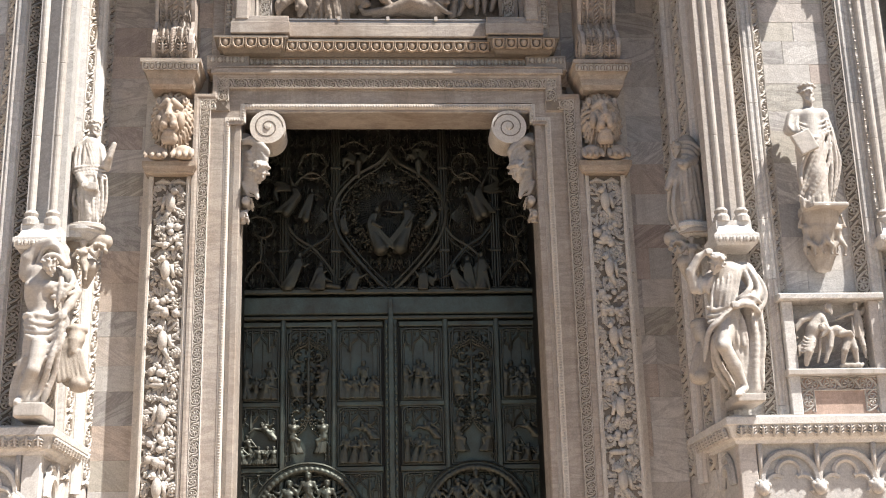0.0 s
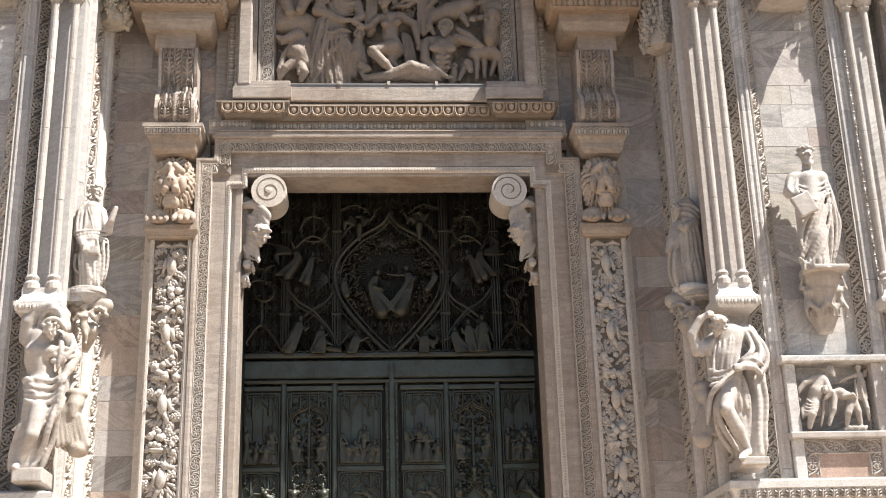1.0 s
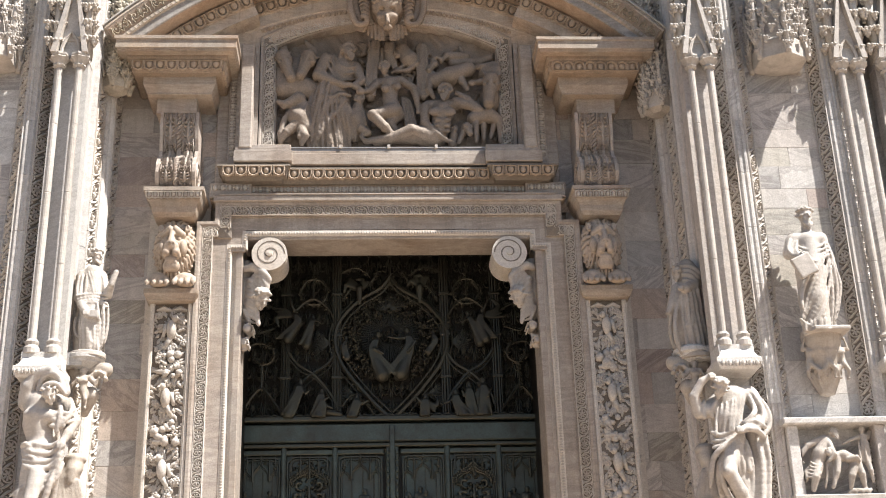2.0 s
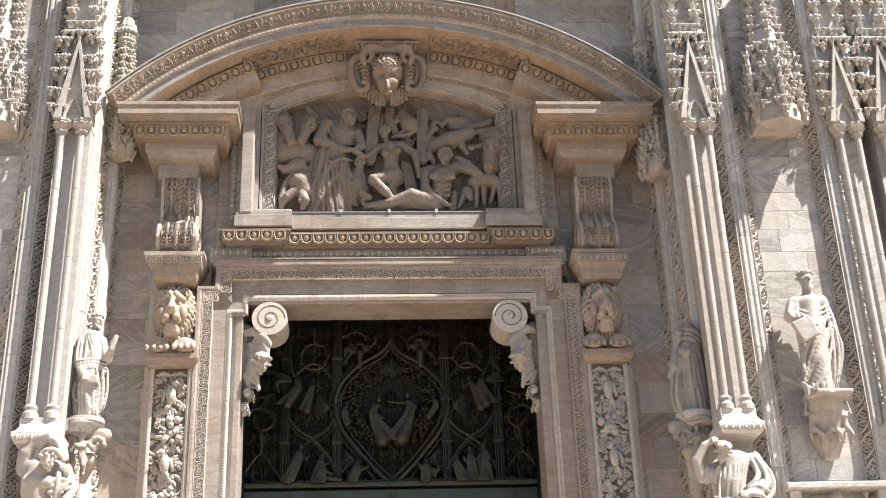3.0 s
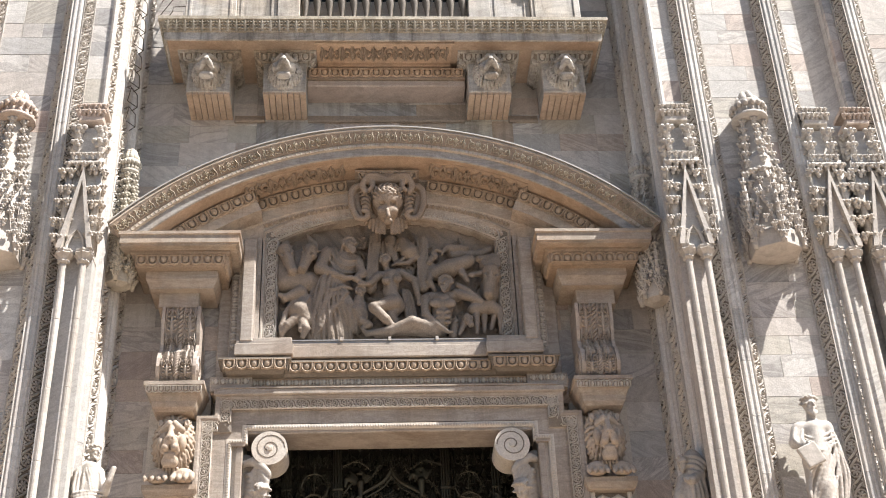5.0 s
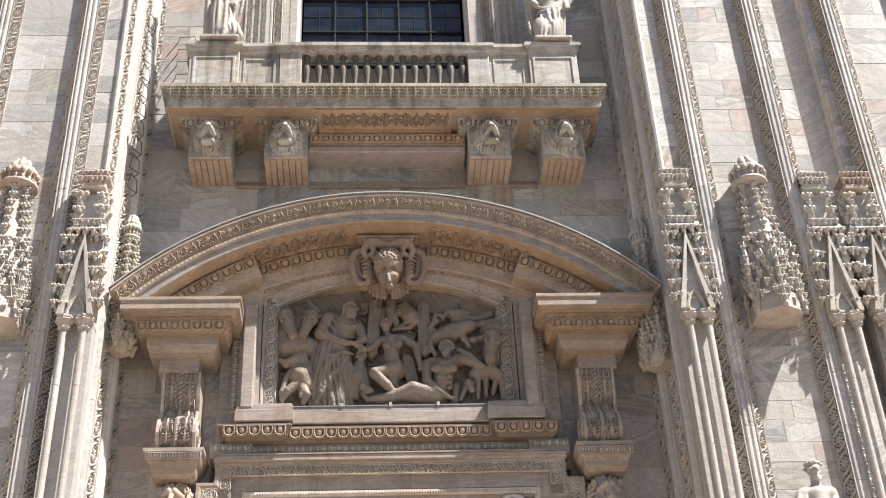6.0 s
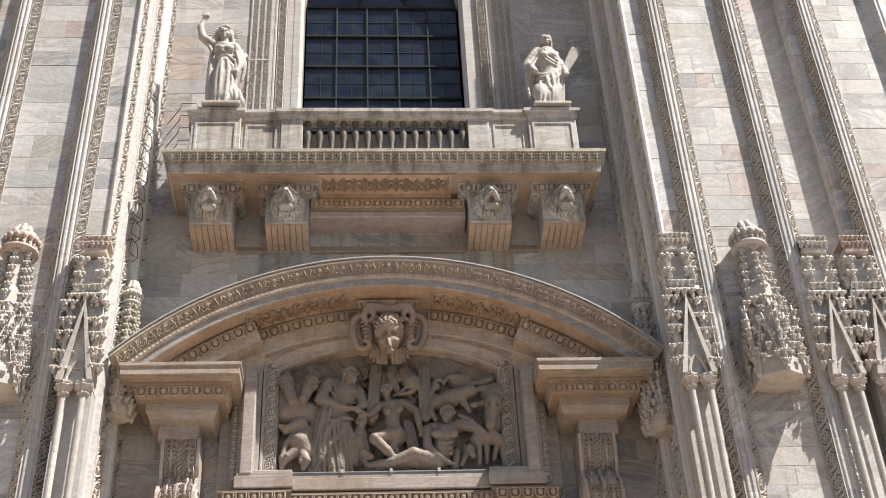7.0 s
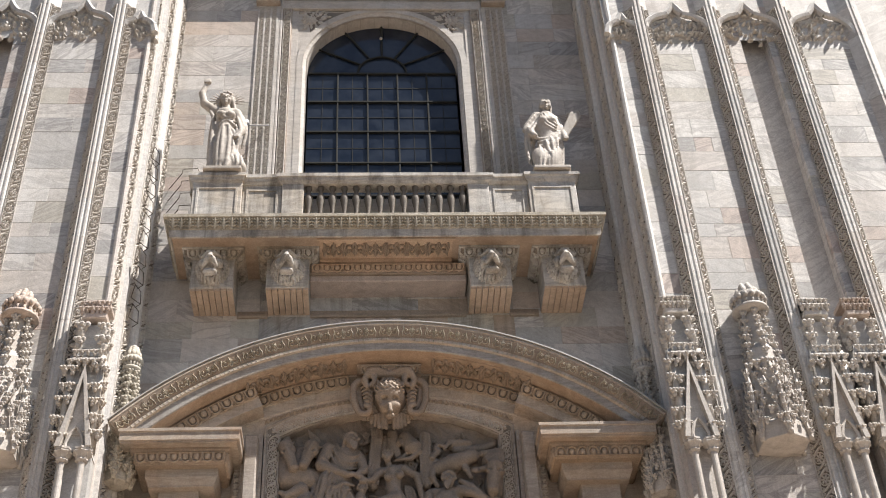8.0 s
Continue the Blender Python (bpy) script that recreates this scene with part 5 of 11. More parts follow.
# ---------------------------------------------------------------- consoles under the pediment's ends
for k in (-1, 1):
    con = thing("console", ("sunlit" if k < 0 else "pinkish") + " marble S-scroll console with acanthus and twisted rope", "console", (k * 4.36, -0.5, 13.0), group="consoles of the pediment")
    prof_c = [(-0.84, 14.80), (-0.86, 14.5), (-0.80, 14.2), (-0.72, 13.95), (-0.78, 13.78), (-0.94, 13.66), (-1.02, 13.50), (-1.04, 13.32), (-0.98, 13.15), (-0.86, 13.04)]
    s = Soup()
    g = [[(k * 4.36 + e * w, y, z) for e, w in ((-1, 0.40), (-1, 0.33), (-1, 0.325), (1, 0.325), (1, 0.33), (1, 0.40))] for y, z in prof_c]
    for row in g:
        for j in (2, 3):
            row[j] = (row[j][0], row[j][1] + 0.055, row[j][2])
    s.sheet(g)
    for e in (-1, 1):
        s.add([(k * 4.36 + e * 0.40, y, z) for y, z in prof_c] + [(k * 4.36 + e * 0.40, 0, 13.04), (k * 4.36 + e * 0.40, 0, 14.8)], [tuple(range(len(prof_c) + 2))])
    s.add([(k * 4.36 + e * 0.40, y, z) for e in (-1, 1) for y, z in ((-0.86, 13.04), (0, 13.04))], [(0, 1, 3, 2)])
    part("scroll_body", s, M_CONSOLE, con)
    lv = Soup()
    for i, ((y0, z0), (y1, z1)) in enumerate(zip(prof_c[:-1], prof_c[1:])):
        d = np.array((0, y1 - y0, z1 - z0))
        ln = np.linalg.norm(d)
        d /= ln
        w = np.cross(d, (1, 0, 0))
        w = w if w[1] < 0 else -w
        for e in (-1, 1):
            p = np.array((k * 4.36 + e * 0.185, (y0 + y1) / 2 + 0.032, (z0 + z1) / 2))
            mod = acanthus_module(0.26, ln * 1.25, 0.060) if i % 2 else arabesque_module(0.25, ln * 1.1, 0.060)
            lv.add(np.concatenate(mod.v), mod.f, face(*p, u=(1, 0, 0), v=-d, w=w))
        for q in (0.17, 0.5, 0.83):
            p = np.array((k * 4.36, y0 + (y1 - y0) * q + 0.02, z0 + (z1 - z0) * q))
            lv.petal([(-0.045, -0.05), (0.0, 0.0), (0.045, 0.05)], [0.02, 0.034, 0.02], [0.03, 0.06, 0.03], face(*p, u=(1, 0, 0), v=-d, w=w))
    tagged(part("acanthus", lv, M_CONSOLE, con, fix=False), kind="stuff")
    for e in (-1, 1):
        sp = Soup()
        ring = []
        for j in range(26):
            a = 0.5 * j
            r = 0.34 * (1 - j / 30)
            ring.append((k * 4.36 + e * 0.405, -0.68 + r * math.cos(a) * 0.95, 13.36 + r * math.sin(a)))
        sp.tube(ring, 0.028, 5)
        part("volute", sp, M_CONSOLE, con)

# ---------------------------------------------------------------- keystone with cherub and shell scrolls
key = thing("keystone_cartouche", "warm marble cartouche with curled ribbons and a curly cherub head", "cartouche", (0.0, -0.6, 17.4))
kc = Clay((-0.98, -1.30, 16.30), (0.98, -0.30, 18.30), 0.021)
limb_k = [(0.015, -0.620, 18.001), (0.007, -0.620, 17.467), (0.005, -0.500, 17.214)]
for a, b in zip(limb_k[:-1], limb_k[1:]):
    kc.cap(a, b, 0.40, 0.26, k=0.05)
for e in (-1, 1):
    m_ = lambda p: (p[0] if e < 0 else -p[0], p[1], p[2])
    # curled ribbon ends at the top
    for j in range(5):
        q = 0.045 * j
        pleat(kc, [m_((-0.003, -0.980, 17.907)), m_((-0.22 - q, -1.04 + q * 0.4, 17.98 - q * 0.6)), m_((-0.46 - q * 0.6, -1.06 + q * 0.3, 17.96 - q * 1.1)), m_((-0.56 + q * 0.4, -0.98, 17.72 - q * 0.8))], 0.06, 0.05, k=0.02)
    pleat(kc, [m_((-0.556, -0.900, 18.147)), m_((-0.368, -1.000, 17.879)), m_((-0.332, -1.020, 17.683)), m_((-0.433, -0.960, 17.634))], 0.075, 0.045, k=0.02)
    # side scrolls
    pleat(kc, [m_((-0.432, -0.800, 17.772)), m_((-0.659, -0.860, 17.808)), m_((-0.798, -0.860, 17.641)), m_((-0.786, -0.840, 17.294)), m_((-0.662, -0.820, 17.009)), m_((-0.463, -0.840, 16.996)), m_((-0.437, -0.880, 17.118)), m_((-0.536, -0.880, 17.163))], 0.085, 0.055, k=0.015)
    pleat(kc, [m_((-0.686, -0.720, 17.781)), m_((-0.674, -0.720, 17.403)), m_((-0.562, -0.720, 17.133))], 0.10, 0.08, k=0.02)
    for j in range(5):
        z_ = 17.62 - 0.10 * j
        pleat(kc, [m_((-0.40, -0.86, z_ - 0.02)), m_((-0.50, -0.92, z_ + 0.04)), m_((-0.63 + 0.02 * j, -0.86, z_ + 0.02))], 0.045, 0.025, k=0.008)
    # fluted shell below
    for j in range(6):
        x_ = 0.08 + 0.078 * j
        kc.cap((e * x_, -0.78 + 0.02 * j, 17.02), (e * (x_ * 1.05), -0.74 + 0.02 * j, 16.66 + 0.012 * j * j), 0.040, 0.040, k=0.006)
# the bowed head: brow and curls above, small face below
kc.ell((0.001, -0.980, 17.334), (0.33, 0.26, 0.30), k=0.02)
kc.ell((-0.002, -0.960, 17.065), (0.24, 0.20, 0.22), k=0.03)
kc.cap((-0.018, -1.160, 16.993), (0.004, -1.150, 16.838), 0.04, 0.055, k=0.02)
kc.ell((0.005, -1.020, 16.790), (0.10, 0.09, 0.07), k=0.03)
for e in (-1, 1):
    kc.cap((e * 0.05, -1.15, 17.26), (e * 0.20, -1.08, 17.28), 0.035, 0.03, k=0.01)
    kc.cut((e * 0.12, -1.16, 17.17), (0.07, 0.07, 0.045), k=0.01)
    kc.ell((e * 0.15, -1.06, 17.03), (0.09, 0.08, 0.09), k=0.03)
for j in range(34):
    a = 2.399 * j
    q = math.sqrt((j + 0.5) / 34)
    cx_, cz_ = 0.33 * q * math.cos(a), 17.46 + 0.24 * q * math.sin(a)
    cy_ = -0.98 - 0.26 * math.sqrt(max(0.0, 1 - q * q * 0.9))
    for i in range(5):
        b = a + 1.1 * i
        kc.ell((cx_ + 0.045 * math.cos(b), cy_, cz_ + 0.045 * math.sin(b)), (0.032, 0.045, 0.030), k=0.004)
part("scrolls_and_head", kc.soup(), M_SOOT_SHADE, key, smooth=True, fix=False)
part("egg_cap", Soup().box(-0.72, 0.72, -1.02, -0.5, 18.10, 18.16).box(-0.66, 0.66, -0.92, -0.5, 17.98, 18.10), M_WARM, key)
ek = Soup()
run_of(ek, EGG, (-0.66, -0.96, 18.06), (0.66, -0.96, 18.06), 5, w=(0, -1, -0.4))
tagged(part("cap_egg_carving", ek, M_OCHRE, key, fix=False), kind="stuff")

# ---------------------------------------------------------------- the figured relief
rc = Clay((-2.50, -0.80, -0.03), (2.50, 0.06, 3.36), 0.0185)
gx, gz = rc.p[..., 0], rc.p[..., 2]
rough_ground = 0.05 + 0.035 * np.sin(9.1 * gx + 2.2 * np.sin(4.3 * gz)) * np.sin(8.3 * gz + 1.7 * np.sin(5.1 * gx)) + 0.012 * np.sin(23 * gx + 11 * gz)
rc.join(np.abs(rc.p[..., 1] - 0.03) - 0.03 - np.maximum(rough_ground, 0), 0)
# low foliage and rocks behind the figures
rng = random.Random(41)
for j in range(150):
    x_, z_, a = rng.uniform(-2.4, 2.4), rng.uniform(0.1, 2.75), rng.uniform(0, 6.28)
    rc.cap((x_, -0.06, z_), (x_ + 0.11 * math.cos(a), -0.09, z_ + 0.11 * math.sin(a)), 0.055, 0.025, k=0.01)


def limb(c, pts, radii, k=0.015):
    """A bent limb through its joints."""
    for a, b, ra, rb in zip(pts[:-1], pts[1:], radii[:-1], radii[1:]):
        c.cap(a, b, ra, rb, k=k)


def relief_head(c, p, s, beard=0, seed=0, face_to=0.0, curls=16):
    """A head of about 2 s height in relief, its face turned by face_to (-1 to 1)."""
    x, y, z = p
    c.ell(p, (0.72 * s, 0.8 * s, 0.95 * s), k=0.008)
    fx = 0.55 * s * face_to
    c.cap((x + fx, y - 0.62 * s, z + 0.22 * s), (x + fx * 1.5, y - 0.86 * s, z - 0.12 * s), 0.10 * s, 0.14 * s, k=0.01)
    for e in (-1, 1):
        c.cut((x + fx * 0.9 + e * 0.28 * s, y - 0.78 * s, z + 0.06 * s), (0.16 * s, 0.18 * s, 0.11 * s), k=0.012)
    c.ell((x + fx * 1.1, y - 0.62 * s, z - 0.48 * s), (0.24 * s, 0.16 * s, 0.12 * s), k=0.012)
    rng = random.Random(seed)
    for j in range(curls):
        a = -0.35 + (math.pi + 0.7) * j / max(curls - 1, 1)
        q = 0.74 + 0.12 * (j % 2)
        c.ell((x + q * s * math.cos(a) - 0.2 * fx, y - 0.25 * s - 0.2 * s * rng.random(), z + (0.22 + q * math.sin(a)) * s), (0.22 * s, 0.30 * s, 0.21 * s), k=0.006)
    for j in range(beard):
        a = -1 + 2 * j / max(beard - 1, 1)
        c.cap((x + fx * 0.8 + 0.42 * a * s, y - 0.55 * s, z - 0.5 * s), (x + fx * 1.3 + 0.30 * a * s, y - 0.65 * s, z - (1.55 - 0.4 * abs(a)) * s), 0.17 * s, 0.09 * s, k=0.008)


# the bearded man in a cloak: body, head, arms
limb(rc, [(-1.048, -0.060, 2.124), (-1.222, -0.040, 1.702), (-1.355, -0.020, 1.145), (-1.350, 0.000, 0.485)], [0.29, 0.34, 0.36, 0.38], k=0.05)
limb(rc, [(-1.070, -0.100, 1.521), (-0.920, -0.180, 1.018), (-0.725, -0.140, 0.510)], [0.22, 0.18, 0.12], k=0.04)
limb(rc, [(-1.223, -0.140, 2.396), (-0.696, -0.140, 2.246)], [0.17, 0.13], k=0.03)
relief_head(rc, (-0.843, -0.340, 2.497), 0.175, beard=7, seed=2, face_to=0.5, curls=18)
for j in range(7):           # long hair swept back over the shoulder
    o = 0.03 * j
    pleat(rc, [(-0.80 - 0.6 * o, -0.42 + o, 2.67), (-0.94 - 0.5 * o, -0.40 + o, 2.62 - 0.5 * o), (-1.02 - 0.3 * o, -0.34 + o, 2.44 - o), (-1.05, -0.30 + o, 2.28 - o)], 0.04, 0.03)
# the cloak's mass under the folds
rc.ell((-0.98, -0.18, 2.12), (0.32, 0.22, 0.34), k=0.05)
limb(rc, [(-1.15, -0.10, 1.62), (-1.14, -0.06, 1.05), (-1.12, 0.04, 0.20)], [0.30, 0.32, 0.32], k=0.06)
limb(rc, [(-1.52, -0.06, 1.60), (-1.60, -0.06, 0.95), (-1.55, -0.06, 0.20)], [0.16, 0.20, 0.22], k=0.06)
limb(rc, [(-1.345, -0.240, 2.375), (-1.512, -0.320, 1.932), (-1.188, -0.380, 1.748), (-0.916, -0.400, 1.634)], [0.15, 0.125, 0.10, 0.065])
rc.ell((-0.842, -0.410, 1.641), (0.085, 0.06, 0.06), k=0.01)
limb(rc, [(-0.670, -0.220, 2.165), (-0.571, -0.300, 1.795), (-0.720, -0.380, 1.631), (-0.511, -0.360, 1.499)], [0.12, 0.10, 0.075, 0.05])
drape(rc, [[(-1.257, -0.300, 2.482), (-1.165, -0.380, 2.137), (-0.942, -0.380, 1.962), (-0.670, -0.320, 2.013)]], 0.028, 0.024, 0.010)
drape(rc, [[(-1.319, -0.300, 2.409), (-1.239, -0.380, 2.036), (-0.991, -0.380, 1.833), (-0.645, -0.300, 1.881)]], 0.028, 0.024, 0.010)
drape(rc, [[(-1.144, -0.320, 2.512), (-1.066, -0.380, 2.209), (-0.867, -0.380, 2.092), (-0.644, -0.300, 2.171)]], 0.026, 0.024, 0.010)
drape(rc, [[(-1.537, -0.360, 2.051), (-1.411, -0.420, 2.040), (-1.312, -0.400, 1.879)]], 0.028, 0.024, 0.010)
# cloak: the outer fall, long folds and a gathered edge over the knee
for q in range(4):
    drape(rc, [[(-1.54 + 0.10 * q, -0.22 - 0.05 * q, 1.80), (-1.70 + 0.12 * q, -0.28 - 0.04 * q, 1.25), (-1.73 + 0.14 * q, -0.30 - 0.03 * q, 0.70), (-1.66 + 0.15 * q + 0.03 * (q % 2), -0.26 - 0.03 * q, 0.06)]], 0.05, 0.07, 0.010)
drape(rc, [[(-1.409, -0.400, 1.737), (-1.477, -0.440, 1.315), (-1.593, -0.420, 0.770), (-1.638, -0.340, 0.295)]], 0.05, 0.06, 0.010)
drape(rc, [[(-1.014, -0.420, 1.437), (-1.244, -0.480, 1.261), (-1.400, -0.460, 0.953), (-1.518, -0.380, 0.381)]], 0.05, 0.055, 0.010)
drape(rc, [[(-0.916, -0.420, 1.380), (-1.060, -0.480, 1.077), (-1.301, -0.480, 0.732), (-1.540, -0.400, 0.301)]], 0.05, 0.06, 0.010)
drape(rc, [[(-1.182, -0.460, 1.021), (-1.276, -0.480, 0.663), (-1.240, -0.380, 0.269)]], 0.045, 0.06, 0.010)
drape(rc, [[(-1.060, -0.460, 0.908), (-1.083, -0.460, 0.536), (-1.036, -0.360, 0.278)]], 0.045, 0.055, 0.010)
drape(rc, [[(-0.915, -0.460, 1.018), (-0.842, -0.460, 0.630), (-0.844, -0.340, 0.288)]], 0.05, 0.055, 0.010)
drape(rc, [[(-0.867, -0.420, 1.252), (-0.746, -0.420, 0.832), (-0.700, -0.300, 0.391)]], 0.045, 0.05, 0.010)
drape(rc, [[(-0.794, -0.360, 1.430), (-0.989, -0.440, 1.453), (-1.208, -0.460, 1.329), (-1.405, -0.420, 1.383)]], 0.045, 0.04, 0.010)
drape(rc, [[(-0.867, -0.400, 1.307), (-1.086, -0.460, 1.272), (-1.304, -0.460, 1.133)]], 0.035, 0.04, 0.010)
for j in range(6):           # long folds that sweep from the hip to the hem
    q = j / 5
    drape(rc, [[(-1.00 - 0.36 * q, -0.3, 1.50), (-1.02 - 0.46 * q, -0.3, 1.05 - 0.06 * q), (-0.90 - 0.62 * q, -0.3, 0.62), (-0.80 - 0.78 * q + 0.03 * (-1) ** j, -0.3, 0.12)]], 0.026, 0.042, 0.008)
# the woman who rises between two trees
limb(rc, [(0.075, -0.200, 1.767), (0.044, -0.220, 1.368), (0.126, -0.220, 1.084)], [0.19, 0.155, 0.20], k=0.04)
limb(rc, [(-0.223, -0.200, 1.798), (0.252, -0.200, 1.882)], [0.10, 0.10], k=0.03)
for bx in ((-0.054, -0.380, 1.569), (0.194, -0.380, 1.625)):
    rc.ell(bx, (0.10, 0.075, 0.09), k=0.02)
rc.cap((0.002, -0.220, 1.899), (-0.058, -0.240, 2.032), 0.07, 0.065, k=0.02)
relief_head(rc, (-0.071, -0.320, 2.112), 0.135, seed=5, face_to=-0.35, curls=12)
for e in (-1, 1):
    for j in range(4):
        pleat(rc, [(-0.13 + e * (0.09 + 0.03 * j), -0.24, 2.62), (-0.10 + e * (0.17 + 0.035 * j), -0.22, 2.42), (-0.08 + e * (0.20 + 0.04 * j), -0.20, 2.18 - 0.04 * j)], 0.03, 0.022)
limb(rc, [(-0.236, -0.240, 1.758), (-0.387, -0.300, 1.564), (-0.573, -0.360, 1.485)], [0.09, 0.075, 0.05])
rc.ell((-0.622, -0.380, 1.488), (0.07, 0.05, 0.05), k=0.01)
limb(rc, [(0.276, -0.240, 1.856), (0.570, -0.260, 1.654), (0.624, -0.280, 1.370), (0.656, -0.280, 1.143)], [0.095, 0.085, 0.07, 0.05])
rc.ell((0.653, -0.280, 1.058), (0.05, 0.05, 0.07), k=0.01)
limb(rc, [(0.124, -0.280, 1.062), (-0.332, -0.420, 0.885), (-0.068, -0.400, 0.603), (0.112, -0.340, 0.416)], [0.19, 0.115, 0.10, 0.06], k=0.025)
rc.ell((0.184, -0.360, 0.363), (0.11, 0.07, 0.045), k=0.015)
limb(rc, [(0.199, -0.200, 1.025), (0.034, -0.260, 0.767), (0.225, -0.220, 0.484)], [0.16, 0.11, 0.07], k=0.02)
for j in range(4):
    pleat(rc, [(0.321, -0.120, 1.499), (0.32 + 0.06 * j, -0.16, 1.35), (0.42 + 0.07 * j, -0.14, 0.62)], 0.03, 0.04)
# tree trunks with rough bark, leaf tufts and a climbing creature
for a, b in (((-0.275, -0.160, 2.853), (-0.388, -0.160, 1.479)), ((0.777, -0.180, 2.745), (0.768, -0.180, 1.487))):
    rc.cap(a, b, 0.10, 0.115, k=0.02)
    for j in range(4):
        o = 0.07 * (j - 1.5)
        pleat(rc, [(a[0] + o, -0.22, a[2]), ((a[0] + b[0]) / 2 + o * 1.15 + 0.015 * (-1) ** j, -0.25, (a[2] + b[2]) / 2), (b[0] + o, -0.24, b[2])], 0.028, 0.032)
limb(rc, [(0.067, -0.140, 2.775), (0.061, -0.160, 2.376)], [0.13, 0.12])
limb(rc, [(-0.112, -0.140, 2.686), (-0.141, -0.160, 2.348)], [0.07, 0.06])
limb(rc, [(0.344, -0.180, 2.657), (0.489, -0.220, 2.393), (0.536, -0.200, 2.259)], [0.15, 0.19, 0.12], k=0.04)
relief_head(rc, (0.225, -0.260, 2.486), 0.085, seed=8, curls=8)
limb(rc, [(0.567, -0.220, 2.526), (0.636, -0.260, 2.278), (0.456, -0.260, 2.104), (0.180, -0.240, 2.089)], [0.07, 0.06, 0.05, 0.035])
limb(rc, [(0.360, -0.200, 2.245), (0.232, -0.220, 2.131), (0.106, -0.200, 2.086)], [0.06, 0.05, 0.04])
rng = random.Random(12)
for lo, hi, n in (((-0.570, 0.000, 2.380), (-0.376, 0.000, 2.871), 12), ((0.332, 0.000, 1.891), (0.631, 0.000, 2.226), 12), ((0.847, 0.000, 2.269), (1.118, 0.000, 2.774), 12)):
    for j in range(n):
        x_, z_ = rng.uniform(lo[0], hi[0]), rng.uniform(lo[2], hi[2])
        a = rng.uniform(0, 6.28)
        rc.cap((x_, -0.10, z_), (x_ + 0.10 * math.cos(a), -0.14, z_ + 0.10 * math.sin(a)), 0.05, 0.02, k=0.006)
# the sleeping man: chest, head on his arm, legs stretched out
limb(rc, [(1.175, -0.220, 1.076), (1.137, -0.240, 0.714), (1.068, -0.220, 0.476)], [0.25, 0.20, 0.19], k=0.05)
limb(rc, [(0.883, -0.220, 1.220), (1.480, -0.220, 1.258)], [0.13, 0.13], k=0.05)
for e, p in ((-1, (1.012, -0.440, 0.960)), (1, (1.319, -0.440, 0.957))):
    rc.ell(p, (0.15, 0.06, 0.10), k=0.03)
    for j in range(3):
        rc.ell((p[0] - e * 0.06, -0.44 + 0.02 * j, p[2] - 0.20 - 0.12 * j), (0.075, 0.04, 0.05), k=0.015)
relief_head(rc, (1.244, -0.360, 1.473), 0.17, beard=6, seed=6, face_to=-0.35, curls=20)
limb(rc, [(0.818, -0.260, 1.168), (0.789, -0.340, 0.728), (1.022, -0.400, 0.456), (1.236, -0.400, 0.303)], [0.12, 0.10, 0.075, 0.05])
rc.ell((1.295, -0.400, 0.275), (0.09, 0.05, 0.035), k=0.01)
limb(rc, [(1.478, -0.260, 1.291), (1.741, -0.340, 1.183), (1.995, -0.340, 1.054)], [0.12, 0.10, 0.085])
limb(rc, [(1.995, -0.340, 1.054), (1.723, -0.340, 1.325), (1.511, -0.280, 1.506)], [0.085, 0.085, 0.06])
limb(rc, [(0.979, -0.260, 0.426), (0.491, -0.360, 0.539), (0.026, -0.340, 0.362), (-0.482, -0.300, 0.321)], [0.19, 0.145, 0.105, 0.06], k=0.03)
limb(rc, [(0.981, -0.200, 0.405), (0.334, -0.240, 0.444), (-0.276, -0.240, 0.312)], [0.16, 0.12, 0.07], k=0.03)
rc.cap((-0.482, -0.300, 0.321), (-0.566, -0.340, 0.395), 0.06, 0.04, k=0.02)


def beast_head(p, q, r, horns=0, ears=1):
    """A long animal head from brow p to muzzle q."""
    p, q = np.array(p), np.array(q)
    m = p * 0.45 + q * 0.55
    rc.cap(p, m, r, r * 0.78, k=0.02)
    rc.cap(m, q, r * 0.74, r * 0.66, k=0.02)
    d = (q - p) / np.linalg.norm(q - p)
    o = np.array((-d[2], 0, d[0]))
    rc.ell(p * 0.80 + q * 0.20 + o * r * 0.45, (r * 0.75, r * 0.7, r * 0.75), k=0.02)
    rc.cap(p + (0, -0.75 * r, 0), p * 0.45 + q * 0.55 + (0, -0.62 * r, 0), r * 0.30, r * 0.22, k=0.02)
    rc.ell(q + (0, -0.1 * r, 0), (r * 0.62, r * 0.62, r * 0.55), k=0.02)
    for e in (-1, 1):
        rc.cut(p * 0.74 + q * 0.26 + o * e * r * 0.62 + (0, -0.75 * r, 0), (r * 0.30, r * 0.30, r * 0.24), k=0.01)
        rc.ell(p * 0.72 + q * 0.28 + o * e * r * 0.72 + (0, -0.5 * r, 0), (r * 0.24, r * 0.24, r * 0.22), k=0.008)
        rc.cut(q + o * e * r * 0.30 + (0, -0.62 * r, 0) + d * r * 0.35, (r * 0.15, r * 0.2, r * 0.13), k=0.008)
        if ears:
            rc.cap(p + o * e * r * 0.8, p + o * e * r * 1.5 - d * r * 0.5, r * 0.26, r * 0.08, k=0.01)
        if horns:
            rc.cap(p + o * e * r * 0.6 - d * r * 0.5, p + o * e * r * 1.3 - d * r * 1.2, r * 0.22, r * 0.06, k=0.01)
    rc.cut(q + (0, -0.5 * r, 0) + d * r * 0.6, (r * 0.5, r * 0.4, r * 0.08), k=0.008)


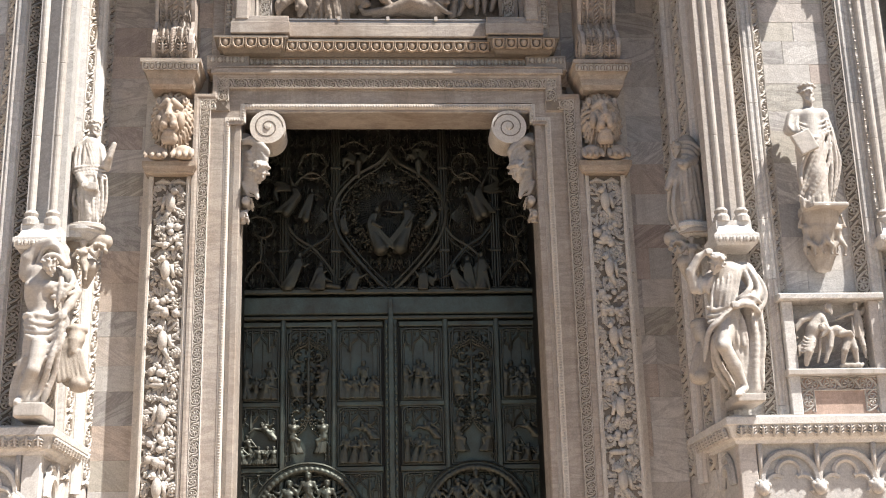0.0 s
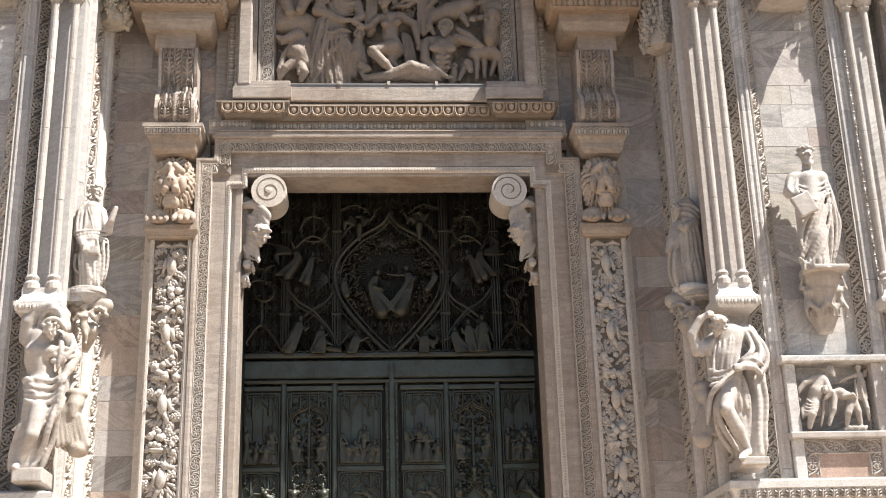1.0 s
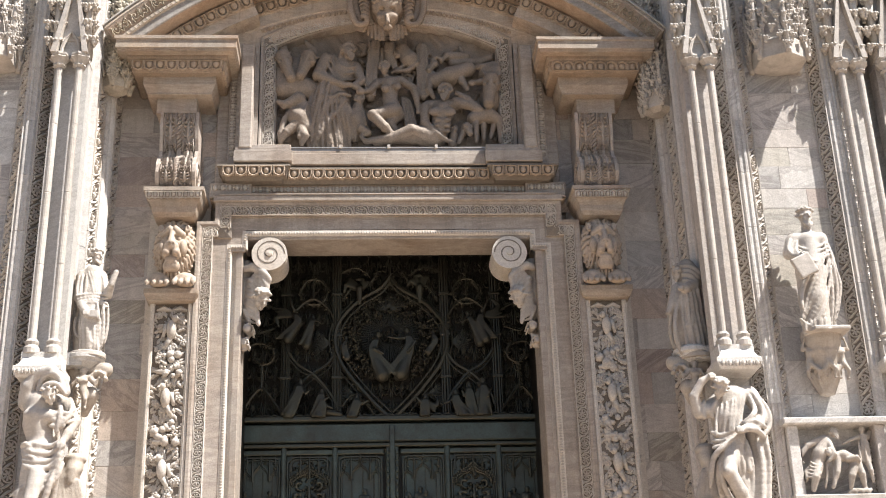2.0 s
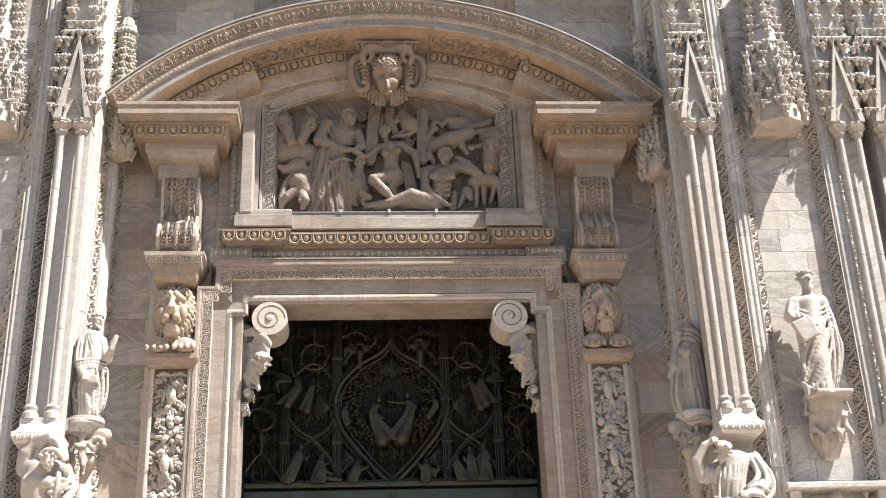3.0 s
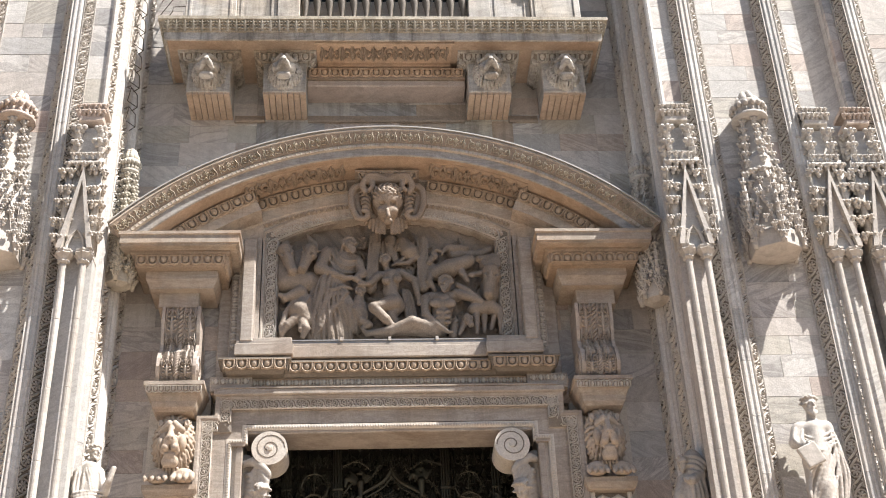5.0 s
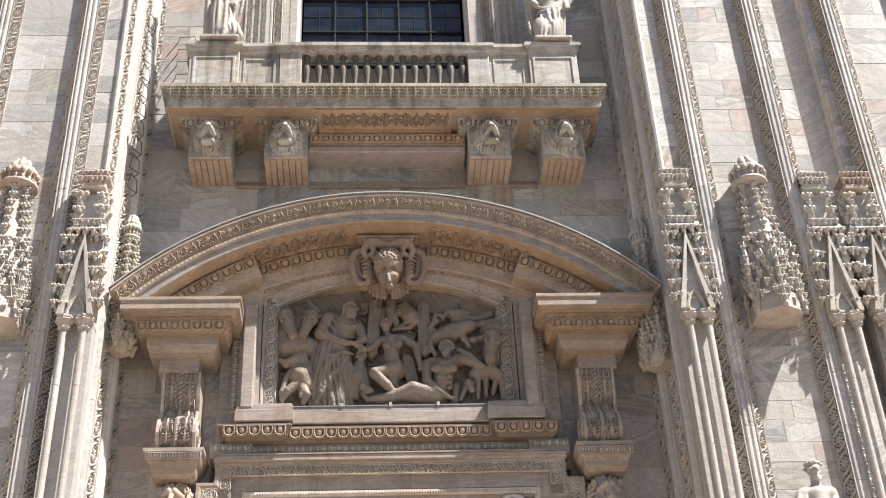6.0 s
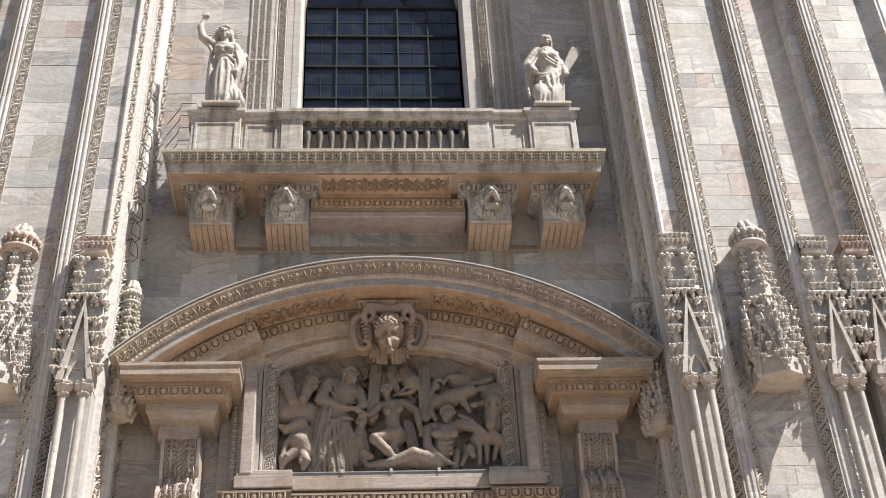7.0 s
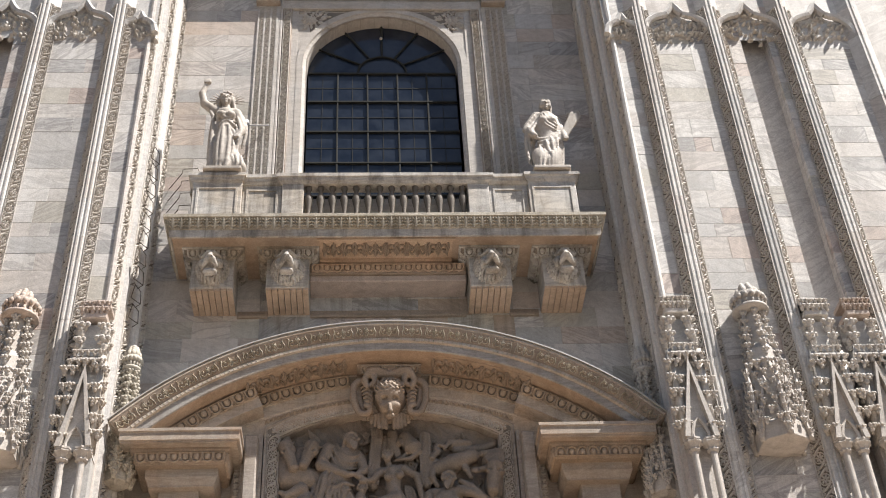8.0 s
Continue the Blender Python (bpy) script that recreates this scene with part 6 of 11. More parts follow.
# two horses and their bodies, a crouching beast below
limb(rc, [(-2.393, -0.100, 2.472), (-2.318, -0.120, 2.021), (-2.246, -0.140, 1.647)], [0.13, 0.19, 0.24], k=0.05)
limb(rc, [(-1.766, -0.100, 2.543), (-1.975, -0.120, 2.310), (-2.039, -0.140, 1.790)], [0.12, 0.18, 0.24], k=0.05)
rc.ell((-2.002, -0.100, 1.699), (0.54, 0.28, 0.32), k=0.04)
beast_head((-2.286, -0.360, 2.374), (-2.085, -0.420, 1.814), 0.16)
beast_head((-1.715, -0.360, 2.371), (-1.877, -0.420, 1.870), 0.16)
for j in range(7):
    pleat(rc, [(-1.661, -0.240, 2.627), (-1.80 + 0.04 * j, -0.26, 2.85 - 0.04 * j), (-1.72 + 0.02 * j, -0.22, 2.60 - 0.05 * j)], 0.03, 0.02)
    pleat(rc, [(-2.30 + 0.02 * j, -0.20, 2.90 - 0.05 * j), (-2.34 + 0.02 * j, -0.22, 2.70 - 0.06 * j), (-2.36 + 0.01 * j, -0.2, 2.45 - 0.06 * j)], 0.03, 0.02)
limb(rc, [(-1.925, -0.260, 1.358), (-2.223, -0.340, 1.185), (-2.359, -0.340, 1.270)], [0.16, 0.09, 0.05], k=0.02)
limb(rc, [(-1.803, -0.200, 1.182), (-1.918, -0.240, 0.907), (-1.794, -0.220, 0.681)], [0.16, 0.24, 0.20], k=0.05)
limb(rc, [(-2.020, -0.260, 1.203), (-2.217, -0.300, 0.846), (-2.292, -0.320, 0.490), (-2.289, -0.300, 0.297)], [0.06, 0.065, 0.075, 0.05])
limb(rc, [(-1.961, -0.300, 0.733), (-2.170, -0.360, 0.507), (-2.263, -0.340, 0.356)], [0.14, 0.09, 0.06])
limb(rc, [(-1.887, -0.300, 0.677), (-1.782, -0.380, 0.410), (-1.841, -0.360, 0.245)], [0.11, 0.10, 0.06])
for j in range(6):
    pleat(rc, [(-1.72 - 0.05 * j, -0.34, 1.20 - 0.03 * j), (-1.78 - 0.05 * j, -0.44, 0.98), (-1.74 - 0.04 * j, -0.40, 0.74)], 0.02, 0.015, k=0.012)
beast_head((-1.870, -0.360, 0.560), (-1.889, -0.400, 0.373), 0.075)
# a kneeling small companion between the two standing ones
relief_head(rc, (-0.611, -0.280, 1.336), 0.125, seed=9, face_to=0.4, curls=14)
limb(rc, [(-0.649, -0.220, 1.189), (-0.674, -0.240, 0.896), (-0.578, -0.220, 0.657)], [0.12, 0.15, 0.14], k=0.03)
limb(rc, [(-0.551, -0.260, 1.066), (-0.503, -0.300, 0.832), (-0.479, -0.320, 0.709)], [0.06, 0.05, 0.04])
limb(rc, [(-0.577, -0.300, 0.624), (-0.432, -0.320, 0.515), (-0.578, -0.300, 0.445)], [0.10, 0.08, 0.05])
# ox, cow, ram, goats and a lamb on the other side
beast_head((2.263, -0.400, 1.771), (2.176, -0.460, 1.164), 0.185, horns=1, ears=0)
for e, q in ((-1, (1.870, -0.300, 1.750)), (1, (2.552, -0.260, 1.771))):
    limb(rc, [(2.278, -0.280, 1.847), q], [0.10, 0.055])
rc.ell((1.838, -0.360, 1.713), (0.09, 0.05, 0.07), k=0.01)
rc.ell((2.349, -0.160, 2.040), (0.34, 0.26, 0.24), k=0.04)
rc.ell((2.273, -0.120, 1.485), (0.24, 0.24, 0.40), k=0.04)
beast_head((2.456, -0.220, 2.236), (2.019, -0.260, 2.183), 0.115, ears=0)
limb(rc, [(1.029, -0.180, 1.860), (1.369, -0.240, 1.965), (1.793, -0.220, 2.151)], [0.17, 0.20, 0.16], k=0.04)
limb(rc, [(0.996, -0.200, 2.022), (0.893, -0.260, 1.623), (1.011, -0.260, 1.408)], [0.09, 0.08, 0.05])
for q in ((1.608, -0.300, 1.781), (1.740, -0.280, 1.605)):
    limb(rc, [(1.583, -0.240, 1.993), q], [0.09, 0.055])
beast_head((1.041, -0.220, 2.302), (0.906, -0.280, 2.088), 0.085)
for j in range(9):
    a = 0.6 * j
    rc.ell((1.08 + 0.13 * (1 - j / 12) * math.cos(a), -0.26, 2.32 + 0.13 * (1 - j / 12) * math.sin(a)), (0.045, 0.06, 0.045), k=0.01)
limb(rc, [(1.332, -0.140, 2.531), (1.740, -0.140, 2.529)], [0.11, 0.10], k=0.03)
beast_head((1.302, -0.220, 2.508), (1.218, -0.260, 2.363), 0.06)
limb(rc, [(1.454, -0.120, 2.365), (2.028, -0.120, 2.392), (2.291, -0.100, 2.522)], [0.09, 0.10, 0.09], k=0.03)
limb(rc, [(1.860, -0.240, 0.904), (2.198, -0.240, 0.985), (2.404, -0.220, 0.855)], [0.15, 0.16, 0.14], k=0.04)
beast_head((1.695, -0.320, 0.662), (1.755, -0.380, 0.461), 0.10)
for a, b in (((1.902, -0.280, 0.824), (1.888, -0.300, 0.313)), ((2.070, -0.200, 0.841), (2.060, -0.200, 0.395)), ((2.419, -0.280, 0.791), (2.415, -0.280, 0.292)), ((2.332, -0.200, 0.867), (2.210, -0.200, 0.449)), ((1.675, -0.260, 0.670), (1.509, -0.300, 0.289))):
    limb(rc, [a, b], [0.08, 0.045])
relief_head(rc, (1.413, -0.260, 0.588), 0.085, seed=3, curls=8)
limb(rc, [(1.412, -0.220, 0.501), (1.382, -0.200, 0.319)], [0.09, 0.10])
for j in range(44):
    rc.ell((-2.40 + 0.112 * j, -0.12 - 0.04 * (j % 3), 0.05 + 0.02 * math.sin(1.7 * j)), (0.10, 0.12, 0.05), k=0.02)
gx, gz = rc.p[..., 0], rc.p[..., 2]
rc.d += 0.003 * np.sin(47 * gx + 3 * np.sin(9 * gz)) * np.sin(43 * gz + 2 * np.sin(8 * gx))
rs = Soup()
s_ = rc.soup()
rs.add(np.concatenate(s_.v), s_.f, face(0, 0, 14.06, (1, 0, 0), (0, 1.08, 0), (0, 0, 1)))
part("figured_relief", rs, M_RELIEF, tablet, "sooty marble high relief of bodies and beasts under trees", smooth=True, fix=False)

# ---------------------------------------------------------------- bronze door
door = thing("door_1", "closed double-leaf dark green bronze door with figured panels", "door", (0, 0.4, 0.0), kind="structure")
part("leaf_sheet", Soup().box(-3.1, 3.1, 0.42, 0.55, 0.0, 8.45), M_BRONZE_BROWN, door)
part("transom", Soup().box(-3.0, 3.0, 0.26, 0.42, 7.98, 8.36, c=0.03), M_BRONZE_GREEN, door, "green bronze transom bar")
part("transom_cap", Soup().box(-3.0, 3.0, 0.20, 0.42, 8.40, 8.50, c=0.02).box(-3.0, 3.0, 0.24, 0.42, 7.88, 7.95, c=0.015), M_BRONZE, door)
part("meeting_stile", Soup().box(-0.13, 0.13, 0.28, 0.42, 0, 7.9, c=0.02).box(-0.05, 0.05, 0.22, 0.3, 0, 8.3, c=0.01), M_BRONZE_GREEN, door)
rope = Soup()
for i in range(60):
    for e in (-1, 1):
        rope.ball((e * 0.09, 0.27, 0.4 + 0.125 * i), (0.035, 0.035, 0.055), seg=6, rings=4)
tagged(part("stile_beads", rope, M_BRONZE_GREEN, door, fix=False), kind="stuff")
COLS = [(-2.97, -2.20), (-2.08, -1.19), (-1.07, -0.19), (0.19, 1.03), (1.15, 2.06), (2.18, 2.97)]
ROWS_D = [(6.24, 7.72), (4.97, 6.14), (3.55, 4.85), (2.2, 3.45), (0.6, 2.1)]
for a, b in zip(COLS[:-1], COLS[1:]):
    if a[1] < 0 < b[0]:
        continue
    m_ = (a[1] + b[0]) / 2
    part("stile", Soup().box(m_ - 0.055, m_ + 0.055, 0.30, 0.43, 0, 7.9, c=0.02).box(m_ - 0.02, m_ + 0.02, 0.27, 0.31, 0, 7.9), M_BRONZE_GREEN, door)


def bronze_panel(x0, x1, z0, z1, seed):
    """A recessed panel: moulded rim, gothic canopy and small figures."""
    rng = random.Random(seed)
    pan = part("panel", Soup().box(x0, x1, 0.40, 0.43, z0, z1), M_BRONZE_GREEN, door)
    for o, y in ((0.02, 0.34), (0.065, 0.365)):
        rim = Soup().frame_run([(x0 + o, z0 + o), (x0 + o, z1 - o - 0.10), (x0 + o + 0.02, z1 - o - 0.035), (x0 + o + 0.10, z1 - o), (x1 - o - 0.10, z1 - o), (x1 - o - 0.02, z1 - o - 0.035), (x1 - o, z1 - o - 0.10), (x1 - o, z0 + o)], [(-0.022, 0.41), (-0.012, y), (0.012, y), (0.022, 0.41)], closed=True)
        part("rim", rim, M_BRONZE, pan)
    can = Soup()
    mid, w = (x0 + x1) / 2, (x1 - x0)
    H = z1 - z0
    base = z1 - 0.42
    for e in (-1, 0, 1):        # a wide ogee between two half arches
        bw, bh = (0.13, 0.14) if e else (0.21, 0.30)
        cx_ = mid + e * w * 0.36
        for o in (0.0, 0.04):
            pts = [(cx_ - (bw - o * 0.6) * w, base - 0.05), (cx_ - (bw - o * 0.6) * w * 0.92, base + bh * 0.30), (cx_ - bw * w * 0.55, base + bh * 0.62 - o), (cx_ - bw * w * 0.18, base + bh * 0.80 - o), (cx_, base + bh * (1.15 if not o else 0.9))]
            pts += [(2 * cx_ - p[0], p[1]) for p in pts[-2::-1]]
            can.tube([(p[0], 0.355 + 0.3 * o, p[1]) for p in pts], 0.015, 5)
        can.tube([(cx_, 0.35, base + bh * 1.1), (cx_, 0.35, z1 + 0.06)], [0.018, 0.010], 5)
        can.ball((cx_, 0.34, base + bh * 1.15 + 0.03), (0.035, 0.03, 0.025), seg=6, rings=4)
    for q in (0.285, 0.715):    # hanging pinnacles
        can.tube([(x0 + w * q, 0.345, base - 0.10), (x0 + w * q, 0.345, base + 0.02), (x0 + w * q, 0.345, base + 0.26), (x0 + w * q, 0.345, z1 + 0.02)], [0.004, 0.026, 0.020, 0.004], 5)
    for _ in range(34):
        q = rng.uniform(0.05, 0.95)
        can.ball((x0 + w * q, 0.375, z1 - rng.uniform(0.05, 0.10 + 0.20 * abs(2 * q - 1))), (rng.uniform(0.012, 0.026), 0.025, rng.uniform(0.012, 0.022)), seg=5, rings=4)
    tagged(part("canopy", can, M_BRONZE, pan, fix=False), kind="stuff")
    c = Clay((x0 + 0.03, 0.20, z0 + 0.02), (x1 - 0.03, 0.44, z1 - 0.10), 0.0150)
    c.join(np.maximum(c.p[..., 1] * -1 + 0.415, 0.0) + 0.002, 0.0)
    n = 4 + seed % 3
    for j in range(n):
        px = x0 + w * (j + 0.7) / (n + 0.4)
        kneel = rng.random() < 0.35
        up = (0.30 if kneel else rng.uniform(0.42, 0.54)) * H
        lean = rng.uniform(-0.10, 0.10)
        s_ = 0.30 * H
        human(c, (px + lean, z0 + up), (px + lean * 0.2, z0 + up * 0.50), [(px - 0.03, z0 + 0.05)], [((px - 0.10, z0 + up * 0.66), (px - 0.12 + 2 * lean, z0 + up * rng.uniform(0.5, 0.8))), ((px + 0.10, z0 + up * 0.66), (px + 0.13 + 2 * lean, z0 + up * rng.uniform(0.5, 0.8)))], s_, robe=0.26, y=0.29 + 0.04 * (j % 2), seed=seed + j, bulk=1.15)
    if seed % 2 == 0:        # one flying figure above, in swirling cloth
        e = 1 if seed % 4 else -1
        human(c, (mid + e * 0.05, z0 + H * 0.70), (mid + e * 0.18, z0 + H * 0.56), [(mid + e * 0.30, z0 + H * 0.44)], [((mid - e * 0.1, z0 + H * 0.64), (mid - e * 0.2, z0 + H * 0.56)), ((mid + e * 0.22, z0 + H * 0.68), (mid + e * 0.28, z0 + H * 0.72))], 0.40, robe=0.22, y=0.34, seed=seed, bulk=1.2)
        for k in range(4):
            pleat(c, [(mid + e * 0.12, 0.36, z0 + H * (0.66 - 0.03 * k)), (mid + e * 0.26, 0.34, z0 + H * (0.64 - 0.04 * k)), (mid + e * 0.36, 0.37, z0 + H * (0.56 - 0.04 * k))], 0.020, 0.014)
    else:                    # slender trees or columns behind
        for q in (0.3, 0.55, 0.8):
            c.cap((x0 + w * q, 0.40, z0), (x0 + w * q, 0.40, z1 - 0.3), 0.018, 0.014, k=0.01)
    for j in range(12):
        c.ell((x0 + w * (j + 0.5) / 12, 0.38 - 0.02 * (j % 2), z0 + 0.05 + 0.02 * math.sin(j * seed)), (0.06, 0.06, 0.035), k=0.01)
    part("relief", c.soup(), M_BRONZE, pan, smooth=True, fix=False)


def tall_panel(x0, x1, z0, z1, seed):
    """A tall panel of stacked ogee canopies, forking leafwork and seated bodies under a small arcade."""
    rng = random.Random(seed)
    pan = part("tall_panel", Soup().box(x0, x1, 0.40, 0.43, z0, z1), M_BRONZE_GREEN, door)
    mid, w, H = (x0 + x1) / 2, x1 - x0, z1 - z0
    for o, y in ((0.02, 0.33), (0.06, 0.36)):
        part("rim", Soup().frame_run([(x0 + o, z0 + o), (x0 + o, z1 - o - 0.10), (x0 + o + 0.10, z1 - o), (x1 - o - 0.10, z1 - o), (x1 - o, z1 - o - 0.10), (x1 - o, z0 + o)], [(-0.022, 0.41), (-0.012, y), (0.012, y), (0.022, 0.41)], closed=True), M_BRONZE, pan)
    can = Soup()
    for base, hw, hh in ((z0 + 0.10, 0.46, 0.95), (z0 + 0.12, 0.38, 0.78), (z1 - 0.62, 0.44, 0.42), (z1 - 0.60, 0.36, 0.32)):
        for e in (-1, 1):
            vine_bar = [(mid + e * hw * w, base), (mid + e * hw * w * 0.96, base + hh * 0.35), (mid + e * hw * w * 0.62, base + hh * 0.62), (mid + e * hw * w * 0.22, base + hh * 0.78), (mid, base + hh)]
            can.tube([(p[0], 0.335, p[1]) for p in vine_bar], 0.020, 5)
            for (ax, az), (bx, bz) in zip(vine_bar[:-1], vine_bar[1:]):
                for q in (0.2, 0.5, 0.8):
                    can.ball((ax + (bx - ax) * q + e * 0.02, 0.325, az + (bz - az) * q + 0.03), (0.026, 0.03, 0.024), seg=5, rings=4)
    for i in range(5):                       # hanging pinnacles in the arcade
        x = x0 + w * (i + 0.5) / 5
        can.tube([(x, 0.34, z1 - 0.48 + 0.12 * abs(i - 2)), (x, 0.33, z1 - 0.30), (x, 0.34, z1 + 0.03)], [0.006, 0.030, 0.010], 5)
        can.tube([(x, 0.34, z0 + H * 0.50 - 0.06 * abs(i - 2)), (x, 0.33, z0 + H * 0.56), (x, 0.34, z0 + H * 0.66 - 0.08 * abs(i - 2))], [0.006, 0.024, 0.006], 5)
    for _ in range(300):                     # leaf and tracery knobs
        x, z = rng.uniform(x0 + 0.08, x1 - 0.08), rng.uniform(z0 + H * 0.30, z1 - 0.08)
        if abs(x - mid) < 0.42 * w * (0.4 + abs(math.sin(3.2 * (z - z0)))) or z > z1 - 0.45:
            a, q = rng.uniform(0, 6.28), rng.uniform(0.05, 0.09)
            can.petal([(0, 0), (math.cos(a) * q * 0.6, math.sin(a) * q * 0.6), (math.cos(a) * q, math.sin(a) * q)], [0.01, q * 0.4, 0.006], [0.03, 0.05, 0.02], face(x, 0.39, z))
    tagged(part("canopy", can, M_BRONZE, pan, fix=False), kind="stuff")
    c = Clay((x0 + 0.03, 0.18, z0 + 0.02), (x1 - 0.03, 0.44, z1 - 0.10), 0.0150)
    c.join(np.maximum(c.p[..., 1] * -1 + 0.415, 0.0) + 0.002, 0.0)
    c.cap((mid, 0.35, z0 + 0.95), (mid, 0.35, z1 - 0.6), 0.045, 0.025, k=0.01)
    for e in (-1, 1):
        for j in range(6):
            zz, rr = z0 + 1.02 + 0.23 * j, 0.16 - 0.008 * j
            for i in range(9):
                a = 0.62 * i
                q = rr * (1 - 0.085 * i)
                c.ell((mid + e * (0.06 + rr + q * math.cos(3.4 + a)), 0.335 - 0.006 * i, zz + q * math.sin(3.4 + a)), (0.030, 0.04, 0.030), k=0.012)
        for hz, s in ((z0 + 0.55, 0.46), (z0 + H * 0.60, 0.46)):
            px = mid + e * 0.31 * w
            human(c, (px, hz + 0.30), (px + e * 0.03, hz), [((px - e * 0.06, hz - 0.30), (px - e * 0.10, hz - 0.06))], [((px + e * 0.08, hz + 0.10), (px - e * 0.05, hz + 0.04))] * 2, s, robe=0.24, y=0.31, seed=seed, bulk=1.35)
    c.ell((mid, 0.32, z0 + H * 0.42), (0.07, 0.07, 0.08), k=0.01)
    part("relief", c.soup(), M_BRONZE, pan, smooth=True, fix=False)


n_ = 0
for r_, (z0_, z1_) in enumerate(ROWS_D[:3]):
    for c_, (x0_, x1_) in enumerate(COLS):
        n_ += 1
        if c_ in (1, 4) and r_ < 2:
            if r_ == 0:
                tall_panel(x0_, x1_, ROWS_D[1][0], z1_, n_)
            continue
        bronze_panel(x0_, x1_, z0_, z1_, n_ * 3 + r_ + c_)
for z in (7.80, 6.19, 4.91, 3.5, 2.15):
    for a, b in ((-2.97, -2.14), (-1.13, -0.16), (0.16, 1.09), (2.12, 2.97)) if z == 6.19 else ((-2.97, -0.16), (0.16, 2.97)):
        part("rail", Soup().box(a, b, 0.32, 0.43, z - 0.05, z + 0.05, c=0.015), M_BRONZE_GREEN, door)
for e in (-1, 1):
    med = part("medallion", Soup().frame_run(arc(e * 1.62, 3.95, 1.02, 0, math.pi, 24), [(-0.09, 0.42), (-0.08, 0.27), (-0.05, 0.24), (-0.04, 0.29), (0.02, 0.29), (0.03, 0.25), (0.06, 0.25), (0.07, 0.42)]), M_BRONZE, door, "arched bronze medallion frame with angels")
    c = Clay((e * 1.62 - 1.1, 0.05, 3.4), (e * 1.62 + 1.1, 0.44, 5.2), 0.024)
    for j in range(5):
        px = e * 1.62 + (j - 2) * 0.36
        up = 4.75 - 0.14 * abs(j - 2) ** 1.5
        human(c, (px, up), (px, up - 0.42), [(px, up - 0.9)], [((px - 0.2, up - 0.32), (px - 0.3, up - 0.2)), ((px + 0.2, up - 0.32), (px + 0.3, up - 0.2))], 0.62, robe=0.25, y=0.22, seed=j)
        c.cap((px + 0.12, 0.3, up - 0.2), (px + 0.42, 0.3, up - 0.05), 0.05, 0.03, k=0.03)
        c.cap((px - 0.12, 0.3, up - 0.2), (px - 0.42, 0.3, up - 0.05), 0.05, 0.03, k=0.03)
    for j in range(30):
        a = math.pi * (j + 0.5) / 30
        c.ell((e * 1.62 + 0.95 * math.cos(a), 0.26, 3.95 + 0.95 * math.sin(a)), (0.07, 0.09, 0.07), k=0.02)
    part("angels", c.soup(), M_BRONZE, med, smooth=True, fix=False)
# upper light: mullions, an ogee mandorla with a leafy wreath, crossing ribs, flying and kneeling bodies
ty = thing("tympanum_grille", "dark bronze tympanum of openwork tracery with figures above the doors", "grille", (0, 0.4, 8.5))
for x in ((-2.141, 0.320, 9.844)[0], (-1.100, 0.320, 9.838)[0], (1.121, 0.320, 9.826)[0], (2.178, 0.320, 9.821)[0]):
    mu = Soup()
    for o, y, r in ((-0.075, 0.34, 0.022), (-0.03, 0.31, 0.026), (0.03, 0.31, 0.026), (0.075, 0.34, 0.022)):
        mu.tube([(x + o, y, 8.5), (x + o, y, 12.2)], r, 6)
    for z in (9.3, 10.2, 11.1):
        mu.box(x - 0.11, x + 0.11, 0.28, 0.36, z, z + 0.06, c=0.01)
    part("mullion", mu, M_BRONZE_DARK, ty)


def vine_line(soup, pts, r, leaf, rng, y=0.32):
    """A tracery bar through points, with leaf knobs along it."""
    v = [Vector((p[0], y, p[1])) for p in pts]
    line = []
    for i in range(len(v) - 1):
        p0, p1, p2, p3 = v[max(i - 1, 0)], v[i], v[i + 1], v[min(i + 2, len(v) - 1)]
        for t in (0.0, 0.2, 0.4, 0.6, 0.8):
            line.append(0.5 * (2 * p1 + (p2 - p0) * t + (2 * p0 - 5 * p1 + 4 * p2 - p3) * t * t + (3 * p1 - p0 - 3 * p2 + p3) * t ** 3))
    line.append(v[-1])
    soup.tube(line, r, 5)
    for p in line:
        for _ in range(leaf):
            q, a = rng.uniform(0.04, 0.075), rng.uniform(0, 6.28)
            c, e = math.cos(a), math.sin(a)
            soup.petal([(0, 0), (c * q * 0.6, e * q * 0.6), (c * q * 1.2, e * q * 1.2)], [0.008, q * 0.38, 0.005], [0.02, 0.03, 0.01], face(p.x, y + 0.01, p.z))


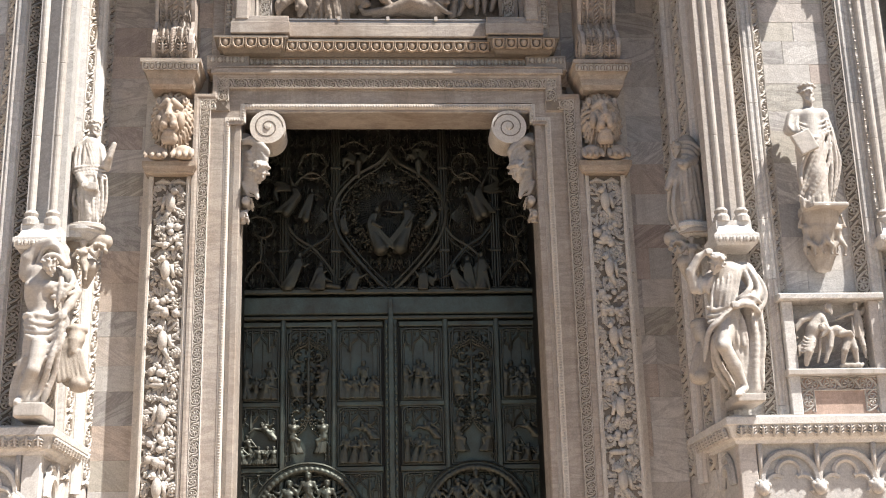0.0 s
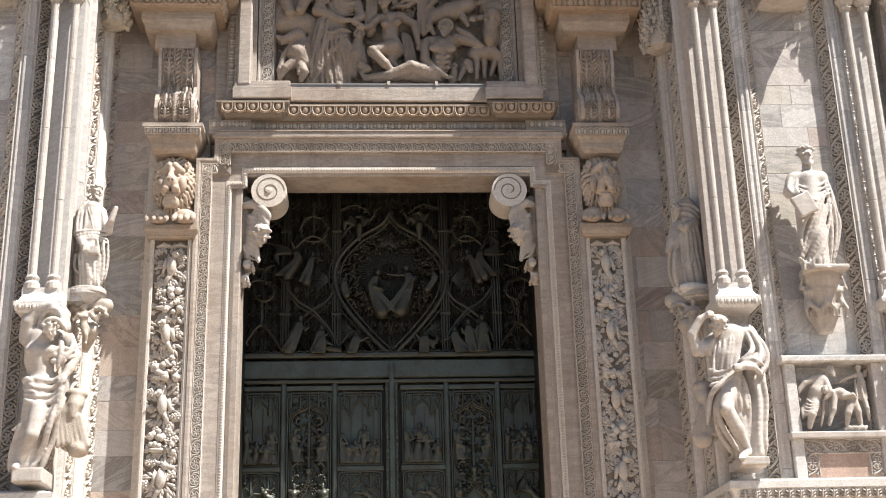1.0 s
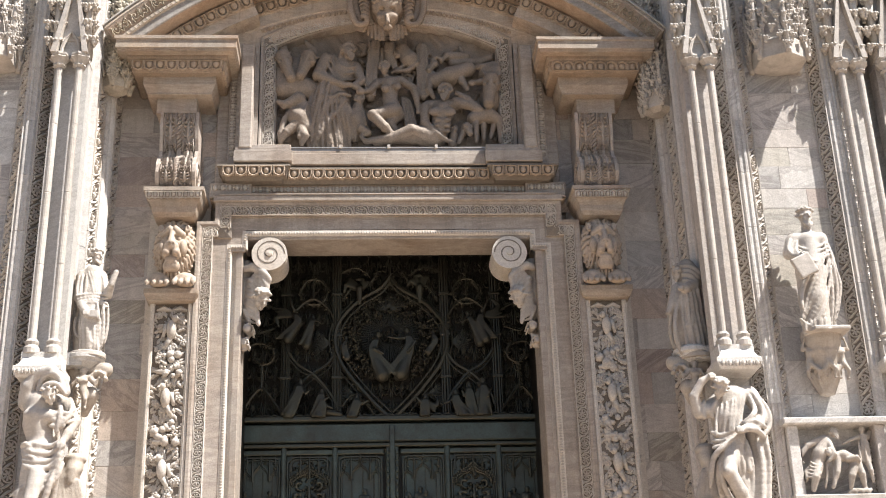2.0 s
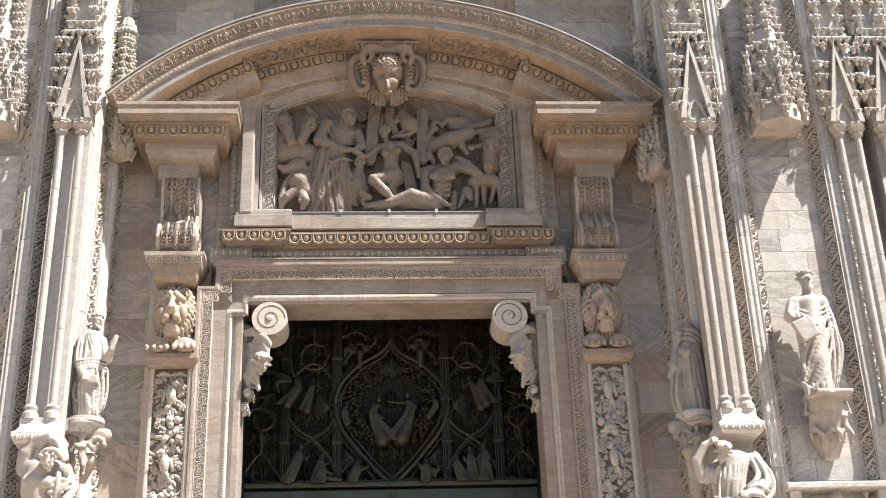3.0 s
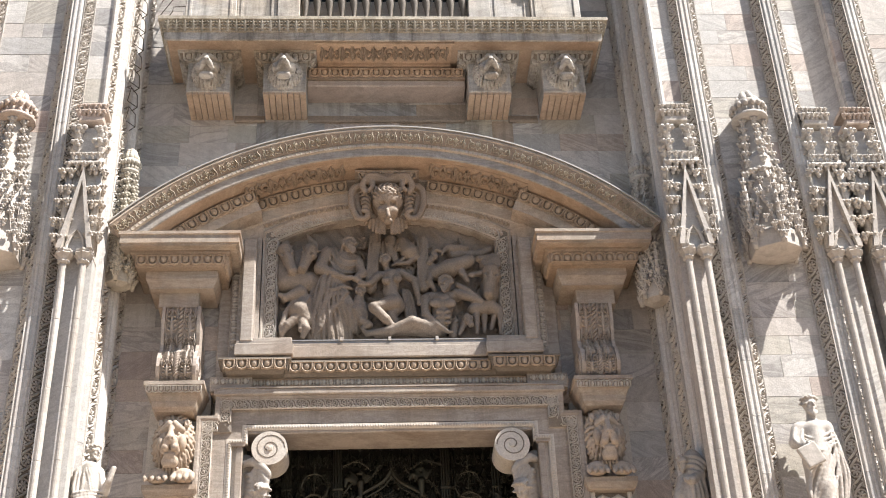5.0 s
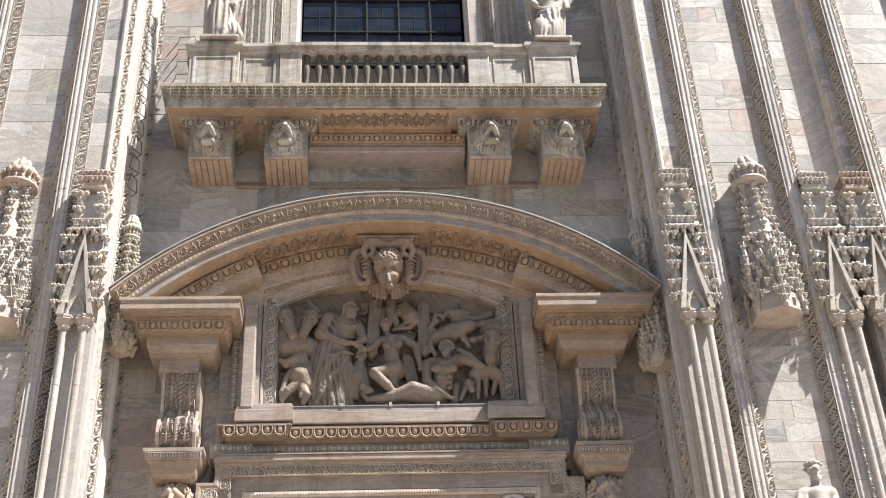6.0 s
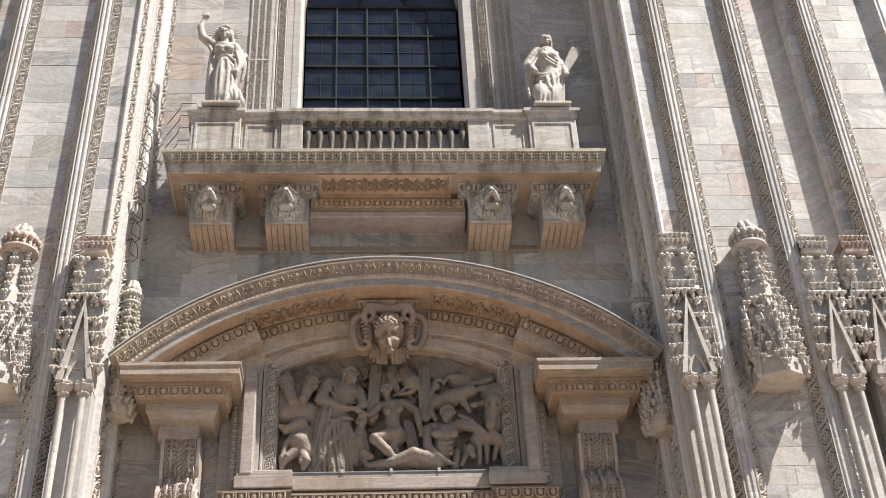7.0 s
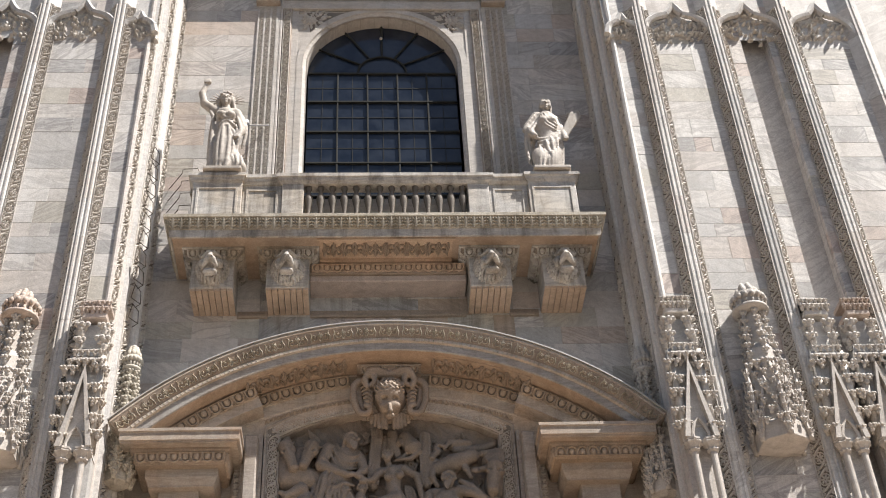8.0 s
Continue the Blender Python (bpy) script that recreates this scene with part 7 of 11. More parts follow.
OGEE = [(-0.014, 0.000, 8.431), (-0.550, 0.000, 8.999), (-1.050, 0.000, 9.701), (-1.112, 0.000, 10.378), (-0.694, 0.000, 10.932), (-0.186, 0.000, 11.262), (0.022, 0.000, 11.561)]
MID_X = (0.006, 0.000, 10.179)[0]
for e in (-1, 1):
    t_ = Soup()
    rng = random.Random(31 + e)
    og_ = [(MID_X + e * (MID_X - p[0]), p[2]) for p in OGEE]
    vine_line(t_, og_, 0.042, 2, rng, 0.29)
    vine_line(t_, [(MID_X + (x - MID_X) * 0.90, 10.1 + (z - 10.1) * 0.91) for x, z in og_], 0.020, 2, rng, 0.31)
    vine_line(t_, [(MID_X + (x - MID_X) * 1.10, 10.1 + (z - 10.1) * 1.07) for x, z in og_[1:5]], 0.016, 1, rng, 0.33)
    fx = lambda p: (MID_X + e * (MID_X - p[0]), p[2])
    for line, r, leaf in (
        ([(-2.092, 0.000, 9.898), (-1.878, 0.000, 9.610), (-1.545, 0.000, 9.385), (-1.212, 0.000, 8.972), (-1.092, 0.000, 8.721)], 0.034, 1), ([(-2.091, 0.000, 9.770), (-1.847, 0.000, 9.482), (-1.484, 0.000, 9.258), (-1.182, 0.000, 8.815)], 0.015, 0),
        ([(-1.111, 0.000, 9.893), (-1.304, 0.000, 9.606), (-1.635, 0.000, 9.386), (-1.962, 0.000, 9.041), (-2.078, 0.000, 8.728)], 0.034, 1), ([(-1.111, 0.000, 9.746), (-1.304, 0.000, 9.479), (-1.664, 0.000, 9.228), (-1.990, 0.000, 8.821)], 0.015, 0),
        ([(-2.098, 0.000, 10.382), (-1.950, 0.000, 10.772), (-1.585, 0.000, 11.033), (-1.247, 0.000, 10.770), (-1.112, 0.000, 10.378)], 0.028, 2), ([(-1.585, 0.000, 11.033), (-1.588, 0.000, 11.496), (-1.590, 0.000, 11.797)], 0.022, 2),
        ([(-1.863, 0.000, 11.166), (-1.730, 0.000, 11.430), (-1.434, 0.000, 11.430), (-1.309, 0.000, 11.164), (-1.431, 0.000, 10.934), (-1.726, 0.000, 10.935), (-1.863, 0.000, 11.166)], 0.024, 3),
        ([(-3.024, 0.000, 8.487), (-2.855, 0.000, 8.859), (-2.621, 0.000, 9.108), (-2.378, 0.000, 8.855), (-2.134, 0.000, 8.480)], 0.028, 2), ([(-2.621, 0.000, 9.108), (-2.615, 0.000, 9.423), (-2.618, 0.000, 9.614)], 0.022, 3),
        ([(-2.994, 0.000, 9.743), (-2.790, 0.000, 10.062), (-2.456, 0.000, 9.996), (-2.392, 0.000, 9.740), (-2.600, 0.000, 9.614), (-2.754, 0.000, 9.774)], 0.024, 3), ([(-2.402, 0.000, 10.383), (-2.704, 0.000, 10.319), (-2.801, 0.000, 10.644), (-2.593, 0.000, 10.904), (-2.286, 0.000, 10.773)], 0.024, 3),
        ([(-2.962, 0.000, 11.036), (-2.724, 0.000, 11.365), (-2.418, 0.000, 11.431), (-2.200, 0.000, 11.166)], 0.022, 3), ([(-1.002, 0.000, 8.720), (-0.761, 0.000, 8.969), (-0.462, 0.000, 8.716), (-0.284, 0.000, 8.433)], 0.022, 2),
        ([(-0.971, 0.000, 11.032), (-0.755, 0.000, 11.296), (-0.445, 0.000, 11.362), (-0.257, 0.000, 11.628)], 0.022, 3), ([(-1.001, 0.000, 11.629), (-0.691, 0.000, 11.729), (-0.444, 0.000, 11.562)], 0.02, 3),
    ):
        vine_line(t_, [fx(p) for p in line], r, leaf, rng)
    for c0 in ((-1.306, 0.000, 10.087), (-0.791, 0.000, 8.969)):
        x_, z_ = fx(c0)
        for j in range(13):
            a = -0.9 + 0.15 * j
            t_.tube([(x_ + e * -0.05 * math.cos(a), 0.36, z_ + 0.05 * math.sin(a)), (x_ + e * 0.30 * math.cos(a), 0.36, z_ + 0.30 * math.sin(a))], [0.010, 0.005], 4)
    tagged(part("tracery", t_, M_BRONZE_DARK, ty, fix=False), kind="stuff")
cx_, cz_ = (-0.025, 0.000, 10.146)[0], (-0.025, 0.000, 10.146)[2]
lw = Soup()
rng = random.Random(9)
for j in range(620):
    a, rr = rng.uniform(0, 2 * math.pi), 0.72 + rng.uniform(-0.16, 0.16)
    q, b = rng.uniform(0.05, 0.10), rng.uniform(0, 6.28)
    c, e = math.cos(b), math.sin(b)
    lw.petal([(0, 0), (c * q * 0.6, e * q * 0.6), (c * q, e * q)], [0.008, q * 0.40, 0.006], [0.02, 0.035, 0.01], face(cx_ + rr * 1.12 * math.sin(a), 0.33 + rng.uniform(-0.03, 0.03), cz_ + rr * 1.02 * math.cos(a)))
tagged(part("wreath_leaves", lw, M_BRONZE_DARK, ty, fix=False), kind="stuff")
ray = Soup()
for j in range(64):
    a = 2 * math.pi * (j + 0.5) / 64
    ray.tube([(cx_ + 0.20 * math.sin(a), 0.38, cz_ + 0.1 + 0.20 * math.cos(a)), (cx_ + 0.60 * math.sin(a), 0.38, cz_ + 0.1 + 0.60 * math.cos(a))], [0.006, 0.010], 4)
for j in range(18):
    a = math.pi * (j + 0.5) / 18 - math.pi / 2
    ray.tube([(cx_ + 0.05 * math.sin(a), 0.30, cz_ + 0.62 + 0.05 * math.cos(a)), (cx_ + 0.28 * math.sin(a), 0.30, cz_ + 0.62 + 0.28 * math.cos(a))], [0.014, 0.005], 4)
tagged(part("ray_fringe", ray, M_BRONZE_DARK, ty), kind="stuff")
# a ground of fine scrolling leaves
fill_ = Soup()
FINE = arabesque_module(0.42, 0.36, 0.035)
for i in range(14):
    for j in range(10):
        fill_.add(np.concatenate(FINE.v), FINE.f, face(-2.79 + 0.43 * i, 0.45, 8.72 + 0.385 * j, (1 if j % 2 else -1, 0, 0)))
tagged(part("leaf_ground", fill_, M_BRONZE_DARK, ty, "fine bronze scrollwork behind the tracery", fix=False), kind="stuff")
tc = Clay((-2.75, 0.02, 8.44), (2.75, 0.44, 11.8), 0.019)


def gowned(head, hip, foot, spread, elbows, s, sway=0.0):
    """A small gowned body: head, hip and foot places; spread widens the hem."""
    head, hip, foot = (np.array(p) for p in (head, hip, foot))
    chest = head * 0.62 + hip * 0.38
    tc.ell(head, (0.30 * s, 0.34 * s, 0.38 * s), k=0.01)
    tc.cap(chest, hip, 0.42 * s, 0.40 * s, k=0.03)
    tc.cap(hip, foot, 0.42 * s, 0.45 * s + spread * 0.3, k=0.03)
    for j in range(6):
        q = j / 5 - 0.5
        pleat(tc, [chest + (q * 0.5 * s, -0.42 * s, 0), hip + (q * 0.8 * s + sway * 0.4, -0.44 * s, 0), foot + (q * 2 * spread + sway, -0.30 * s, 0)], 0.10 * s, 0.15 * s, k=0.004)
    for el, ha in elbows:
        tc.cap(chest, el, 0.20 * s, 0.16 * s, k=0.01)
        tc.cap(el, ha, 0.15 * s, 0.10 * s, k=0.01)


def wing(root, tip, s):
    """A raised feathered wing."""
    root, tip = np.array(root), np.array(tip)
    d = tip - root
    o = np.array((d[2], 0, -d[0]))
    for j in range(6):
        pleat(tc, [root, root + d * (0.5 + 0.06 * j) + o * (0.10 - 0.10 * j), root + d * (1.0 - 0.10 * j) + o * (0.05 - 0.16 * j)], 0.05 * s, 0.03 * s, k=0.004)


gowned((-0.249, 0.260, 10.218), (-0.393, 0.260, 9.847), (-0.183, 0.260, 9.362), 0.22, [((-0.332, 0.140, 9.872), (-0.149, 0.120, 9.767))], 0.21, 0.10)
gowned((0.334, 0.260, 10.300), (0.408, 0.260, 9.908), (0.204, 0.260, 9.392), 0.22, [((0.162, 0.160, 10.103), (-0.072, 0.160, 10.137)), ((0.500, 0.160, 10.036), (0.341, 0.120, 9.797))], 0.21, -0.10)
for a, b, f in (((-0.909, 0.280, 10.162), (-0.946, 0.280, 9.922), (-0.897, 0.280, 9.727)), ((0.874, 0.280, 10.272), (0.907, 0.280, 10.043), (0.766, 0.280, 9.848))):
    gowned(a, b, f, 0.06, [((-0.908, 0.200, 9.992), (-0.908, 0.200, 9.992))] if a[0] < 0 else [((0.867, 0.200, 10.100), (0.867, 0.200, 10.100))], 0.14)
gowned((-1.983, 0.260, 10.749), (-1.869, 0.260, 10.473), (-2.111, 0.260, 10.148), 0.10, [((-2.024, 0.200, 10.846), (-2.056, 0.200, 11.011))], 0.18, -0.12)
gowned((-1.594, 0.280, 10.624), (-1.623, 0.280, 10.381), (-1.713, 0.280, 10.023), 0.10, [((-1.498, 0.200, 10.516), (-1.424, 0.200, 10.450))], 0.16, -0.05)
gowned((1.608, 0.280, 10.665), (1.694, 0.280, 10.400), (1.839, 0.280, 10.038), 0.10, [((1.535, 0.200, 10.504), (1.471, 0.200, 10.439))], 0.16, 0.06)
gowned((1.909, 0.260, 10.710), (1.819, 0.260, 10.459), (1.964, 0.260, 10.116), 0.10, [((1.983, 0.200, 10.834), (2.064, 0.200, 11.001))], 0.18, 0.12)
for a, b in (((-1.966, 0.300, 10.652), (-2.369, 0.300, 10.818)), ((1.891, 0.300, 10.638), (2.362, 0.300, 10.637)), ((-0.633, 0.300, 11.212), (-0.851, 0.300, 11.481)), ((-0.633, 0.300, 11.212), (-0.445, 0.300, 11.413)), ((0.619, 0.300, 11.243), (0.530, 0.300, 11.512)), ((0.619, 0.300, 11.243), (0.801, 0.300, 11.512)), ((-0.735, 0.300, 8.804), (-0.887, 0.300, 8.553)), ((0.697, 0.300, 8.793), (0.876, 0.300, 8.602))):
    wing(a, b, 1.0)
for a in ((-0.633, 0.280, 11.238), (0.619, 0.280, 11.255)):
    tc.ell(a, (0.07, 0.08, 0.09), k=0.01)
    tc.cap(a, (a[0], 0.3, a[2] - 0.30), 0.08, 0.05, k=0.02)
for h, p, f, w, el in (
    ((-1.825, 0.220, 9.220), (-1.883, 0.220, 8.916), (-2.059, 0.220, 8.540), 0.12, ((-1.715, 0.120, 8.949), (-1.637, 0.100, 9.005))), ((-1.400, 0.220, 9.008), (-1.429, 0.220, 8.787), (-1.488, 0.220, 8.523), 0.12, ((-1.335, 0.120, 8.820), (-1.275, 0.100, 8.845))),
    ((-1.380, 0.200, 8.856), (-1.398, 0.200, 8.667), (-1.457, 0.200, 8.480), 0.12, ((-1.245, 0.120, 8.662), (-1.172, 0.100, 8.625))), ((-0.691, 0.220, 8.876), (-0.716, 0.220, 8.687), (-0.795, 0.220, 8.480), 0.08, ((-0.582, 0.120, 8.720), (-0.473, 0.100, 8.776))),
    ((0.683, 0.220, 8.866), (0.667, 0.220, 8.676), (0.663, 0.220, 8.487), 0.08, ((0.567, 0.120, 8.743), (0.507, 0.100, 8.832))), ((1.290, 0.220, 8.957), (1.315, 0.220, 8.734), (1.478, 0.220, 8.461), 0.16, ((1.144, 0.120, 8.738), (1.063, 0.100, 8.701))),
    ((1.572, 0.240, 9.120), (1.582, 0.240, 8.833), (1.615, 0.240, 8.503), 0.10, ((1.454, 0.140, 8.868), (1.424, 0.120, 8.958))), ((1.856, 0.220, 9.208), (1.869, 0.220, 8.857), (1.882, 0.220, 8.495), 0.12, ((1.975, 0.140, 8.928), (1.919, 0.100, 8.821))), ((1.797, 0.280, 9.131), (1.788, 0.280, 8.843), (1.790, 0.280, 8.525), 0.10, ((1.703, 0.200, 8.884), (1.673, 0.180, 8.942))),
):
    gowned(h, p, f, w, [el], 0.20, 0.0)
tc.cap((-1.279, 0.260, 8.595), (-1.037, 0.260, 8.543), 0.07, 0.06, k=0.02)
for j in range(90):
    tc.ell((-2.70 + 0.06 * j, 0.30, 8.53 + 0.02 * math.sin(2.3 * j)), (0.045, 0.05, 0.03), k=0.01)
part("upper_relief", tc.soup(), M_BRONZE_DARK, ty, smooth=True, fix=False)
# dark sheet put behind the tracery in place of unlit space
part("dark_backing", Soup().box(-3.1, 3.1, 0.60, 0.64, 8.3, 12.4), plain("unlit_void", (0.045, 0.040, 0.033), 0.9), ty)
net_ = Soup()
for j in range(150):
    net_.box(-2.98 + 0.04 * j - 0.0015, -2.98 + 0.04 * j + 0.0015, 0.44, 0.447, 8.5, 12.2)
for j in range(24):
    net_.box(-2.99, 2.99, 0.440, 0.445, 8.6 + 0.135 * j, 8.603 + 0.135 * j)
tagged(part("wire_net", net_, M_BRONZE_BROWN, ty, "fine wire netting behind the tracery", fix=False), kind="stuff")
# the bronze stands well back in the doorway
BACK = (24.7 + 1.50) / (24.7 + 0.42)
for ob in (door, ty):
    ob.location = Vector(EYE) + (Vector(ob.location) - Vector(EYE)) * BACK
    ob.scale = (BACK,) * 3
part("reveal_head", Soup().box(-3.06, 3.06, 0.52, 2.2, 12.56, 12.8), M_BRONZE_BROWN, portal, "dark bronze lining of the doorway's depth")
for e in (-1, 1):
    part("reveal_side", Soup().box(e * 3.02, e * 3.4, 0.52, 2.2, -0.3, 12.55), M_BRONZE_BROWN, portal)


# ---------------------------------------------------------------- balcony
M_STREAK = marble("rain_streaked_marble", [(0.58, 0.50, 0.40), (0.66, 0.64, 0.61), (0.54, 0.47, 0.385)], vein=0.8, stain=1.0, pieces=False, soot=(0.11, 0.10, 0.085))
M_ORANGE = marble("ochre_stained_marble", [(0.68, 0.50, 0.36), (0.62, 0.48, 0.37)], vein=0.3, stain=0.45, pieces=False, soot=(0.20, 0.14, 0.09))
M_BLUSH = marble("blush_marble", [(0.62, 0.52, 0.46), (0.58, 0.48, 0.42)], vein=0.4, stain=0.35, pieces=False)
balcony = thing("balcony", "rain-streaked marble balcony on four lion-headed corbels", "balcony", (0, -0.9, 20.2))
BX = 5.18
bp = [(-BX, 0.1), (-BX, -1.82), (BX, -1.82), (BX, 0.1)]
slab = Soup().cornice_run(bp, [(-0.06, 21.54), (-0.04, 21.56), (0.02, 21.80), (0.08, 21.84), (0.08, 21.93), (-0.3, 21.96)])
part("slab", slab, M_OLIVE, balcony)
part("slab_fascia", Soup().cornice_run(bp, [(-0.14, 21.38), (-0.12, 21.33), (-0.08, 21.34), (-0.06, 21.54)]), M_STREAK, balcony, "rain-streaked grey fascia under the leaf moulding")
part("soffit", Soup().box(-BX + 0.12, BX - 0.12, -1.70, 0.05, 21.37, 21.95), M_SOFFIT, balcony, "rust-stained underside")
lv = Soup()
run_of(lv, ACANTH, (-BX + 0.05, -1.84, 21.68), (BX - 0.05, -1.84, 21.68), 52, w=(0, -1, -0.28))
run_of(lv, ACANTH, (-BX - 0.01, -0.1, 21.68), (-BX - 0.01, -1.8, 21.68), 9, w=(-1, 0, -0.28))
run_of(lv, ACANTH, (BX + 0.01, -1.8, 21.68), (BX + 0.01, -0.1, 21.68), 9, w=(1, 0, -0.28))
tagged(part("slab_leaves", lv, M_OLIVE, balcony, fix=False), kind="stuff")
# a running scroll on the underside between the inner corbels
part("soffit_panel", Soup().box(-1.60, 1.56, -1.62, -0.90, 21.34, 21.372), M_ORANGE, balcony, "ochre-stained sunk panel")
part("panel_rim", Soup().box(-1.66, 1.62, -1.66, -1.60, 21.30, 21.373), M_ORANGE, balcony)
sc = Soup()
SCROLL = arabesque_module(0.50, 0.52, 0.06)
for j in range(6):
    sc.add(np.concatenate(SCROLL.v), SCROLL.f, face(-1.27 + 0.50 * j, -1.26, 21.338, (1, 0, 0), (0, 1 if j % 2 else -1, 0), (0, 0, -1)))
tagged(part("panel_scroll", sc, M_SOOT_SHADE, balcony, fix=False), kind="stuff")
part("frieze_panel", Soup().box(-1.60, 1.56, -0.92, 0.0, 21.24, 21.338), M_ORANGE, balcony)
part("inner_step", Soup().box(-1.84, 1.90, -0.84, 0.0, 20.94, 21.238), M_SOOT_SHADE, balcony)
part("frieze_foot", Soup().box(-1.84, 1.90, -0.76, 0.0, 20.76, 20.938, c=0.02), M_BLUSH, balcony)
ee = Soup()
run_of(ee, EGG, (-1.8, -0.86, 21.08), (1.86, -0.86, 21.08), 15, w=(0, -1, -0.2))
tagged(part("step_egg_carving", ee, M_ORANGE, balcony, fix=False), kind="stuff")
LS = placed(LION_SMALL, (0, 0, 0), (0.45, 0.58, 0.46)).mesh("lion_mask", True)
LS.materials.append(M_STREAK)
for a_, b_ in ((-3.58, -2.86), (-1.84, 1.90), (2.96, 3.66)):
    part("string_course", Soup().box(a_, b_, -0.20, 0.0, 20.14, 20.24, c=0.02).box(a_, b_, -0.13, 0.0, 20.24, 20.36), M_SOOT_SHADE, balcony)
for x in (-4.11, -2.35, 2.45, 4.21):
    cb = part("corbel", Soup().box(x - 0.50, x + 0.50, -1.12, 0.0, 20.30, 21.40, c=0.02), M_STREAK, balcony)
    tagged(cb, "corbel block carved with a lion mask")
    cpath = [(x - 0.52, 0.0), (x - 0.52, -1.14), (x + 0.52, -1.14), (x + 0.52, 0.0)]
    part("corbel_cap", Soup().cornice_run(cpath, [(-0.3, 21.16), (0.0, 21.16), (0.02, 21.18), (0.17, 21.31), (0.21, 21.32), (0.21, 21.38), (-0.3, 21.38)]), M_STREAK, cb)
    # socket shade and soot painted dark behind the cap's eggs
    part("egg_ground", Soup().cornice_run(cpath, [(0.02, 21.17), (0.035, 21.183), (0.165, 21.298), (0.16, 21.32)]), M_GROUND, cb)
    ce = Soup()
    run_of(ce, EGG, (x - 0.60, -1.245, 21.235), (x + 0.60, -1.245, 21.235), 5, w=(0, -0.75, -0.85))
    for e in (-1, 1):
        run_of(ce, EGG, (x + e * 0.625, -1.15 if e > 0 else -0.1, 21.235), (x + e * 0.625, -0.1 if e > 0 else -1.15, 21.235), 4, w=(e * 0.75, 0, -0.85))
    tagged(part("cap_egg_carving", ce, M_STREAK, cb, fix=False), kind="stuff")
    lm = part("lion_mask", LS, M_STREAK, cb)
    lm.location = Vector((x, -1.12, 20.80)) - Vector((0, -0.9, 20.2))  + (Vector((0, -0.9, 20.2)) - Vector(cb.location) - Vector((0, -0.9, 20.2)))
    for j in range(7):
        part("underside_slat", Soup().box(x - 0.50 + j * 0.143 + 0.008, x - 0.50 + (j + 1) * 0.143 - 0.008, -1.10, 0.0, 20.24, 20.305), M_ORANGE, cb)
# parapet
# sunlight on the kerb is put into this pale colour
M_PALE_K = marble("sun_pale_kerb_marble", [(0.72, 0.69, 0.66), (0.66, 0.62, 0.58)], vein=0.4, stain=0.2, pieces=False)
# balusters stand against the light; their shade is put into this colour
M_DARK_B = marble("silhouette_baluster_marble", [(0.13, 0.11, 0.09), (0.20, 0.17, 0.14)], vein=0.2, stain=0.6, pieces=False, grain=0.2)
PY = -1.50
for a, b, y in ((-4.72, -3.52, PY), (-3.52, -2.55, PY + 0.10), (-2.55, -2.02, PY + 0.04), (2.02, 2.55, PY + 0.04), (2.55, 3.52, PY + 0.10), (3.52, 4.72, PY)):
    part("parapet_block", Soup().box(a, b, y, y + 0.34, 21.95, 23.30, c=0.015), M_STREAK, balcony)
for e in (-1, 1):
    part("parapet_return", Soup().box(e * 4.72, e * 4.40, PY + 0.34, 0.0, 21.95, 23.30), M_STREAK, balcony)
    part("return_rail", Soup().box(e * 4.84, e * 4.34, PY + 0.4, 0.0, 23.30, 23.58), M_STREAK, balcony)
for a_, b_, y_ in ((-4.60, -3.64, PY), (3.64, 4.60, PY), (-3.40, -2.67, PY + 0.10), (2.67, 3.40, PY + 0.10)):
    pf_ = Soup().frame_run([(a_, 22.14), (a_, 23.12), (b_, 23.12), (b_, 22.14)], [(-0.04, y_ + 0.02), (-0.03, y_ - 0.025), (0.02, y_ - 0.025), (0.03, y_ + 0.02)], closed=True)
    part("parapet_moulding", pf_, M_STREAK, balcony)
rl = Soup().cornice_run([(-4.74, 0.0), (-4.74, PY), (-3.54, PY), (-3.54, PY + 0.08), (-2.58, PY + 0.08), (-2.58, PY + 0.03), (2.58, PY + 0.03), (2.58, PY + 0.08), (3.54, PY + 0.08), (3.54, PY), (4.74, PY), (4.74, 0.0)], [(-0.34, 23.28), (0.0, 23.28), (0.02, 23.32), (0.05, 23.36), (0.07, 23.44), (0.10, 23.46), (0.10, 23.56), (0.06, 23.58), (-0.34, 23.60)])
part("rail", rl, M_STREAK, balcony)
part("floor_kerb", Soup().box(-2.02, 2.02, -1.10, -0.95, 21.95, 23.10), M_PALE_K, balcony)
part("plinth", Soup().box(-2.02, 2.02, PY + 0.03, PY + 0.33, 21.95, 22.20), M_STREAK, balcony)
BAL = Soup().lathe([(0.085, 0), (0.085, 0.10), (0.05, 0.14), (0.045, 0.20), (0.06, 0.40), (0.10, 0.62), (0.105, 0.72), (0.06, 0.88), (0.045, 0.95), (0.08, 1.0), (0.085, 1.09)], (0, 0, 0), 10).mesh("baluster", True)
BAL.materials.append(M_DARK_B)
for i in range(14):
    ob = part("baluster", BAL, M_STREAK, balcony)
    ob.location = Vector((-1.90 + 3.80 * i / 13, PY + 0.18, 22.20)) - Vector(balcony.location)

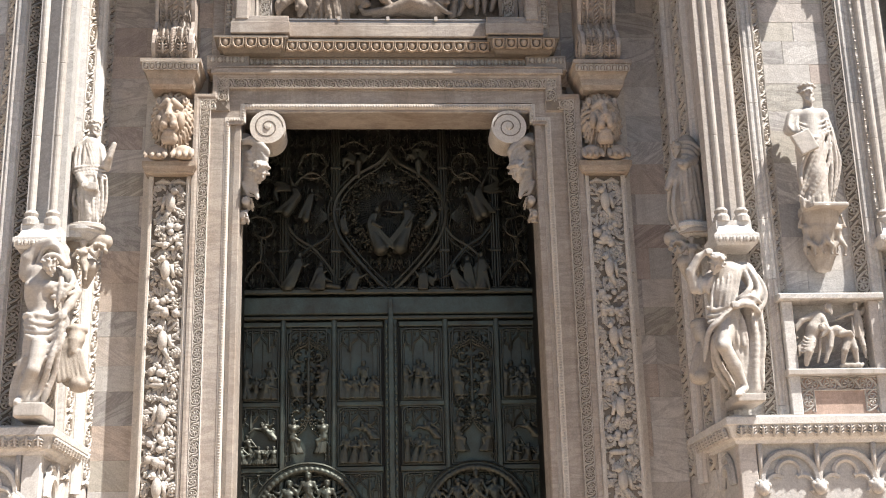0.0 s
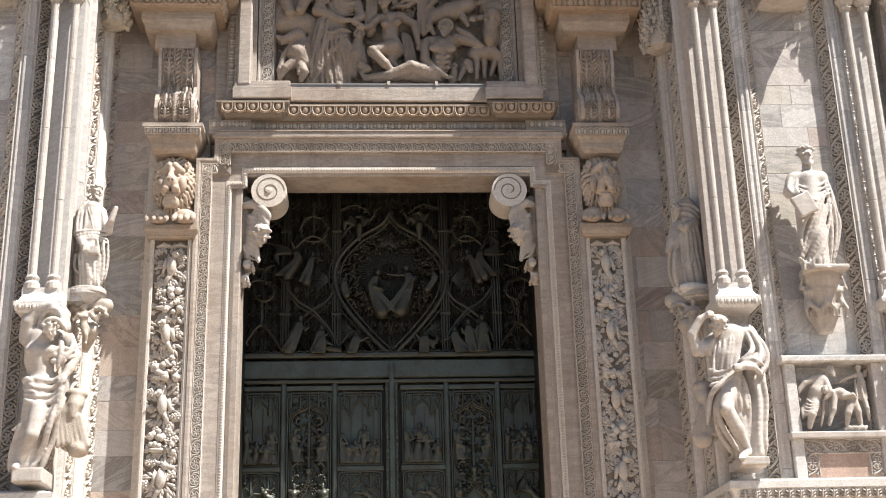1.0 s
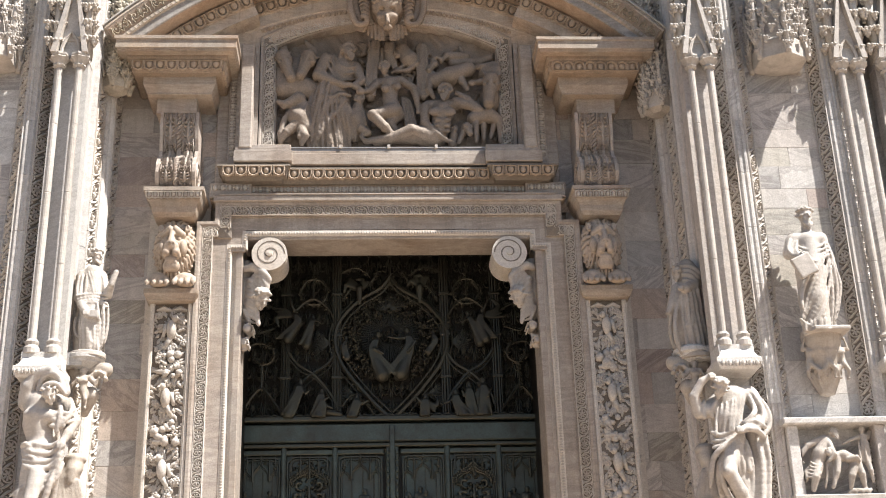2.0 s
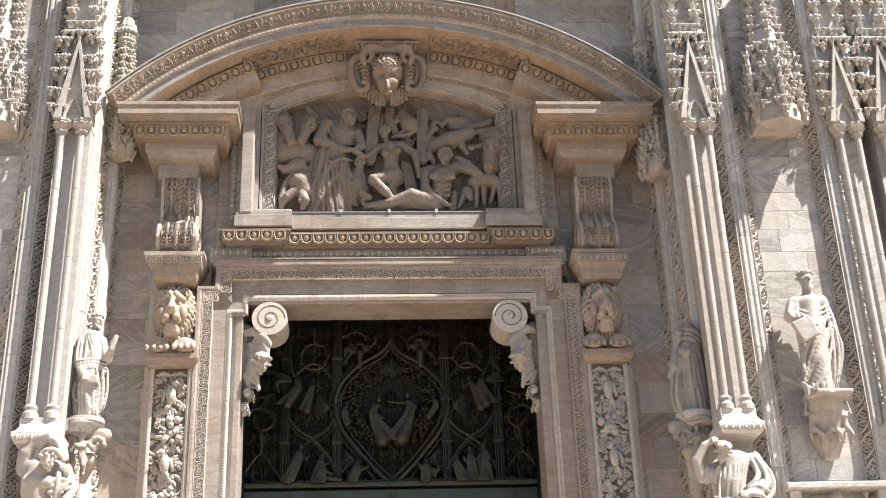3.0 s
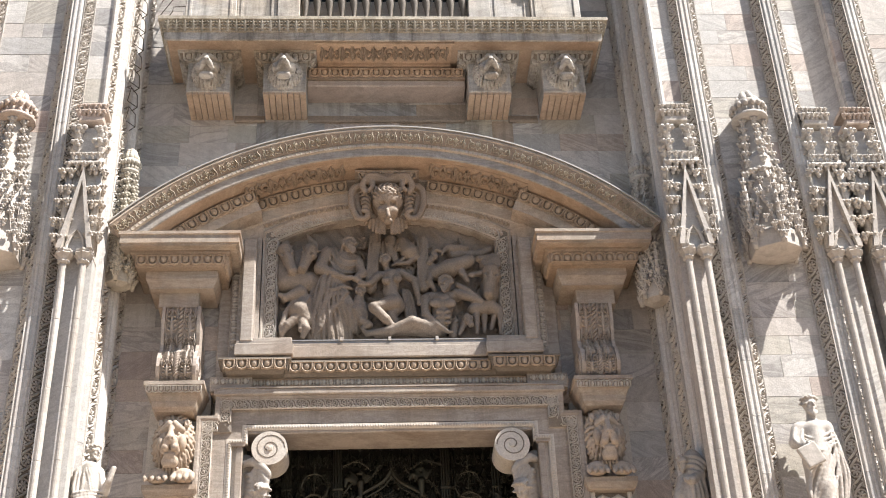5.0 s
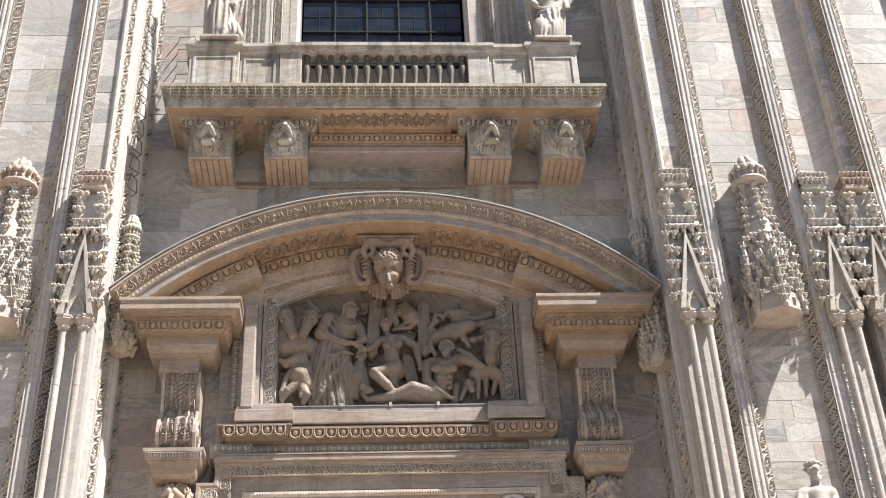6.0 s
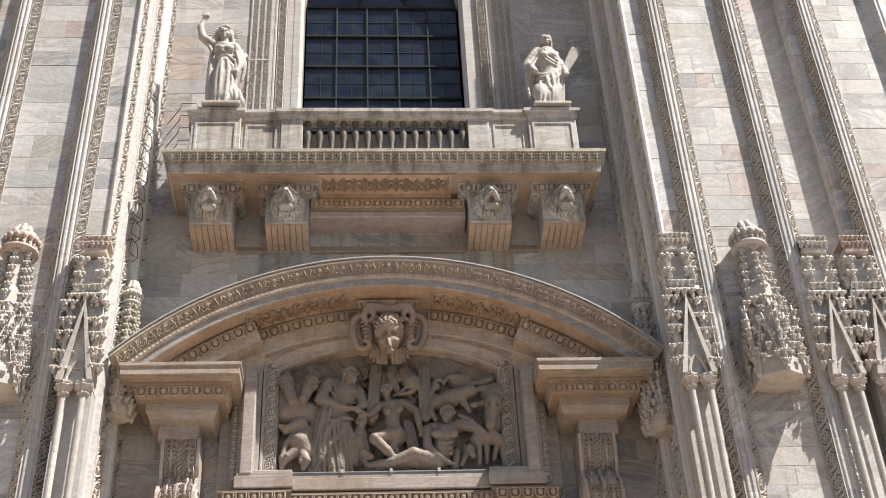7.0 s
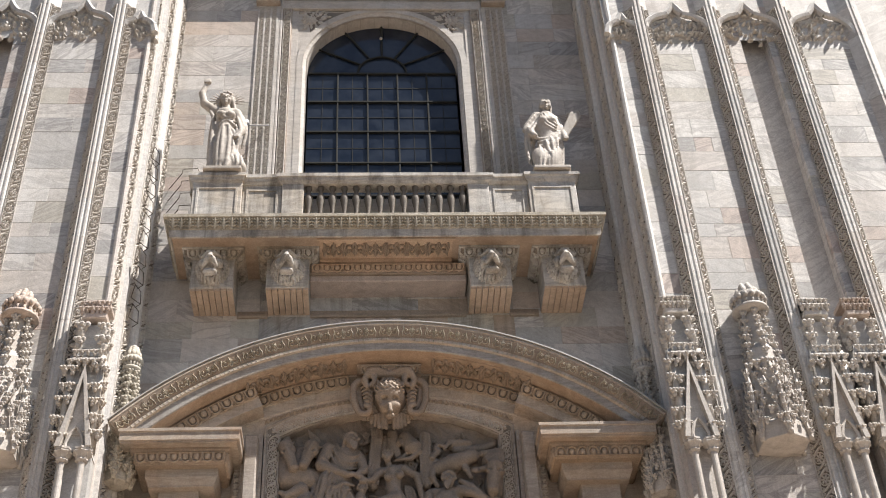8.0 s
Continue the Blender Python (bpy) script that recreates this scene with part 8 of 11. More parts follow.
# ---------------------------------------------------------------- window
win = thing("window_1", "tall round-headed window with dark glass and iron glazing bars", "window", (0, 0.4, 23.0), kind="structure")
M_PALE = marble("pale_window_marble", [(0.66, 0.63, 0.60), (0.62, 0.58, 0.54)], vein=0.5, stain=0.18, pieces=False)
WZ, WR = 29.30, 2.15
head = arc(0, WZ, WR, math.pi, 0, 32)
path_w = [(-WR, 22.0)] + head + [(WR, 22.0)]
fr = Soup().frame_run(path_w, [(0.0, 0.9), (0.0, 0.10), (0.03, 0.02), (0.10, -0.02), (0.12, -0.06), (0.30, -0.06), (0.30, 0.1)])
part("window_frame", fr, M_PALE, win, "pale marble arch frame")
for e in (-1, 1):
    part("jamb_slab", Soup().box(e * 2.44, e * 2.66, -0.05, 0.3, 22, 31.62), M_PALE, win)
    sp = Soup()
    pts = [(e * x, z) for x, z in arc(0, WZ, WR + 0.295, 0, math.pi / 2, 12)] + [(0, 31.62), (e * 2.45, 31.62)]
    sp.add([(x, -0.02, z) for x, z in pts] + [(x, 0.1, z) for x, z in pts], [tuple(range(len(pts)))])
    part("spandrel", sp, M_PALE, win)
    ro = Soup()
    for j in range(9):
        a = 0.7 * j
        ro.petal([(0, 0), (0.14 * math.cos(a), 0.14 * math.sin(a)), (0.24 * math.cos(a), 0.24 * math.sin(a))], [0.03, 0.08, 0.02], [0.08, 0.09, 0.03], face(e * 2.10, -0.02, 31.18))
    ro.ball((e * 2.10, -0.05, 31.18), (0.09, 0.08, 0.09))
    leafy(ro, random.Random(4), e * 1.95, -0.02, 31.25, 50, 0.42, 0.17)
    part("rosette", ro, M_CARVED, win)
    tri = [(e * x, z) for x, z in arc(0, WZ, WR + 0.34, 0.58, 1.30, 10)]
    tri = tri + [(tri[-1][0], 31.56), (e * 2.20, 31.56)]
    part("spandrel_ground", Soup().add([(x, -0.026, z) for x, z in tri] + [(x, 0.0, z) for x, z in tri], [tuple(range(len(tri)))]), M_GROUND, win)
part("lintel_bar", Soup().box(-2.95, 2.95, -0.12, 0.2, 31.64, 32.0, c=0.02), M_PALE, win)
for e in (-1, 1):
    bd, bk = Soup(), Soup()
    bk.box(e * 2.62, e * 2.92, -0.10, 0.1, 22, 31.9)
    run_of(bd, scroll_module(0.30, 0.20, 0.04), (e * 2.76, -0.105, 22.2), (e * 2.76, -0.105, 31.6), 32, upright=True)
    part("border_strip", bk, M_WARM, win)
    tagged(part("border_vine", bd, M_CARVED, win, fix=False), kind="stuff")
    part("border_edge", Soup().box(e * 2.90, e * 2.97, -0.14, 0.1, 22, 32.0, c=0.015), M_PALE, win)
    pl = thing("window_pilaster", "flat marble pilaster with three carved strips beside the window", "pilaster", (e * 3.32, -0.1, 21.9), group="window pilasters")
    part("shaft", Soup().box(e * 2.975, e * 3.60, -0.14, 0.1, 21.9, 32.0), M_PALE, pl)
    for xx in (3.06, 3.24, 3.42, 3.60):
        part("fillet", Soup().box(e * (xx - 0.018), e * (xx + 0.018), -0.165, -0.1, 21.9, 31.7), M_PALE, pl)
    cv = Soup()
    for xx in (3.15, 3.33, 3.51):
        run_of(cv, scroll_module(0.24, 0.15, 0.022), (e * xx, -0.142, 22.1), (e * xx, -0.142, 31.6), 40, upright=True)
    tagged(part("strip_carving", cv, M_CARVED, pl, fix=False), kind="stuff")
    cp = Soup().box(e * 2.98, e * 3.68, -0.34, 0.1, 31.72, 31.84, c=0.02).box(e * 3.02, e * 3.64, -0.28, 0.1, 31.84, 32.3)
    part("capital", cp, M_WARM, pl)
part("upper_cornice", Soup().cornice_run([(-5.7, 0.0), (-5.7, -0.30), (5.7, -0.30), (5.7, 0.0)], [(-0.3, 32.3), (0.0, 32.3), (0.10, 32.45), (0.30, 32.6), (0.34, 32.8), (-0.3, 32.85)]), M_PALE, win)
# glazing: panes between iron bars
XS = [-2.13, -1.28, -0.43, 0.43, 1.28, 2.13]
ZS = [22.2, 23.4, 24.6, 25.8, 27.0, 28.2, 29.38]
pane = Soup().box(-0.42, 0.42, 0.0, 0.02, 0.0, 1.18).mesh("pane")
pane.materials.append(M_GLASS)
for a, b in zip(XS[:-1], XS[1:]):
    for z in ZS[:-1]:
        ob = new("pane", pane)
        ob.parent, ob.location = win, Vector(((a + b) / 2, 0.46, z)) - Vector(win.location)
        ob.rotation_euler = (random.uniform(-0.006, 0.006), 0, random.uniform(-0.006, 0.006))
lun = Soup()
for i in range(6):
    a0, a1 = math.pi * i / 6 + 0.01, math.pi * (i + 1) / 6 - 0.01
    ring = [(0.72 * math.cos(a0), 0.46, 29.42 + 0.70 * math.sin(a0))] + [(2.14 * math.cos(a0 + (a1 - a0) * j / 5), 0.46, 29.42 + 2.02 * math.sin(a0 + (a1 - a0) * j / 5)) for j in range(6)] + [(0.72 * math.cos(a1), 0.46, 29.42 + 0.70 * math.sin(a1))]
    part("lunette_pane", Soup().add(ring + [(x, 0.48, z) for x, _, z in ring], [tuple(range(8)), tuple(range(15, 7, -1))]), M_GLASS, win)
part("lunette_pane", Soup().add([(0, 0.46, 29.42)] + [(0.70 * math.cos(math.pi * j / 10), 0.46, 29.42 + 0.68 * math.sin(math.pi * j / 10)) for j in range(11)], [tuple(range(12))]), M_GLASS, win)
for x in XS[1:-1]:
    part("glazing_bar", Soup().box(x - 0.024, x + 0.024, 0.40, 0.46, 22.0, 29.4, c=0.008), M_IRON, win)
for z in ZS:
    part("glazing_bar", Soup().box(-2.14, 2.14, 0.39, 0.46, z - 0.030, z + 0.030, c=0.008), M_IRON, win)
for i in range(1, 6):
    a = math.pi * i / 6
    part("radial_bar", Soup().tube([(0.70 * math.cos(a), 0.42, 29.42 + 0.68 * math.sin(a)), (2.14 * math.cos(a), 0.42, 29.42 + 2.02 * math.sin(a))], 0.035, 6), M_IRON, win)
part("lunette_arc", Soup().tube([(0.70 * math.cos(math.pi * j / 14), 0.42, 29.42 + 0.68 * math.sin(math.pi * j / 14)) for j in range(15)], 0.035, 6, cap=False), M_IRON, win)
lead_lines = Soup()
for a, b in zip(XS[:-1], XS[1:]):
    lead_lines.box((a + b) / 2 - 0.008, (a + b) / 2 + 0.008, 0.445, 0.462, 22.2, 29.3)
for z in ZS[:-1]:
    lead_lines.box(-2.12, 2.12, 0.445, 0.462, z + 0.58, z + 0.60)
part("lead_came", lead_lines, M_IRON, win)
part("window_lamp", Soup().ball((-0.02, 0.30, 30.78), 0.05), M_WHITE, win, "small white knob on a glazing bar", smooth=True)

# ---------------------------------------------------------------- statues
def folds(c, first, last, n, r0=0.03, r1=0.035, k=0.018):
    """n rolled folds of cloth, passing from the line first to the line last."""
    first, last = np.array(first, float), np.array(last, float)
    rng = random.Random(n)
    across = np.mean(np.linalg.norm((last - first)[:, [0, 2]], axis=1))
    n = max(2, min(n, 1 + int(across / (1.15 * (r0 + r1)))))
    lines = []
    for j in range(n):
        q = (j + (rng.uniform(-0.25, 0.25) if 0 < j < n - 1 else 0.0)) / max(n - 1, 1)
        lines.append(first * (1 - q) + last * q)
    drape(c, lines, r0, r1, k)


def turned_head(c, p, s, yaw=0.0, tip=0.0, roll=0.0, curls=26, beard=0, seed=0):
    """A head about 2 s tall at p: tip bows it, yaw turns it, roll leans it."""
    m = np.array(Matrix.Rotation(yaw, 3, "Z") @ Matrix.Rotation(roll, 3, "Y") @ Matrix.Rotation(tip, 3, "X"))
    f = lambda dx, dy, dz: tuple(np.array(p) + m @ np.array((dx, dy, dz)) * s)
    b = lambda r: (r * s, r * s, r * s)
    c.cap(f(0, 0.06, 0.18), f(0, -0.12, -0.30), 0.74 * s, 0.58 * s, k=0.2 * s)
    c.cap(f(0, -0.70, 0.18), f(0, -0.92, -0.16), 0.09 * s, 0.14 * s, k=0.10 * s)
    for e in (-1, 1):
        c.cap(f(e * 0.10, -0.70, 0.24), f(e * 0.46, -0.52, 0.20), 0.11 * s, 0.08 * s, k=0.08 * s)
        c.cut(f(e * 0.28, -0.78, 0.04), b(0.16), k=0.08 * s)
        c.ell(f(e * 0.27, -0.62, 0.04), b(0.09), k=0.02 * s)
        c.ell(f(e * 0.34, -0.48, -0.28), b(0.20), k=0.15 * s)
        c.ell(f(e * 0.72, 0.0, 0.0), b(0.13), k=0.05 * s)
    c.cap(f(-0.15, -0.70, -0.44), f(0.15, -0.70, -0.44), 0.075 * s, k=0.04 * s)
    c.cap(f(-0.11, -0.66, -0.56), f(0.11, -0.66, -0.56), 0.075 * s, k=0.04 * s)
    c.ell(f(0, -0.58, -0.78), b(0.22), k=0.1 * s)
    rng = random.Random(seed)
    for j in range(curls):
        a, q = 2.399 * j, math.sqrt((j + 0.5) / curls)
        dx, dy = 0.84 * q * math.cos(a), 0.10 + 0.86 * q * math.sin(a)
        if dy < -0.50:
            continue
        dz = 0.22 + 0.80 * math.sqrt(max(0.0, 1 - q * q))
        t = rng.uniform(0, 6.28)
        for i in range(3):
            c.ell(f(dx + 0.13 * math.cos(t + 2.1 * i), dy + 0.10 * math.sin(t + 2.1 * i), dz + 0.05 * i - 0.35 * (q > 0.9)), b(0.155), k=0.015 * s)
    for j in range(beard):
        a = -1.0 + 2.0 * j / max(beard - 1, 1)
        pleat(c, [f(0.48 * a, -0.52 + 0.25 * abs(a), -0.42), f(0.42 * a, -0.74 + 0.2 * abs(a), -0.85), f(0.22 * a, -0.72, -1.35 + 0.3 * abs(a))], 0.15 * s, 0.08 * s, k=0.03 * s)


def fist(c, p, s, yaw=0.0):
    """A hand of closed fingers."""
    c.ell(p, (s, s * 0.8, s), k=0.02)
    for j in range(4):
        o = (j - 1.5) * 0.45 * s
        c.cap((p[0] + o, p[1] - 0.55 * s, p[2] + 0.3 * s), (p[0] + o * 0.9 + 0.3 * s * yaw, p[1] - 0.75 * s, p[2] - 0.7 * s), 0.27 * s, 0.22 * s, k=0.006)


def carve(name, c, at, label, material):
    """A statue of one mesh, from a clay worked about its base."""
    return single(name, c.soup(at), material, label, "statue", smooth=True)


def bearer_bare():
    """Bare-breasted bearing figure: one arm over the bowed head, cloth slung round the hips."""
    c = Clay((-0.62, -0.72, -0.42), (0.72, 0.55, 2.95), 0.0185)
    limb(c, [(-0.140, 0.000, 1.322), (-0.147, -0.020, 0.911), (-0.233, 0.000, 0.415), (-0.309, 0.040, -0.013)], [0.30, 0.29, 0.25, 0.24], k=0.05)
    limb(c, [(-0.132, 0.000, 1.485), (-0.209, -0.020, 1.831), (-0.218, 0.000, 2.190)], [0.25, 0.27, 0.27], k=0.06)
    limb(c, [(-0.440, 0.000, 2.254), (0.110, 0.020, 2.235)], [0.15, 0.13], k=0.08)
    for p, r in (((-0.300, -0.240, 1.936), 0.15), ((-0.006, -0.240, 1.913), 0.15)):
        c.ell(p, (r, 0.09, r * 0.75), k=0.06)
    for j in range(3):
        for e in (-1, 1):
            c.ell((0.19 + e * 0.075 - 0.012 * j, -0.27, 1.94 - 0.11 * j), (0.07, 0.03, 0.05), k=0.02)
            c.cap((0.14 + e * 0.25, -0.16, 2.02 - 0.09 * j), (0.15 + e * 0.17, -0.25, 1.95 - 0.09 * j), 0.028, 0.022, k=0.02)
    limb(c, [(-0.453, -0.020, 2.228), (-0.431, -0.100, 2.476), (-0.274, -0.160, 2.708)], [0.17, 0.145, 0.12], k=0.04)
    limb(c, [(-0.274, -0.160, 2.708), (-0.020, -0.240, 2.724), (0.188, -0.240, 2.555), (0.252, -0.220, 2.393)], [0.12, 0.105, 0.085, 0.07], k=0.03)
    fist(c, (0.261, -0.240, 2.325), 0.075)
    turned_head(c, (-0.005, -0.340, 2.255), 0.165, yaw=0.15, tip=0.62, roll=-0.25, curls=8, seed=1)
    folds(c, [(-0.142, -0.360, 2.333), (-0.028, -0.460, 2.426), (0.123, -0.440, 2.431), (0.226, -0.300, 2.307)], [(-0.271, -0.140, 2.296), (-0.155, -0.220, 2.605), (0.095, -0.200, 2.631), (0.252, -0.100, 2.283)], 5, 0.04, 0.045)
    folds(c, [(0.130, -0.280, 2.210), (0.202, -0.300, 1.925), (0.151, -0.240, 1.584)], [(0.289, 0.000, 2.291), (0.355, -0.040, 1.997), (0.238, -0.060, 1.734)], 6, 0.045, 0.05)
    limb(c, [(0.228, 0.040, 2.177), (0.379, -0.020, 1.867), (0.327, -0.160, 1.604), (0.264, -0.260, 1.415)], [0.13, 0.115, 0.085, 0.06], k=0.03)
    fist(c, (0.261, -0.280, 1.370), 0.075)
    # hip cloth
    folds(c, [(-0.430, -0.100, 1.361), (-0.205, -0.320, 1.404), (0.077, -0.360, 1.371), (0.271, -0.220, 1.466)], [(-0.359, -0.140, 1.047), (-0.131, -0.340, 0.957), (0.128, -0.400, 1.020), (0.304, -0.220, 1.242)], 5, 0.05, 0.045)
    folds(c, [(-0.425, -0.200, 1.376), (-0.350, -0.280, 1.416), (-0.234, -0.340, 1.339)], [(-0.374, -0.200, 1.194), (-0.272, -0.300, 1.188), (-0.162, -0.340, 1.137)], 3, 0.045, 0.04)
    folds(c, [(0.276, -0.300, 1.364), (0.136, -0.400, 0.900), (-0.192, -0.340, 0.738), (-0.552, -0.140, 0.528)], [(0.319, -0.240, 1.076), (0.190, -0.340, 0.734), (-0.081, -0.280, 0.572), (-0.412, -0.100, 0.297)], 4, 0.05, 0.04)
    folds(c, [(-0.356, -0.200, 0.672), (-0.481, -0.160, 0.404), (-0.552, -0.100, 0.121), (-0.561, -0.060, -0.146)], [(-0.370, 0.020, 0.641), (-0.440, 0.060, 0.400), (-0.506, 0.100, 0.110), (-0.513, 0.100, -0.058)], 5, 0.045, 0.055)
    limb(c, [(-0.110, -0.240, 0.860), (-0.164, -0.360, 0.408), (-0.286, -0.260, 0.165), (-0.381, -0.200, -0.037)], [0.16, 0.115, 0.105, 0.065], k=0.03)
    limb(c, [(-0.374, -0.220, -0.061), (-0.403, -0.380, -0.148)], [0.065, 0.05])
    folds(c, [(0.185, -0.280, 0.907), (0.075, -0.340, 0.459), (-0.085, -0.280, 0.080), (-0.213, -0.240, -0.125)], [(0.251, -0.100, 1.050), (0.174, -0.120, 0.504), (0.041, -0.100, 0.114), (-0.031, -0.060, -0.094)], 6, 0.05, 0.055)
    x, y, z = c.p[..., 0], c.p[..., 1], c.p[..., 2]
    x0, x1, zt = (-0.442, -0.300, -0.152)[0], (0.069, -0.300, -0.159)[0], (-0.215, -0.300, -0.155)[2]
    c.join(np.maximum(np.maximum(np.abs(x - (x0 + x1) / 2) - (x1 - x0) / 2, np.abs(y - 0.0) - 0.40), np.maximum(z - zt, -0.40 - z)), 0.0)
    return c


def bearer_tunic():
    """Bearing figure in a tunic: curly head leaning on a raised hand, cloak over one arm."""
    c = Clay((-0.85, -0.75, -0.30), (0.75, 0.55, 2.85), 0.0185)
    limb(c, [(-0.055, 0.000, 0.980), (-0.082, 0.000, 1.358), (-0.114, -0.020, 1.756), (0.031, 0.000, 2.145)], [0.24, 0.26, 0.26, 0.25], k=0.06)
    limb(c, [(-0.223, 0.000, 2.126), (0.360, 0.020, 2.235)], [0.15, 0.15], k=0.08)
    turned_head(c, (-0.249, -0.300, 2.252), 0.175, yaw=-0.30, tip=0.60, roll=0.30, curls=40, seed=6)
    # raised arm with a gathered sleeve
    limb(c, [(-0.253, -0.020, 2.077), (-0.466, -0.100, 1.907), (-0.642, -0.160, 1.849)], [0.15, 0.14, 0.10], k=0.03)
    limb(c, [(-0.643, -0.160, 1.828), (-0.716, -0.220, 2.130), (-0.564, -0.280, 2.389), (-0.421, -0.320, 2.483)], [0.10, 0.09, 0.07, 0.05], k=0.02)
    fist(c, (-0.391, -0.360, 2.470), 0.07)
    folds(c, [(-0.307, -0.220, 2.063), (-0.443, -0.280, 1.867), (-0.406, -0.180, 1.757)], [(-0.524, -0.180, 2.076), (-0.605, -0.260, 1.842), (-0.547, -0.160, 1.742)], 5, 0.04, 0.04)
    # tunic folds over the breast, cloth gathered across the belly
    folds(c, [(-0.308, -0.200, 1.994), (-0.358, -0.280, 1.655), (-0.407, -0.220, 1.389)], [(0.225, -0.200, 2.129), (0.100, -0.280, 1.704), (0.072, -0.240, 1.505)], 7, 0.022, 0.03)
    folds(c, [(-0.466, -0.160, 1.478), (-0.292, -0.340, 1.419), (-0.007, -0.380, 1.510)], [(-0.464, -0.140, 1.200), (-0.272, -0.360, 1.247), (0.022, -0.380, 1.385)], 5, 0.045, 0.035)
    folds(c, [(-0.043, -0.400, 1.401), (-0.324, -0.380, 1.181), (-0.482, -0.220, 0.994), (-0.561, -0.050, 0.518)], [(0.018, -0.380, 1.343), (-0.199, -0.360, 1.143), (-0.383, -0.200, 0.894), (-0.393, 0.000, 0.424)], 4, 0.045, 0.05)
    fist(c, (-0.023, -0.420, 1.458), 0.08)
    limb(c, [(0.405, 0.040, 2.197), (0.579, -0.020, 1.792), (0.355, -0.220, 1.592), (0.030, -0.380, 1.468)], [0.15, 0.14, 0.10, 0.065], k=0.03)
    # cloak over the arm and down to the foot
    folds(c, [(0.289, -0.160, 2.247), (0.375, -0.260, 1.919), (0.249, -0.340, 1.707), (0.068, -0.360, 1.599)], [(0.487, 0.040, 2.175), (0.635, -0.060, 1.845), (0.599, -0.160, 1.574), (0.438, -0.220, 1.381)], 6, 0.045, 0.05)
    folds(c, [(0.130, -0.360, 1.598), (0.319, -0.360, 1.638), (0.508, -0.240, 1.522)], [(0.165, -0.340, 1.478), (0.330, -0.340, 1.476), (0.477, -0.220, 1.359)], 3, 0.05, 0.045)
    limb(c, [(0.425, 0.060, 1.474), (0.432, 0.080, 0.951), (0.345, 0.060, 0.427), (0.284, 0.060, 0.017)], [0.20, 0.20, 0.19, 0.20], k=0.04)
    folds(c, [(0.137, -0.260, 1.373), (0.205, -0.220, 0.883), (0.174, -0.160, 0.383), (0.107, -0.120, -0.016)], [(0.518, -0.100, 1.411), (0.543, -0.060, 0.917), (0.465, -0.080, 0.396), (0.447, -0.080, 0.008)], 6, 0.05, 0.055)
    folds(c, [(-0.109, -0.300, 1.282), (-0.083, -0.340, 1.013), (-0.044, -0.260, 0.753)], [(0.153, -0.260, 1.331), (0.139, -0.280, 1.025), (0.152, -0.220, 0.760)], 4, 0.035, 0.045)
    # bare leg, the other leg behind, cloth hanging between
    limb(c, [(-0.132, -0.120, 1.171), (-0.267, -0.360, 0.732), (-0.090, -0.300, 0.376), (0.076, -0.240, 0.022)], [0.19, 0.125, 0.12, 0.065], k=0.03)
    c.ell((-0.306, -0.460, 0.710), (0.085, 0.05, 0.09), k=0.03)
    limb(c, [(0.072, -0.240, -0.018), (-0.111, -0.420, -0.141)], [0.07, 0.055], k=0.02)
    for j in range(4):
        p = (-0.117, -0.440, -0.145)
        c.cap(p, (p[0] - 0.06 + 0.035 * j, p[1] - 0.06, p[2] - 0.03), 0.03, 0.022, k=0.008)
    limb(c, [(0.013, 0.000, 1.042), (0.016, 0.000, 0.625), (0.096, 0.040, 0.036)], [0.2, 0.16, 0.12], k=0.04)
    folds(c, [(-0.381, -0.120, 0.913), (-0.321, -0.140, 0.495), (-0.051, -0.050, 0.051)], [(-0.411, 0.100, 0.861), (-0.344, 0.100, 0.444), (-0.114, 0.100, 0.030)], 4, 0.05, 0.05)
    x, y, z = c.p[..., 0], c.p[..., 1], c.p[..., 2]
    x0, x1, zt = (-0.117, -0.300, -0.128)[0], (0.387, -0.300, -0.135)[0], (0.064, -0.300, -0.130)[2]
    c.join(np.maximum(np.maximum(np.abs(x - (x0 + x1) / 2) - (x1 - x0) / 2, np.abs(y) - 0.42), np.maximum(z - zt, -0.28 - z)), 0.0)
    return c


